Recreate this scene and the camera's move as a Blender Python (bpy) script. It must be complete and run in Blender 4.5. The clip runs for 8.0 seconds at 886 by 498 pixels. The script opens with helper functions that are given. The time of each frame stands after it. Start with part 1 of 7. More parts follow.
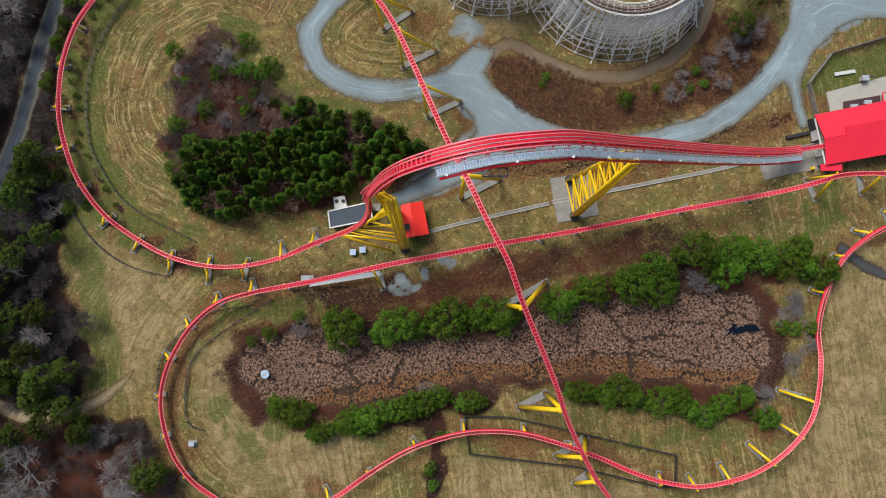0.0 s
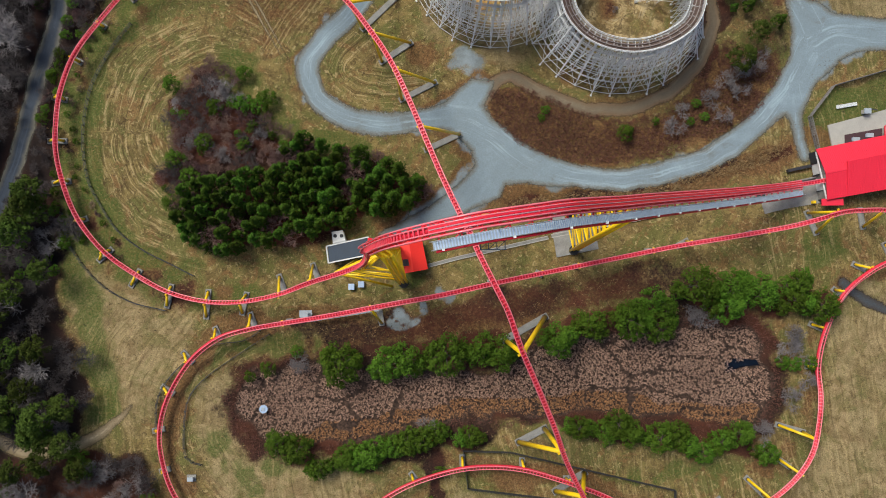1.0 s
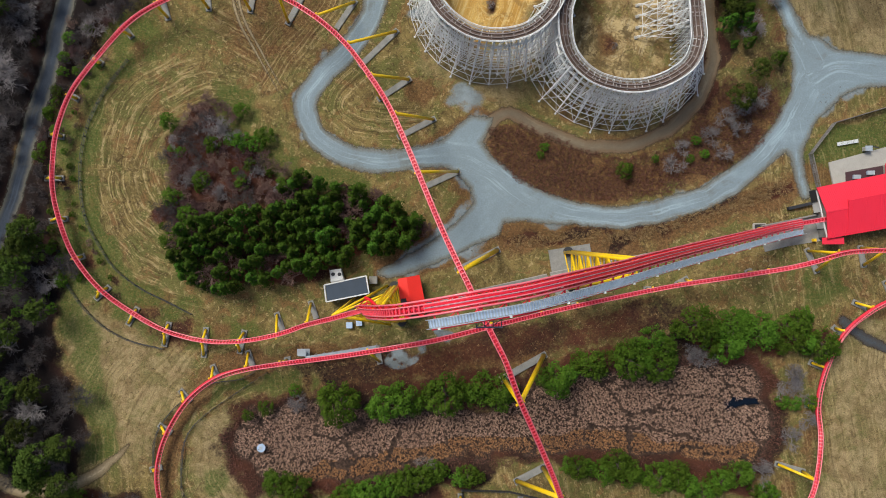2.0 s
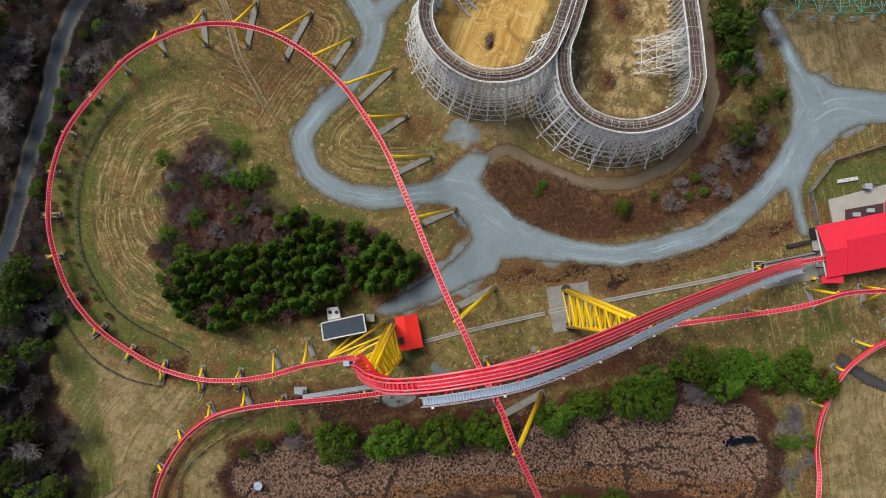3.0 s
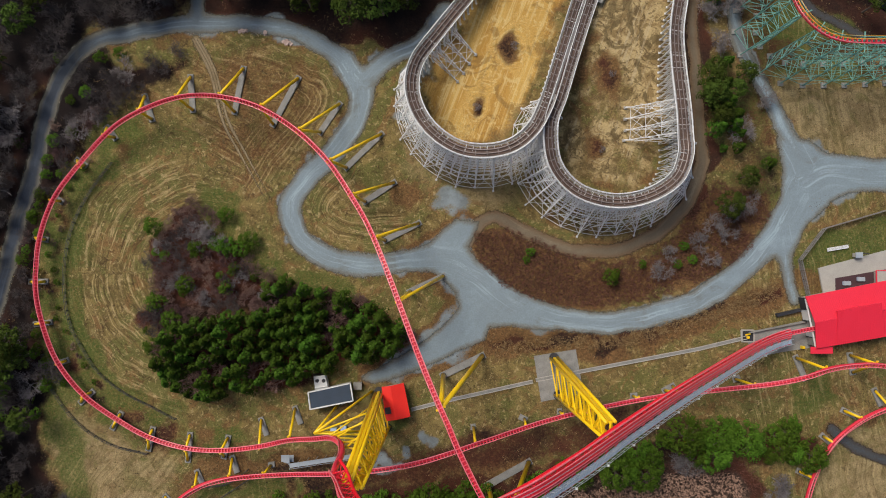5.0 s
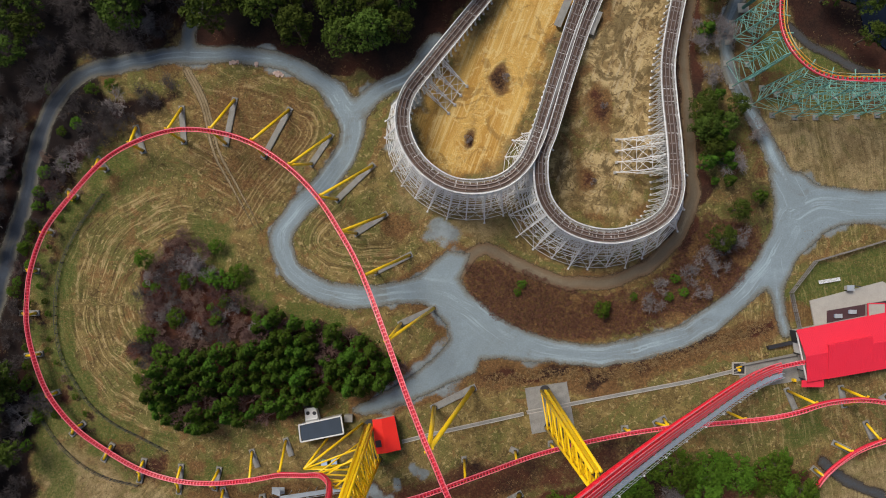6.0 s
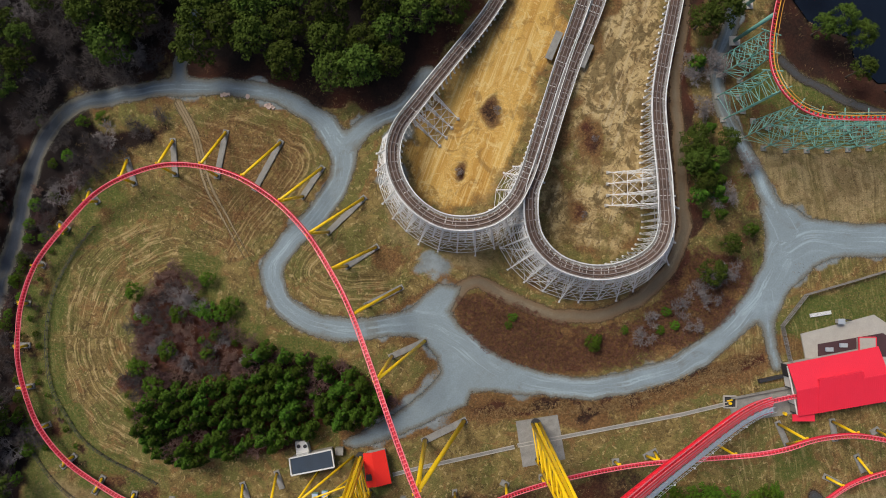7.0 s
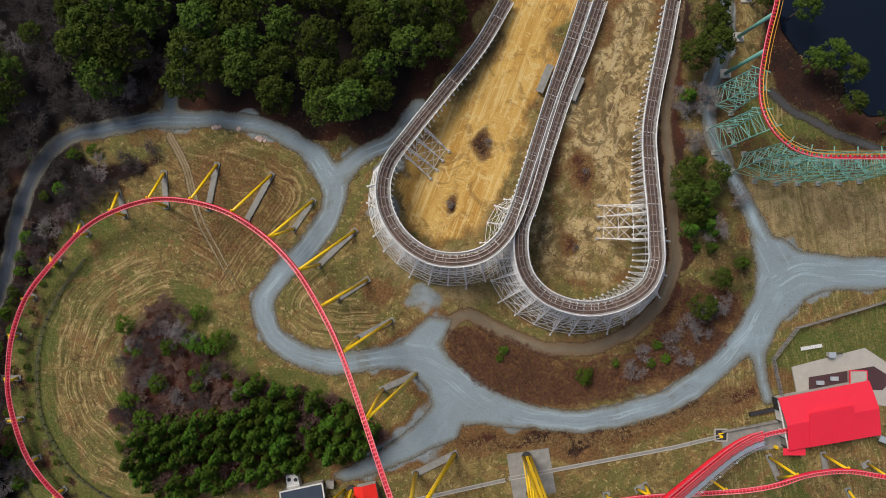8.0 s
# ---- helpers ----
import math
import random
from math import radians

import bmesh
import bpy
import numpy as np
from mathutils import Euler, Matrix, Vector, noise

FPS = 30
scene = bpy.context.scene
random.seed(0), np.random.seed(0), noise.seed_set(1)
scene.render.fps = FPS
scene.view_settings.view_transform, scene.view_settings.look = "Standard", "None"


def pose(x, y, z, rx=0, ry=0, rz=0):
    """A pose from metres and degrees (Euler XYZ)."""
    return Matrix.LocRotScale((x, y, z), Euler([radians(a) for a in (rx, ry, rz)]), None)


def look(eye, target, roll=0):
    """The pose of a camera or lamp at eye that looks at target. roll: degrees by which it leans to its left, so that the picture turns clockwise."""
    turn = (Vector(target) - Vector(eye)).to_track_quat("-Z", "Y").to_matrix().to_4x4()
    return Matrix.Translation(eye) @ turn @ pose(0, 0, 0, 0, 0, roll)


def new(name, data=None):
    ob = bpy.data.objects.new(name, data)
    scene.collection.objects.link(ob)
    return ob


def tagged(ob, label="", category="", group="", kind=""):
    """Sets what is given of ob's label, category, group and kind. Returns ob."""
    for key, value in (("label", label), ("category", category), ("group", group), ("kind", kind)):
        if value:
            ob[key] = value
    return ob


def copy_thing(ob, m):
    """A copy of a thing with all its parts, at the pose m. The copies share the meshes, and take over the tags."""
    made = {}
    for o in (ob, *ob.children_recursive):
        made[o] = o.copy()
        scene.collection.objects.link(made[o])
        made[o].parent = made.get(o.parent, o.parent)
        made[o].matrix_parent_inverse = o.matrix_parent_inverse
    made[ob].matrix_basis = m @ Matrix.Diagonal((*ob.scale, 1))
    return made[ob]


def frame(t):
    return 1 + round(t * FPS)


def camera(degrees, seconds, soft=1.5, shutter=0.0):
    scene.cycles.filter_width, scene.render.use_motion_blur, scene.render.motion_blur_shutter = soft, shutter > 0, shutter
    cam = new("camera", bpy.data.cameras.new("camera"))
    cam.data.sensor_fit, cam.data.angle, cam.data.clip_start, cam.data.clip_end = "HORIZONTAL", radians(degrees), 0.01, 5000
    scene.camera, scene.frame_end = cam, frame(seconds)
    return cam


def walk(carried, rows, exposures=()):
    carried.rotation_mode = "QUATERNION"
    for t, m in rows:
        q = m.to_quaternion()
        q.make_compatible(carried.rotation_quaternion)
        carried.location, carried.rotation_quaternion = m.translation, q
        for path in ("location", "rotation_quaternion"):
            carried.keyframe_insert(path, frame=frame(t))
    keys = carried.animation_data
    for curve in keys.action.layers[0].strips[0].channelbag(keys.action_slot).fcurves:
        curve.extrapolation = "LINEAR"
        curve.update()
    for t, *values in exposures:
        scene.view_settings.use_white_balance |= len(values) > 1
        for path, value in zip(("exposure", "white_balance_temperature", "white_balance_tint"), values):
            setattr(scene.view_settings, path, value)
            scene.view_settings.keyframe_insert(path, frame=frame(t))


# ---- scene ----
cam = camera(69.7, 8.0, soft=1.0)
# seconds, place, tilt, lean, turn: a drone that flies level and looks straight down
ROWS = [
    (0.0, -2.39, -7.15, 190.96, 2.534, -0.209, -0.634),
    (0.5, -2.05, -1.07, 190.86, 2.210, -0.168, -0.619),
    (1.0, -1.69, 5.04, 190.65, 1.966, -0.144, -0.626),
    (1.5, -1.26, 11.12, 190.41, 1.817, -0.091, -0.661),
    (2.0, -0.75, 17.11, 190.20, 1.751, -0.046, -0.592),
    (3.5, 1.31, 34.58, 189.73, 1.464, 0.123, -0.511),
    (4.0, 2.43, 39.98, 189.69, 1.397, 0.198, -0.481),
    (4.5, 3.75, 45.16, 189.70, 1.296, 0.266, -0.430),
    (6.0, 8.16, 60.02, 189.75, 1.104, 0.395, -0.338),
    (6.5, 9.62, 64.86, 189.82, 1.115, 0.415, -0.304),
    (7.0, 11.03, 69.64, 189.91, 1.144, 0.434, -0.294),
    (7.5, 12.40, 74.36, 190.00, 1.206, 0.441, -0.280),
    (8.0, 13.74, 79.05, 190.07, 1.250, 0.423, -0.275),
]
walk(cam, [(t, pose(x, y, z, rx, ry, rz)) for t, x, y, z, rx, ry, rz in ROWS], exposures=((0.0, 0.57, 6170, 6), (1.0, 0.56, 6170, 6), (2.0, 0.51, 6170, 6), (3.5, 0.34, 6340, 9), (5.0, 0.32, 6400, 10), (8.0, 0.33, 6400, 10)))

# ---- light: thin overcast, a wide weak sun from the north-west of the plan
world = bpy.data.worlds.new("world")
scene.world = world
world.use_nodes = True
sky = world.node_tree.nodes.new("ShaderNodeTexSky")
sky.sky_type, sky.sun_disc = "NISHITA", False
sky.sun_elevation, sky.sun_rotation = radians(52), radians(318)
sky.air_density, sky.dust_density = 1.0, 3.0
backdrop = world.node_tree.nodes["Background"]
world.node_tree.links.new(sky.outputs[0], backdrop.inputs[0])
backdrop.inputs[1].default_value = 0.072
sun = new("sun", bpy.data.lights.new("sun", "SUN"))
sun.data.energy, sun.data.angle, sun.data.color = 2.2, radians(26), (1.0, 0.93, 0.82)
sun.matrix_world = look((-45, 50, 88), (0, 0, 0))


# ---- materials
def material(name, colour, rough=0.8, metal=0.0, spots=None, scale=3.0, amount=0.5, bump=0.0, fine=40.0, island=0.0, thing_vary=0.0, spec=0.5):
    """A surface with variation at two scales; island and thing_vary: how far pieces and things differ."""
    m = bpy.data.materials.new(name)
    m.use_nodes = True
    t = m.node_tree
    n, l = t.nodes, t.links
    b = n["Principled BSDF"]
    b.inputs["Roughness"].default_value = rough
    b.inputs["Metallic"].default_value = metal
    b.inputs["Specular IOR Level"].default_value = spec
    geo = n.new("ShaderNodeNewGeometry")
    big, small = n.new("ShaderNodeTexNoise"), n.new("ShaderNodeTexNoise")
    for tex, s in ((big, scale), (small, fine)):
        tex.inputs["Scale"].default_value = s
        tex.inputs["Detail"].default_value = 4
        l.new(geo.outputs["Position"], tex.inputs["Vector"])
    mix = n.new("ShaderNodeMix")
    mix.data_type = "RGBA"
    mix.inputs[6].default_value = (*colour, 1)
    mix.inputs[7].default_value = (*(spots or [c * 0.55 for c in colour]), 1)
    ramp = n.new("ShaderNodeMapRange")
    ramp.inputs[1].default_value, ramp.inputs[2].default_value = 0.35, 0.75
    ramp.inputs[4].default_value = amount
    add = n.new("ShaderNodeMath")
    add.operation = "MULTIPLY_ADD"
    add.inputs[1].default_value = 0.5
    l.new(small.outputs[0], add.inputs[0])
    half = n.new("ShaderNodeMath")
    half.operation = "MULTIPLY"
    half.inputs[1].default_value = 0.55
    l.new(big.outputs[0], half.inputs[0])
    l.new(half.outputs[0], add.inputs[2])
    l.new(add.outputs[0], ramp.inputs[0])
    l.new(ramp.outputs[0], mix.inputs[0])
    out = mix.outputs[2]
    if island or thing_vary:
        hsv = n.new("ShaderNodeHueSaturation")
        val = n.new("ShaderNodeMath")
        val.operation = "MULTIPLY_ADD"
        val.inputs[1].default_value, val.inputs[2].default_value = 2 * island, 1 - island
        l.new(geo.outputs["Random Per Island"], val.inputs[0])
        info = n.new("ShaderNodeObjectInfo")
        v2 = n.new("ShaderNodeMath")
        v2.operation = "MULTIPLY_ADD"
        v2.inputs[1].default_value, v2.inputs[2].default_value = 2 * thing_vary, 1 - thing_vary
        l.new(info.outputs["Random"], v2.inputs[0])
        pr = n.new("ShaderNodeMath")
        pr.operation = "MULTIPLY"
        l.new(val.outputs[0], pr.inputs[0])
        l.new(v2.outputs[0], pr.inputs[1])
        l.new(pr.outputs[0], hsv.inputs["Value"])
        hue = n.new("ShaderNodeMath")
        hue.operation = "MULTIPLY_ADD"
        hue.inputs[1].default_value, hue.inputs[2].default_value = 0.09 * thing_vary, 0.5 - 0.045 * thing_vary
        l.new(info.outputs["Random"], hue.inputs[0])
        l.new(hue.outputs[0], hsv.inputs["Hue"])
        l.new(out, hsv.inputs["Color"])
        out = hsv.outputs[0]
    l.new(out, b.inputs["Base Color"])
    if bump:
        bp = n.new("ShaderNodeBump")
        bp.inputs["Strength"].default_value = bump
        bp.inputs["Distance"].default_value = 0.15
        l.new(add.outputs[0], bp.inputs["Height"])
        l.new(bp.outputs[0], b.inputs["Normal"])
    return m


RED = material("red_track_paint", (0.86, 0.014, 0.036), 0.3, spots=(0.76, 0.012, 0.028), scale=0.4, fine=6, amount=0.7)
# Rail and tie reds are paled to paint in the sky's sheen on gloss.
RAIL_RED = material("sky_sheen_red_rail", (0.88, 0.24, 0.28), 0.22, spots=(0.82, 0.12, 0.16), scale=0.3, fine=4, amount=0.8)
TIE_RED = material("sky_sheen_red_tie", (0.84, 0.1, 0.14), 0.3, spots=(0.78, 0.05, 0.08), scale=0.3, fine=4, amount=0.8)
RED_TIE = material("red_spine_paint", (0.72, 0.018, 0.05), 0.5, scale=0.6, fine=8)
HUT_RED = material("orange_red_sheet", (0.8, 0.02, 0.01), 0.5, spots=(0.6, 0.02, 0.01), scale=0.2, fine=3, amount=0.5)
RED_ROOF = material("red_sheet_roof", (0.8, 0.028, 0.06), 0.45, spots=(0.7, 0.02, 0.045), scale=0.2, fine=3, amount=0.5)
YELLOW = material("yellow_steel_paint", (0.94, 0.62, 0.008), 0.35, spots=(0.86, 0.5, 0.01), scale=0.3, fine=4, amount=0.6)
CONCRETE = material("weathered_concrete", (0.31, 0.3, 0.275), 0.9, spots=(0.14, 0.135, 0.12), scale=0.5, fine=5, amount=0.9, bump=0.2)
CONCRETE_PALE = material("pale_concrete", (0.45, 0.42, 0.37), 0.9, spots=(0.3, 0.28, 0.25), scale=0.3, fine=4, amount=0.8)
STEEL = material("galvanised_steel", (0.46, 0.5, 0.54), 0.5, metal=0.2, scale=0.8, fine=9, amount=0.5)
SLAT = material("pale_grating_bars", (0.4, 0.47, 0.54), 0.6, metal=0.1, scale=0.6, fine=12, amount=0.8)
# Base blue is raised to hold the sky's reflection on the catwalk.
GRATE = material("blue_grey_grating", (0.38, 0.49, 0.66), 0.5, spots=(0.46, 0.55, 0.68), scale=0.6, fine=12, amount=0.8)
DARK = material("dark_metal", (0.03, 0.03, 0.035), 0.6, scale=1, fine=12)
FENCE = material("dark_fence_wire", (0.05, 0.05, 0.05), 0.7, scale=1, fine=8)
WHITE_WOOD = material("white_painted_timber", (0.84, 0.84, 0.83), 0.7, spots=(0.58, 0.57, 0.56), scale=0.5, fine=5, amount=0.9, island=0.12)
GREY_PLANK = material("grey_weathered_planks", (0.33, 0.31, 0.29), 0.85, spots=(0.17, 0.15, 0.14), scale=0.35, fine=4, amount=1.0, island=0.2)
BROWN_WOOD_DECK = material("weathered_brown_timber", (0.13, 0.082, 0.062), 0.85, spots=(0.04, 0.026, 0.022), scale=0.3, fine=2.5, amount=1.0, island=0.45)
RUSTY = material("worn_steel_rail", (0.3, 0.25, 0.23), 0.4, metal=0.3, scale=1, fine=6)
GREEN_STEEL = material("green_steel_paint", (0.19, 0.42, 0.36), 0.5, spots=(0.1, 0.3, 0.24), scale=0.4, fine=5, amount=0.7)
ORANGE = material("orange_yellow_rail", (0.75, 0.36, 0.03), 0.45, scale=0.5, fine=4)
SLATE = material("dark_membrane_roof", (0.034, 0.054, 0.085), 0.55, spots=(0.02, 0.032, 0.05), scale=0.3, fine=4, amount=0.8)
WHITE = material("white_sheet_metal", (0.75, 0.75, 0.73), 0.5, scale=0.5, fine=6, amount=0.4)
PINE = material("pine_needles", (0.054, 0.1, 0.01), 0.7, spots=(0.028, 0.058, 0.008), scale=0.25, fine=2, island=0.2, thing_vary=0.45, spec=0.06)
WOOD_PINE = material("dark_olive_needles", (0.055, 0.078, 0.012), 0.75, spots=(0.03, 0.046, 0.01), scale=0.2, fine=1.5, island=0.18, thing_vary=0.45, spec=0.05)
LEAF = material("bright_green_leaves", (0.07, 0.124, 0.011), 0.65, spots=(0.04, 0.08, 0.009), scale=0.25, fine=2, island=0.18, thing_vary=0.35, spec=0.06)
BARK = material("brown_bark", (0.12, 0.09, 0.07), 0.9, scale=1, fine=10)
TWIG_GREY = material("grey_bare_twigs", (0.2, 0.175, 0.172), 0.9, scale=1, fine=10, island=0.3, thing_vary=0.25)
TWIG_BROWN = material("purple_brown_twigs", (0.13, 0.07, 0.06), 0.9, scale=1, fine=10, island=0.35, thing_vary=0.5)
BRAMBLE = material("red_brown_brambles", (0.15, 0.062, 0.04), 0.95, spots=(0.08, 0.032, 0.024), scale=0.15, fine=2, island=0.35)
REED = material("dry_brown_reeds", (0.46, 0.3, 0.215), 0.95, spots=(0.3, 0.175, 0.125), scale=0.1, fine=1.5, amount=0.8, island=0.35)
STRAW = material("straw_coloured_weeds", (0.3, 0.2, 0.09), 0.95, spots=(0.17, 0.09, 0.04), scale=0.15, fine=2, island=0.4)


# ---- small builders
class Shape:
    """Collects vertices and faces in world metres for one mesh."""

    def __init__(self):
        self.v, self.f = [], []

    def tube(self, a, b, r, r2=None, n=6):
        a, b = Vector(a), Vector(b)
        d = b - a
        if d.length < 1e-6:
            return self
        q = d.to_track_quat("Z", "Y")
        r2 = r if r2 is None else r2
        k = len(self.v)
        ring = [(math.cos(2 * math.pi * i / n), math.sin(2 * math.pi * i / n)) for i in range(n)]
        for c, s in ring:
            self.v.append(tuple(a + q @ Vector((c * r, s * r, 0))))
        for c, s in ring:
            self.v.append(tuple(b + q @ Vector((c * r2, s * r2, 0))))
        for i in range(n):
            j = (i + 1) % n
            self.f.append((k + i, k + j, k + n + j, k + n + i))
        if n > 3:
            self.f.append(tuple(k + i for i in reversed(range(n))))
            self.f.append(tuple(k + n + i for i in range(n)))
        return self

    def beam(self, a, b, w, h):
        """A box of width w (level) and height h along a-b."""
        a, b = Vector(a), Vector(b)
        d = (b - a).normalized()
        side = d.cross(Vector((0, 0, 1)))
        side = side.normalized() if side.length > 0.05 else Vector((1, 0, 0))
        up = side.cross(d)
        k = len(self.v)
        for p in (a, b):
            for i, j in ((-1, -1), (1, -1), (1, 1), (-1, 1)):
                self.v.append(tuple(p + side * (i * w / 2) + up * (j * h / 2)))
        for i in range(4):
            j = (i + 1) % 4
            self.f.append((k + i, k + j, k + 4 + j, k + 4 + i))
        self.f += [(k + 3, k + 2, k + 1, k), (k + 4, k + 5, k + 6, k + 7)]
        return self

    def box(self, x0, y0, z0, x1, y1, z1, m=None):
        k = len(self.v)
        for z in (z0, z1):
            for x, y in ((x0, y0), (x1, y0), (x1, y1), (x0, y1)):
                p = Vector((x, y, z))
                self.v.append(tuple(m @ p if m else p))
        self.f += [(k + 3, k + 2, k + 1, k), (k + 4, k + 5, k + 6, k + 7)]
        for i in range(4):
            j = (i + 1) % 4
            self.f.append((k + i, k + j, k + 4 + j, k + 4 + i))
        return self

    def prism(self, poly, z0, z1):
        """A level polygon (anticlockwise) from z0 up to z1."""
        k, n = len(self.v), len(poly)
        for z in (z0, z1):
            self.v += [(x, y, z) for x, y in poly]
        self.f += [tuple(k + i for i in reversed(range(n))), tuple(k + n + i for i in range(n))]
        for i in range(n):
            j = (i + 1) % n
            self.f.append((k + i, k + j, k + n + j, k + n + i))
        return self

    def sweep(self, centres, sides, ups, across, upward, r, n=6):
        """A tube parallel to a track's line, offset across and upward."""
        k = len(self.v)
        for c, s, u in zip(centres, sides, ups):
            p = c + s * across + u * upward
            for i in range(n):
                w = 2 * math.pi * i / n
                self.v.append(tuple(p + s * (math.cos(w) * r) + u * (math.sin(w) * r)))
        for a in range(len(centres) - 1):
            for i in range(n):
                j = (i + 1) % n
                self.f.append((k + a * n + i, k + a * n + j, k + a * n + n + j, k + a * n + n + i))
        return self

    def ribbon(self, centres, sides, ups, a0, a1, u0, u1):
        """A flat bar parallel to a track's line, from a0 to a1 across and u0 to u1 upward."""
        k = len(self.v)
        for c, s, u in zip(centres, sides, ups):
            for a, b in ((a0, u0), (a1, u0), (a1, u1), (a0, u1)):
                self.v.append(tuple(c + s * a + u * b))
        for q in range(len(centres) - 1):
            for i in range(4):
                j = (i + 1) % 4
                self.f.append((k + q * 4 + i, k + q * 4 + j, k + q * 4 + 4 + j, k + q * 4 + 4 + i))
        return self

    def mesh(self, name, mat, smooth=False):
        me = bpy.data.meshes.new(name)
        me.from_pydata(self.v, [], self.f)
        me.materials.append(mat)
        if smooth:
            me.polygons.foreach_set("use_smooth", [True] * len(me.polygons))
        return me


def base(name, place, label, category, group="", kind=""):
    """A thing: an Empty at its base."""
    ob = new(name)
    ob.location = place
    ob.empty_display_size = 0.5
    return tagged(ob, label, category, group, kind)


def part(name, shape, mat, parent, label="", smooth=False, kind=""):
    """One mesh object under a thing or a part; the shape is in world metres."""
    me = shape if isinstance(shape, bpy.types.Mesh) else shape.mesh(name, mat, smooth)
    ob = new(name, me)
    ob.parent = parent
    ob.matrix_parent_inverse = Matrix.Translation(parent.location).inverted() if parent.parent is None else Matrix()
    return tagged(ob, label, kind=kind)


def single(name, shape, mat, label, category, kind="", group="", smooth=False):
    """A thing of one mesh."""
    me = shape if isinstance(shape, bpy.types.Mesh) else shape.mesh(name, mat, smooth)
    return tagged(new(name, me), label, category, group, kind)


def quads_mesh(v, name="blades", quads=None):
    """A mesh of four-cornered faces; without quads each four vertices make one."""
    me = bpy.data.meshes.new(name)
    quads = np.arange(len(v)).reshape(-1, 4) if quads is None else quads
    me.vertices.add(len(v))
    me.vertices.foreach_set("co", v.astype(np.float32).ravel())
    me.loops.add(quads.size)
    me.loops.foreach_set("vertex_index", quads.astype(np.int32).ravel())
    me.polygons.add(len(quads))
    me.polygons.foreach_set("loop_start", np.arange(0, quads.size, 4, dtype=np.int32))
    me.update(calc_edges=True)
    return me


def spline(points, step):
    """Evenly spaced points on a smooth curve through the given ones."""
    p = np.array(points, float)
    p = np.vstack([2 * p[0] - p[1], p, 2 * p[-1] - p[-2]])
    out = []
    for i in range(1, len(p) - 2):
        a, b, c, d = p[i - 1:i + 3]
        t1 = max(np.linalg.norm(b - a), 1e-6) ** 0.5
        t2 = t1 + max(np.linalg.norm(c - b), 1e-6) ** 0.5
        t3 = t2 + max(np.linalg.norm(d - c), 1e-6) ** 0.5
        for t in np.linspace(t1, t2, 24, endpoint=False):
            a1 = a * (t1 - t) / t1 + b * t / t1
            a2 = b * (t2 - t) / (t2 - t1) + c * (t - t1) / (t2 - t1)
            a3 = c * (t3 - t) / (t3 - t2) + d * (t - t2) / (t3 - t2)
            b1 = a1 * (t2 - t) / t2 + a2 * t / t2
            b2 = a2 * (t3 - t) / (t3 - t1) + a3 * (t - t1) / (t3 - t1)
            out.append(b1 * (t2 - t) / (t2 - t1) + b2 * (t - t1) / (t2 - t1))
    out = np.array(out + [p[-2]])
    run = np.r_[0, np.cumsum(np.linalg.norm(np.diff(out, axis=0), axis=1))]
    s = np.linspace(0, run[-1], max(2, int(run[-1] / step) + 1))
    return np.stack([np.interp(s, run, out[:, i]) for i in range(out.shape[1])], 1)


def frames_of(pts, bank_gain, bank_most):
    """Centres, sides and ups along a track; it banks into its curves."""
    n = len(pts)
    tang = np.gradient(pts, axis=0)
    flat = tang[:, :2] / np.maximum(np.linalg.norm(tang[:, :2], axis=1), 1e-4)[:, None]
    ker = np.ones(9) / 9
    head = np.unwrap(np.arctan2(flat[:, 1], flat[:, 0]))
    head = np.convolve(np.pad(head, 4, mode="edge"), ker, "valid")
    step = np.maximum(np.linalg.norm(tang, axis=1), 1e-3)
    curve = np.convolve(np.pad(np.gradient(head) / step, 4, mode="edge"), ker, "valid")
    bank = np.clip(curve * bank_gain, -bank_most, bank_most)
    cs, ss, us = [], [], []
    for i in range(n):
        t = Vector(tang[i]).normalized()
        side = Vector((math.sin(head[i]), -math.cos(head[i]), 0))
        side = (side - t * side.dot(t)).normalized()
        q = Matrix.Rotation(-bank[i], 3, t)
        side = q @ side
        cs.append(Vector(pts[i]))
        ss.append(side)
        us.append(side.cross(t).normalized())
    return cs, ss, us


# ---- plans in metres
LOOP = [
    (-144.5, 1.3), (-139.6, 12.3), (-135.6, 22.5), (-131.2, 33.6), (-127.5, 45.6), (-124.2, 59.5), (-118.9, 77.2),
    (-115.7, 92.5), (-110.7, 106.1), (-102.2, 116.3), (-86.9, 120.5), (-69.8, 122.6), (-49.3, 121.9), (-35.7, 118.1),
    (-25.5, 110.7), (-20.4, 102.2), (-21.6, 93.7), (-28.1, 83.6), (-37, 75.2), (-41.6, 66.7), (-38.7, 58),
    (-30.6, 51.9), (-18.8, 49.5), (-5.3, 50.8), (4.8, 51.1), (13.2, 47.2), (23.2, 39.6), (36.6, 33.8), (51.7, 32),
    (68.4, 34.5), (81.9, 39.5), (92, 46.4), (99.6, 54.4), (105.6, 63.6), (110.4, 72.8),
]
EAST = [
    (110.4, 72.8), (119.2, 76.5), (130.9, 75.4), (152.6, 75.6),
]
NORTH = [
    (112.5, 76.2), (107.6, 86.3), (102.8, 96.4), (97, 107.4), (92.5, 117.6), (92.3, 128.7), (96.3, 140.6),
    (97.7, 154.2), (97.1, 168),
]
FOREST_LANE = [
    (-69.8, 122.6), (-69, 129.8), (-64.8, 145.2), (-61.1, 158.9), (-58.9, 169.2),
]
SPUR = [
    (-20.4, 103.9), (-11.9, 111.5), (-1.7, 116.5), (5.1, 125.9),
]
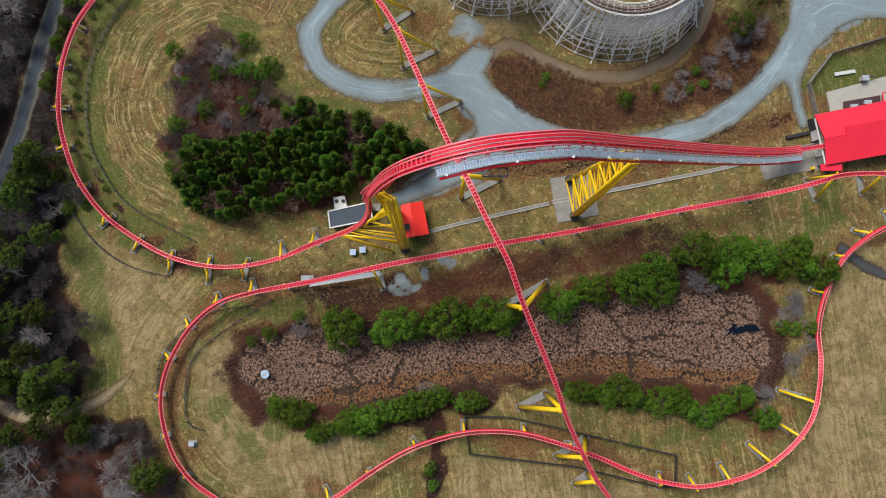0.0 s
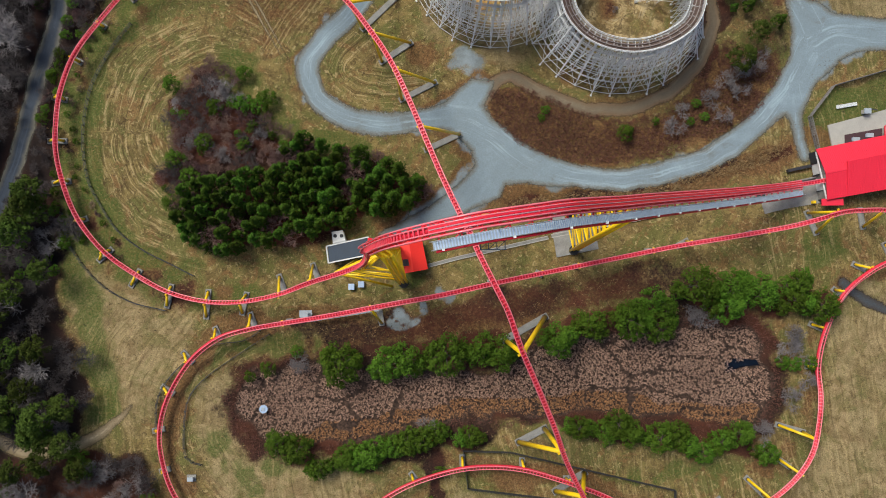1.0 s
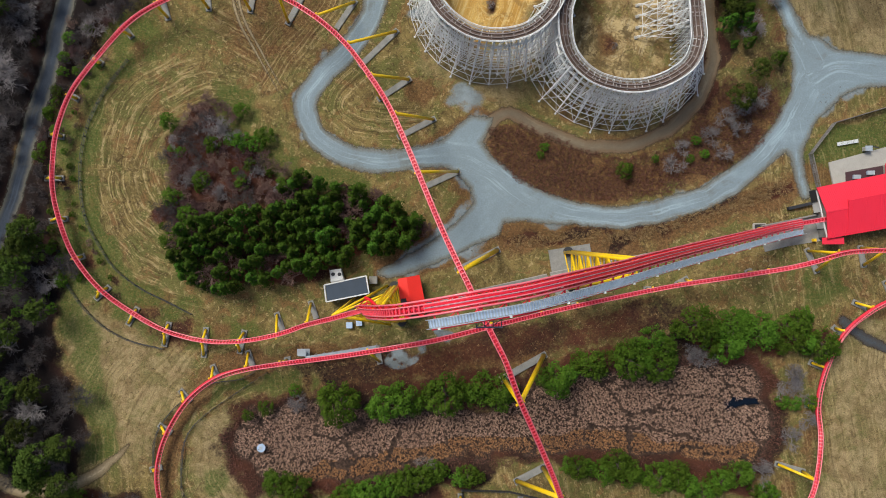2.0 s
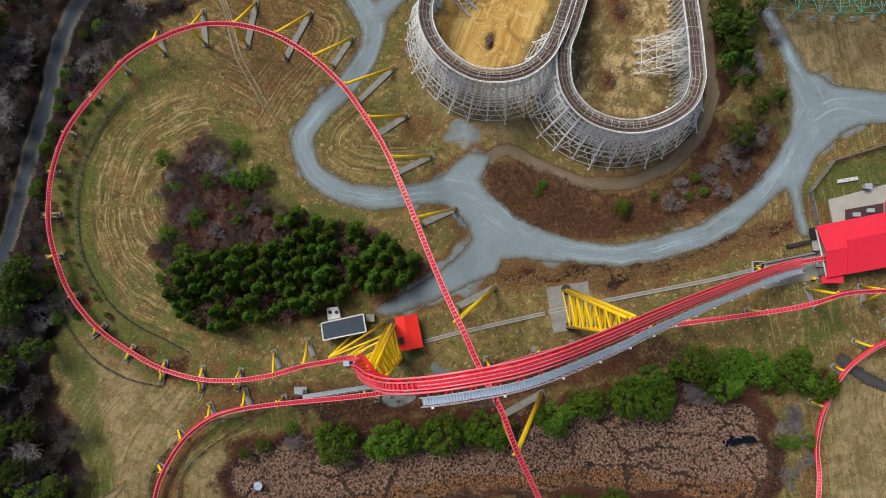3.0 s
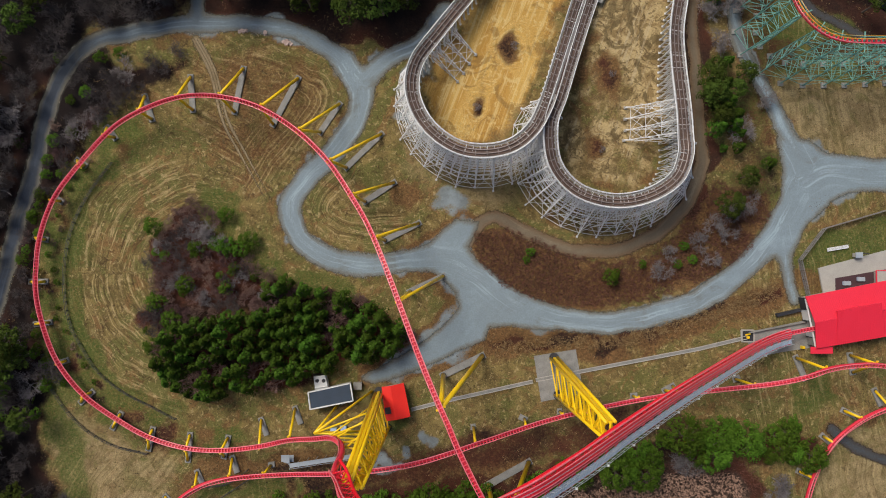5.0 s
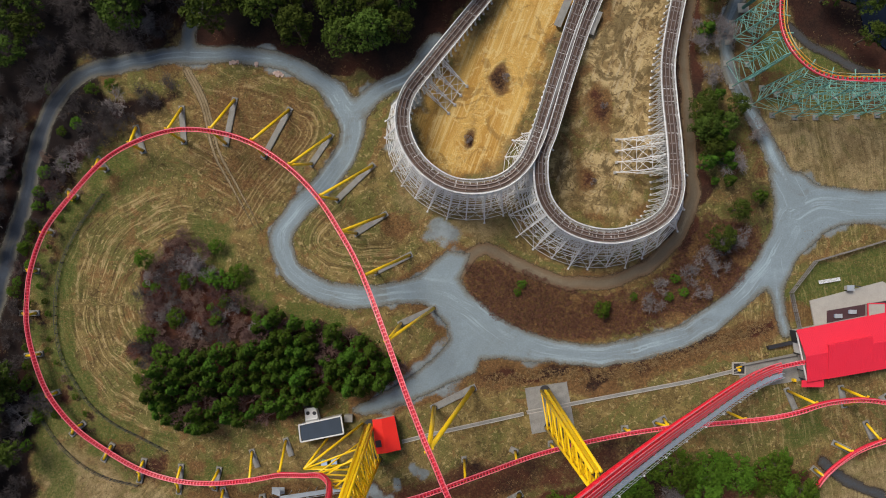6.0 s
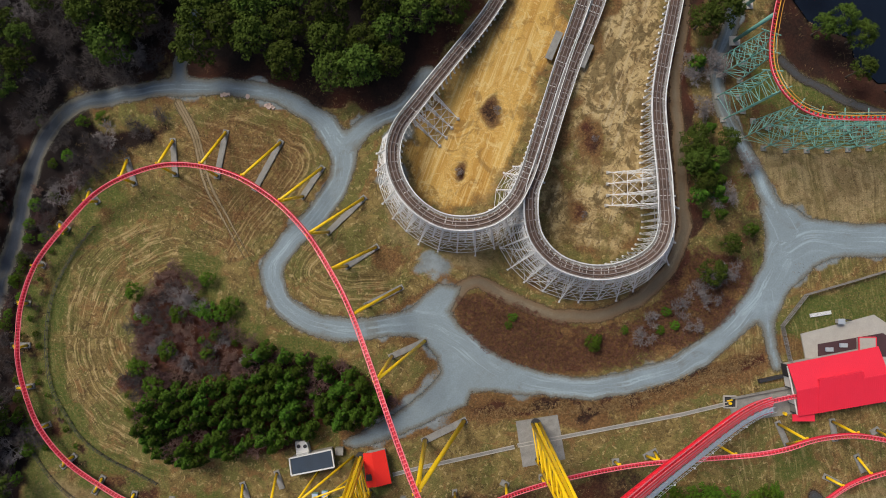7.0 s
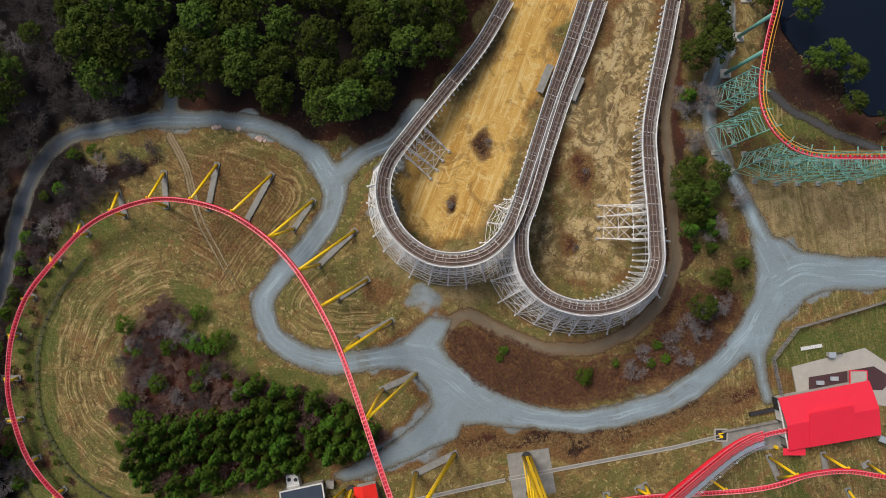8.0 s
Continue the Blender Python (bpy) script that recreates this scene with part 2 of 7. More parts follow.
DIRT_LANE = [
    (9.9, 54.8), (14.9, 61.5), (20, 63.6), (26.7, 60.2), (36.8, 55.2), (48.5, 52.9), (61.1, 55.1), (71.2, 60.9),
    (78, 68.8), (81.5, 79.7), (80.8, 89.8), (80.2, 106.7), (79.6, 123.7), (82.3, 140.7), (85.1, 157.8),
]
APRON = [
    (-3.6, 52.3), (8.2, 63.2), (14.9, 62.3), (11.5, 54.8), (14.9, 48), (23.2, 41.3), (38.3, 35.4), (36.6, 30.4),
    (26.5, 31), (18.1, 31), (16.4, 27.1), (-2, 18.9), (-17.2, 13.9), (-20.5, 15.6), (-18.8, 17.7), (-5.4, 23.9),
    (4.7, 32.2), (8.9, 37.2), (8.1, 41.4), (3.1, 46.4),
]
APRON_EAST = [
    (98.7, 51.9), (103.9, 58.6), (106.5, 65.3), (105.8, 74.5), (104.3, 85.4), (113.5, 86.2), (119.3, 81.2),
    (127.6, 78.1), (142.6, 77.4), (142.5, 73), (130.8, 72.2), (119.9, 67.7), (113.1, 61.1), (109.6, 55.2),
    (106.7, 51.4), (104.1, 51.1),
]
WORN_LINE = [
    (-69.8, 117.8), (-64.6, 107.5), (-61.2, 93.9), (-56, 83.7), (-47.5, 68.5),
]
MARSH = [
    (-64.1, -31.5), (-59.9, -26.6), (-49.8, -22.5), (-39.6, -20.1), (-26.2, -23.6), (-5.9, -25.5), (14.3, -24.1),
    (28, -17.5), (45, -14.3), (65.3, -13.7), (77.3, -11.3), (90.8, -13.1), (95.7, -19.9), (96.1, -33.4), (89.9, -41.7),
    (73, -41.5), (51.2, -37.9), (34.3, -37.7), (17.5, -39.2), (0.6, -39), (-16.2, -42.1), (-33, -45.2), (-43.1, -48.4),
    (-54.8, -45), (-62.4, -38.2),
]
CONIFERS = [
    (-44.2, 44.9), (-31.5, 41.5), (-20.4, 40), (-9.4, 32.4), (-5.6, 26.2), (-12.1, 22.9), (-24.9, 22.9), (-35, 16.3),
    (-45.1, 15.2), (-61.9, 12.4), (-71.5, 11.2), (-77, 16.4), (-80, 25), (-73.7, 31.7), (-61.9, 34.1), (-50.1, 36.5),
]
BROWN = [
    (-73.8, 69.7), (-65.3, 66.2), (-61.9, 56.9), (-55.2, 51.8), (-46.7, 46.6), (-45, 39), (-61.9, 35), (-73.7, 32.5),
    (-83.8, 29.2), (-87.2, 33.5), (-81.3, 40.1), (-82.2, 50.3), (-80.5, 60.4),
]
THICKET = [
    (13.3, 58.8), (22.6, 60.4), (32.6, 57), (41, 52.7), (52.7, 49.6), (64.5, 51.7), (73, 57.5), (79.9, 67.6),
    (85.9, 74.3), (98.4, 69.1), (101.7, 64), (94.8, 52.3), (81.2, 44), (64.3, 38.2), (49.2, 36.7), (35.8, 37.6),
    (22.4, 42.7), (14, 51.2),
]
NORTH_WOOD = [
    (-88.9, 169.5), (25.7, 168.5), (15.4, 148), (6.8, 132.7), (-3.4, 121.6), (-11.9, 118.3), (-22.1, 124.3),
    (-35.7, 126.1), (-52.8, 127.1), (-68.2, 133.2), (-69.9, 143.5), (-78.4, 129.8), (-88.7, 131.6),
]
SAND_WEST = [
    (33.3, 158.2), (27.3, 146.2), (15.3, 130.9), (5, 115.6), (-0.9, 102.1), (0.7, 91.9), (8.3, 84.2), (18.4, 83.3),
    (26.9, 88.4), (32, 100.2), (38.1, 117.1), (45, 135.8), (52.8, 158), (51.3, 171.8), (39.4, 171.9),
]
SAND_EAST = [
    (62.2, 157.9), (50.9, 127.3), (40.5, 101.8), (37.8, 84.9), (43.6, 73.1), (55.4, 68.9), (67.2, 73), (74, 84.8),
    (72.6, 106.7), (74.6, 132.2), (80, 157.8), (78.5, 171.5), (64.9, 171.7),
]
LAKE = [
    (113.2, 171.3), (114.5, 149), (120.3, 140.4), (132, 136.1), (133.5, 128.4), (140.2, 122.4), (157, 123.2),
    (158, 170.9),
]
YARD = [
    (110.2, 39.4), (109.1, 50.2), (116.4, 59.4), (129, 62.7), (143.7, 66.8), (155.8, 70.9), (155.2, 39.2),
]
TURN = [
    (-29.7, 4.3, 22.8), (-38.3, 2, 15.9), (-48.1, -1.2, 10.3), (-60.1, -3.3, 6.5), (-70.7, -3.1, 4.7),
    (-82.2, -0.2, 3.4), (-91.4, 4.7, 3), (-101.1, 12, 3.4), (-108.6, 22.2, 4.3), (-113, 33.3, 4.3), (-114.6, 42.2, 4.7),
    (-114.3, 49.4, 5.2), (-113.3, 58.1, 5.2), (-109.1, 69.3, 5.6), (-100.9, 79.6, 6.5), (-90.3, 89.6, 8.2),
    (-80.7, 94.4, 9.9), (-68.3, 97, 13.3), (-56.7, 96.1, 16.3), (-45.8, 92.7, 18.1), (-34.9, 85.8, 20.2),
    (-26.2, 77.3, 23.2), (-19.4, 67.7, 26.7), (-13.7, 57.9, 30.5),
]
HILL = [
    (-0.9, 26.7, 40), (2.9, 18.1, 43), (5.2, 13.2, 44.3), (7.3, 8.3, 45.1), (9.3, 4.1, 45.6), (11.3, 0, 45.6),
    (13.3, -4.1, 45.1), (16.7, -13.2, 42.1), (21.9, -25, 37), (26.1, -34.7, 31.8), (30.1, -44.6, 24.9),
    (35, -54.4, 18.1), (40.1, -63.5, 12), (45, -70.8, 7.7), (50.3, -81.3, 5.2),
]
LOW_WEST = [
    (136.4, 18.8, 11.2), (124.3, 20.7, 12), (115.7, 20.6, 13.3), (110.1, 20, 14.6), (103.4, 18.2, 15),
    (96.2, 16.4, 13.8), (82, 13.9, 9.9), (67, 11.5, 6.5), (50.7, 8.4, 5.6), (33.5, 5.2, 8.6), (14.6, 1.9, 18.1),
    (-2.3, -1.4, 24.9), (-14.1, -3.4, 24.9), (-26.7, -5.8, 19.8), (-36.9, -7.7, 14.2), (-47.2, -9.4, 10.3),
    (-57.6, -11.3, 7.7), (-66.1, -14, 6.5), (-74.1, -19.7, 4.7), (-79.8, -27.3, 3.9), (-83.2, -35, 3.4),
    (-84.3, -42.3, 3.4), (-83.4, -49.7, 3.4), (-80.4, -58.3, 3.4), (-75.1, -65.5, 3.4), (-68.5, -70.4, 3.4),
]
LOW_SOUTH = [
    (-60.3, -75.8, 3.4), (-50.3, -77.7, 4.3), (-40.4, -73.8, 5.2), (-32.3, -69.4, 5.2), (-23.3, -63.3, 5.2),
    (-12.7, -57.3, 5.2), (-2.9, -54, 4.7), (5.3, -52.4, 4.7), (13.5, -52.2, 4.3), (21.7, -53.1, 4.3),
    (31.5, -55.8, 4.3), (42.9, -59.9, 4.3), (52.6, -64.2, 4.3), (60.7, -66.9, 4.3), (71, -68.2, 5.2), (79.6, -66.7, 6),
    (87.4, -63.8, 6.9), (94.4, -59, 7.7), (99.8, -53, 8.6), (103.2, -47.5, 8.6), (105.6, -40.5, 7.7),
    (107.9, -32.9, 5.2), (108.7, -24.8, 3.4), (110.4, -16.6, 3.4), (113, -9.1, 4.3), (116.8, -2.6, 5.2),
    (122.8, 2.4, 5.2), (128.5, 5.6, 5.2), (140.6, 9.6, 5.2),
]


def to_line(x, y, line, closed=False):
    """Distance of many points to a polyline, and the run along it."""
    best, at, run = np.full(x.shape, 1e9), np.zeros(x.shape), 0.0
    pts = list(line) + ([line[0]] if closed else [])
    for (ax, ay), (bx, by) in zip(pts, pts[1:]):
        dx, dy = bx - ax, by - ay
        ln = math.hypot(dx, dy) or 1e-6
        t = np.clip(((x - ax) * dx + (y - ay) * dy) / ln ** 2, 0, 1)
        d = np.hypot(x - ax - t * dx, y - ay - t * dy)
        near = d < best
        best, at = np.where(near, d, best), np.where(near, run + t * ln, at)
        run += ln
    return best, at


def inside(x, y, poly):
    hit = np.zeros(np.shape(x), bool)
    for (ax, ay), (bx, by) in zip(poly, list(poly[1:]) + [poly[0]]):
        if ay != by:
            hit ^= ((ay > y) != (by > y)) & (x < (bx - ax) * (y - ay) / (by - ay) + ax)
    return hit


def zone(x, y, poly, soft):
    """1 inside a polygon, 0 outside, with a soft edge."""
    d = to_line(x, y, poly, True)[0]
    d = np.where(inside(x, y, poly), d, -d)
    return np.clip(0.5 + d / (2 * soft), 0, 1)


def blot(x, y, cx, cy, rx, ry=None, turn=0.0):
    ry = ry or rx
    c, s = math.cos(radians(turn)), math.sin(radians(turn))
    u, v = ((x - cx) * c + (y - cy) * s) / rx, ((y - cy) * c - (x - cx) * s) / ry
    return np.clip(1.6 - np.hypot(u, v) * 1.3, 0, 1)


def wander(x, y, size, seed):
    """Smooth noise, 0 to 1."""
    rng = np.random.RandomState(seed)
    g = rng.rand(64, 64)
    u, v = x / size + 17.3, y / size + 9.1
    i, j = np.floor(u).astype(int), np.floor(v).astype(int)
    a, b = u - i, v - j
    a, b = a * a * (3 - 2 * a), b * b * (3 - 2 * b)
    at = lambda p, q: g[p % 64, q % 64]
    return (at(i, j) * (1 - a) + at(i + 1, j) * a) * (1 - b) + (at(i, j + 1) * (1 - a) + at(i + 1, j + 1) * a) * b


ROADS = (("dull_lane", LOOP[:13], 5.4), ("gravel_loop", LOOP[11:], 6.0), ("gravel_east", EAST, 8.5), ("gravel_north", NORTH, 5.0), ("forest_lane", FOREST_LANE, 4.0), ("gravel_spur", SPUR, 5.0), ("dirt_lane", DIRT_LANE, 4.5))


# ---- ground: one sheet to the horizon
def ground():
    def axis(a, b, step):
        far = np.array([40, 120, 300, 800, 2000, 3500.0])
        return np.r_[a - far[::-1], np.arange(a, b + step / 2, step), b + far]

    xs, ys = axis(-165, 165, 1.1), axis(-110, 190, 1.1)
    X, Y = np.meshgrid(xs, ys)
    x, y = X.ravel(), Y.ravel()
    wx = x + (wander(x, y, 7, 1) - 0.5) * 6 + (wander(x, y, 2.5, 2) - 0.5) * 2.5
    wy = y + (wander(x, y, 7, 3) - 0.5) * 6 + (wander(x, y, 2.5, 4) - 0.5) * 2.5
    green, litter, dirt, sand, gravel, rough = (np.zeros(x.shape) for _ in range(6))
    wet = zone(wx, wy, MARSH, 3)
    for poly in (CONIFERS, BROWN):
        litter = np.maximum(litter, zone(wx, wy, poly, 2.5))
    brush = zone(wx, wy, THICKET, 2.0)
    litter = np.maximum(litter, 0.45 * brush)
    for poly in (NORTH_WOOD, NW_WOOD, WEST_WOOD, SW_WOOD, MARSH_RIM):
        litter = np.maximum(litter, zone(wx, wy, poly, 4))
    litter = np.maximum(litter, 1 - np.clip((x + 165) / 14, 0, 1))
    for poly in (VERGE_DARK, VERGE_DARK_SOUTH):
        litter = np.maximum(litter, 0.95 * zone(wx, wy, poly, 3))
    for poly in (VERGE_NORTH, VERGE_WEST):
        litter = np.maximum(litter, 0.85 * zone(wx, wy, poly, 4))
    rusty = np.clip(1.6 - to_line(wx, wy, RUST_LINE)[0] / 6.0, 0, 1)
    litter = np.maximum(litter, 0.62 * rusty)
    for line, w in ((DIRT_LANE[8:], 4), (EAST_STRIP, 9), (NORTH_EDGE, 5)):
        litter = np.maximum(litter, (0.5 if line is EAST_STRIP else 1.0) * np.clip(1.5 - to_line(wx, wy, line)[0] / w, 0, 1))
    dirt = np.maximum(np.maximum(dirt, 0.95 * brush), 0.6 * zone(wx, wy, INNER_STRIP, 3))
    for line, w in ((DITCH, 4.6), (WEED_STRIP, 4.5), (LOW_WEST_PLAN, 3.6), (TOWN_BANK, 4.0)):
        dirt = np.maximum(dirt, 0.85 * np.clip(1.5 - to_line(wx, wy, line)[0] / w, 0, 1))
    low_turn = [(px, py) for px, py, pz in TURN if pz < 9]
    strip = np.clip(1.5 - to_line(wx, wy, low_turn)[0] / 6.0, 0, 1)
    dirt = np.maximum(dirt, 0.8 * strip * np.clip((x + 118) / 4, 0, 1) * np.clip(1.6 * wander(x, y, 6, 64) + 0.1, 0, 1))
    litter = np.maximum(litter, 0.68 * strip * (x < -74) * np.clip(2.0 * wander(x, y, 7, 66) - 0.1, 0, 1))
    litter = np.maximum(litter, np.clip(1.5 - to_line(wx, wy, [
    (-4.4, -51.6), (-3.8, -58.8), (-5.5, -67.1), (-6.5, -80.2),
])[0] / 3.2, 0, 1))
    litter = np.maximum(litter, 0.7 * np.clip(1.4 - to_line(wx, wy, LAKE, True)[0] / 6, 0, 1))
    litter = np.maximum(litter, 0.85 * zone(wx, wy, NE_LITTER, 3))
    by_lake = zone(wx, wy, NE_GROUND, 3)
    litter = np.maximum(litter, 0.55 * by_lake * np.clip(1.8 * wander(x, y, 6, 91), 0, 1))
    green = np.maximum(green, 0.8 * by_lake * np.clip(1.9 * wander(x, y, 7, 92) - 0.3, 0, 1))
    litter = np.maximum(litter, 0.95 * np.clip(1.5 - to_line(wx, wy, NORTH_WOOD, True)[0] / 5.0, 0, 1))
    dirt = np.maximum(dirt, 0.55 * zone(wx, wy, HILL_FIELD, 5))
    gully = np.clip(1.5 - to_line(wx, wy, DITCH)[0] / 1.9, 0, 1)
    litter = np.maximum(litter, 0.75 * gully * np.clip(1.7 * wander(x, y, 8, 95) + 0.1, 0, 1))
    sand_mark = []
    for px, py in STUMPS:
        ring = np.hypot(wx - px, wy - py)
        litter = np.maximum(litter, 0.62 * np.clip(1.5 - ring / 3.2, 0, 1))
        sand_mark.append((px, py, ring))
    dirt = np.maximum(dirt, 0.7 * np.clip(1.7 - to_line(wx, wy, APRON, True)[0] / 2.5, 0, 1))
    for cx, cy, r in BARE_SPOTS:
        dirt = np.maximum(dirt, 0.9 * blot(wx, wy, cx, cy, r))
    for name, line, w in ROADS:
        d = to_line(wx, wy, line)[0]
        dirt = np.maximum(dirt, 0.55 * np.clip(1.6 - d / (w * 0.72), 0, 1))
        if name not in ("dirt_lane", "dull_lane", "forest_lane"):
            gravel = np.maximum(gravel, 0.85 * np.clip(1.5 - d / (w * 0.4), 0, 1))
    for poly in (APRON, APRON_EAST):
        out = to_line(wx, wy, poly, True)[0] * np.where(inside(wx, wy, poly), 1, -1)
        gravel = np.maximum(gravel, np.clip(0.45 + out / 4.0, 0, 1))
    for cx, cy, r in GRAVEL_SPOTS:
        gravel = np.maximum(gravel, 0.8 * blot(wx, wy, cx, cy, r))
    east = zone(wx, wy, SAND_EAST, 2.5)
    west = zone(wx, wy, SAND_WEST, 2.5)
    patchy = np.clip(1.7 * wander(x, y, 8, 71) + 0.9 * wander(x, y, 3, 72) - 0.75, 0, 1)
    beige = np.clip(3 * east, 0, 1)
    sand = np.maximum(west, east * np.clip(0.5 + 0.7 * patchy + np.clip((y - 108) / 50, -0.25, 0.4), 0, 1))
    dirt = np.maximum(dirt, 0.45 * east)
    for poly, part_of in ((SAND_WEST, west), (SAND_EAST, east)):
        rim = np.clip(1.5 - to_line(wx, wy, poly, True)[0] / 4.5, 0, 1) * part_of * np.clip(2.2 * wander(x, y, 9, 73) - 0.3, 0, 1)
        deepen = 0.45 if part_of is west else 0.75
        sand = sand * (1 - deepen * rim)
        dirt = np.maximum(dirt, 0.95 * rim)
    for cx, cy, rx, ry, turn in GREEN_SPOTS:
        green = np.maximum(green, blot(wx, wy, cx, cy, rx * 1.2, ry * 1.2, turn) * np.clip(1.5 * wander(x, y, 4, 61) + 0.6 * wander(x, y, 1.6, 62) - 0.25, 0, 1))
    for cx, cy in [
    (107.8, 115.8), (117.9, 114.8), (128.1, 115.6), (124.6, 110.5),
]:
        green = np.maximum(green, 0.9 * blot(wx, wy, cx, cy, 9))
    turf = strip * np.clip((x + 119) / 3, 0, 1) * np.clip(1.9 * wander(x, y, 5, 65) + 0.8 * wander(x, y, 2, 67) - np.where(x < -80, 0.45, 0.75), 0, 1)
    green = np.maximum(green, turf)
    litter, dirt = litter * (1 - 0.75 * turf), dirt * (1 - 0.75 * turf)
    green = np.maximum(green, zone(wx, wy, YARD, 1.0) * 0.95)
    for line, w, most in ((FENCE_WEST, 3.2, 1.0), (GREEN_EDGE_WEST, 5.5, 1.0), (GREEN_EDGE_COPSE, 3.6, 1.0), (GREEN_EDGE_SOUTH, 3.0, 0.8)):
        band = most * np.clip(1.5 - to_line(wx, wy, line)[0] / w, 0, 1) * np.clip(2.2 * wander(x, y, 5, 97) + 0.15, 0, 1)
        green = np.maximum(green, band)
        litter, dirt = litter * (1 - 0.7 * band), dirt * (1 - 0.7 * band)
    # Shade beneath the marsh trees, painted in with the dark litter.
    tree_shade = [np.clip(1.4 - to_line(wx, wy, line)[0] / 4.6, 0, 1) for line in TREE_ROWS]
    litter = np.maximum(litter, 0.9 * np.max(tree_shade, axis=0))
    dirt = np.maximum(dirt, 0.8 * zone(wx, wy, FENCE_SOUTH[:-1], 2) * np.clip(1.6 * wander(x, y, 6, 98), 0, 1))
    low_south = [(px, py) for px, py, pz in LOW_SOUTH]
    dirt = np.maximum(dirt, 0.6 * np.clip(1.4 - to_line(wx, wy, low_south)[0] / 4.0, 0, 1) * np.clip(1.8 * wander(x, y, 5, 99) - 0.2, 0, 1))
    green = np.maximum(green, 0.55 * np.clip(wander(x, y, 14, 7) * 1.6 + wander(x, y, 5, 8) * 0.9 - 1.25, 0, 1) * (1 - litter))
    green = np.maximum(green, 0.9 * np.clip(1.5 - to_line(wx, wy, EAST_STRIP)[0] / 8, 0, 1) * np.clip(2 * wander(x, y, 5, 63) - 0.4, 0, 1))
    mown = np.zeros(x.shape)
    cx, cy = -68.0, 48.0
    flow = np.stack([np.hypot(x - cx, y - cy), 50 * np.arctan2(y - cy, x - cx), np.zeros(x.shape)], 1)
    mown = np.maximum(mown, zone(wx, wy, WEST_FIELD, 3))
    hf = zone(wx, wy, HILL_FIELD, 3) > 0.01
    flow[hf] = np.stack([0.45 * x + 0.9 * y, 0.9 * x - 0.45 * y, 0 * x], 1)[hf]
    mown = np.maximum(mown, 0.8 * zone(wx, wy, HILL_FIELD, 3))
    lf = zone(wx, wy, ISLAND_FIELD, 1.5) > 0.01
    by_road = np.stack([to_line(x, y, LOOP)[0], 0.6 * x - 0.6 * y, 0 * x], 1)
    flow[lf] = by_road[lf]
    hr = hf & (by_road[:, 0] < 24) & (x > -56)
    flow[hr] = by_road[hr]
    mown = np.maximum(mown, zone(wx, wy, ISLAND_FIELD, 1.5))
    sf = (y < -5) | (x > 95)
    flow[sf] = np.stack([x + 0.15 * y, y, 0 * x], 1)[sf]
    wf = sf & (x < -55)
    flow[wf] = np.stack([np.hypot(x + 50, y + 40), 40 * np.arctan2(y + 40, x + 50), 0 * x], 1)[wf]
    mown = np.maximum(mown, 0.5 * sf * (1 - litter))
    flow[:, 0] += (wander(x, y, 7, 93) - 0.5) * 2.0 + (wander(x, y, 2.5, 94) - 0.5) * 0.5
    sd = (sand > 0.02) | (east > 0.05)
    flow[sd] = np.stack([0.93 * x - 0.36 * y, 0.36 * x + 0.93 * y, 0 * x], 1)[sd]
    for px, py, ring in sand_mark:
        k = ring < 6.5
        flow[k] = np.stack([np.hypot(x - px, y - py), 8 * np.arctan2(y - py, x - px), 0 * x], 1)[k]
        dirt = np.maximum(dirt, 0.8 * np.clip(1.4 - ring / 7, 0, 1))
        sand = sand * (1 - 0.45 * np.clip(1.6 - ring / 6, 0, 1)) * np.clip(ring / 3.4 - 0.3, 0, 1)
    lake = zone(x, y, LAKE, 2)
    # Leaf litter darkened again here: the woods' shade goes into the floor colour.
    floor_shade = np.zeros(x.shape)
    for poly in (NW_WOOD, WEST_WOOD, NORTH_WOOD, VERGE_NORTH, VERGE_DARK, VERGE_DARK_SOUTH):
        floor_shade = np.maximum(floor_shade, zone(wx, wy, poly, 5))
    floor_shade = np.maximum(np.maximum(floor_shade, 0.2 * strip * (x < -80)), 1 - np.clip((x + 150) / 14, 0, 1))
    floor_shade = np.maximum(floor_shade, 0.4 * zone(wx, wy, NE_LITTER, 3))
    pale = np.zeros(x.shape)
    for poly in PALE_FIELDS:
        pale = np.maximum(pale, zone(wx, wy, poly, 6))
    even = np.ones(x.shape)
    for _, line, w in ROADS:
        even = np.minimum(even, np.clip((to_line(x, y, line)[0] - w * 0.5 - 3) / 3, 0, 1))
    for poly in (APRON, APRON_EAST):
        even = even * (1 - zone(x, y, poly, 3))
    z = -0.5 * gully - 0.3 * even * wander(x, y, 5, 11) * np.clip(litter + dirt + 0.2, 0, 1) - 1.1 * np.clip(wet * 1.5 - 0.2, 0, 1) - 1.6 * np.clip(lake * 2 - 0.4, 0, 1)
    v = np.stack([x, y, z], 1)
    nx, ny = len(xs), len(ys)
    i = (np.arange(ny - 1)[:, None] * nx + np.arange(nx - 1)[None]).ravel()
    quads = np.stack([i, i + 1, i + nx + 1, i + nx], 1)
    me = quads_mesh(v, "ground", quads)
    me.polygons.foreach_set("use_smooth", np.ones(len(quads), bool))
    for name, chans in (("soil_a", (green, litter, dirt, beige)), ("soil_b", (sand, gravel, mown, np.ones(x.shape))), ("soil_c", (wet, lake, pale, floor_shade))):
        at = me.attributes.new(name, "FLOAT_COLOR", "POINT")
        at.data.foreach_set("color", np.stack(chans, 1).astype(np.float32).ravel())
    at = me.attributes.new("flow", "FLOAT_VECTOR", "POINT")
    at.data.foreach_set("vector", flow.astype(np.float32).ravel())
    return me


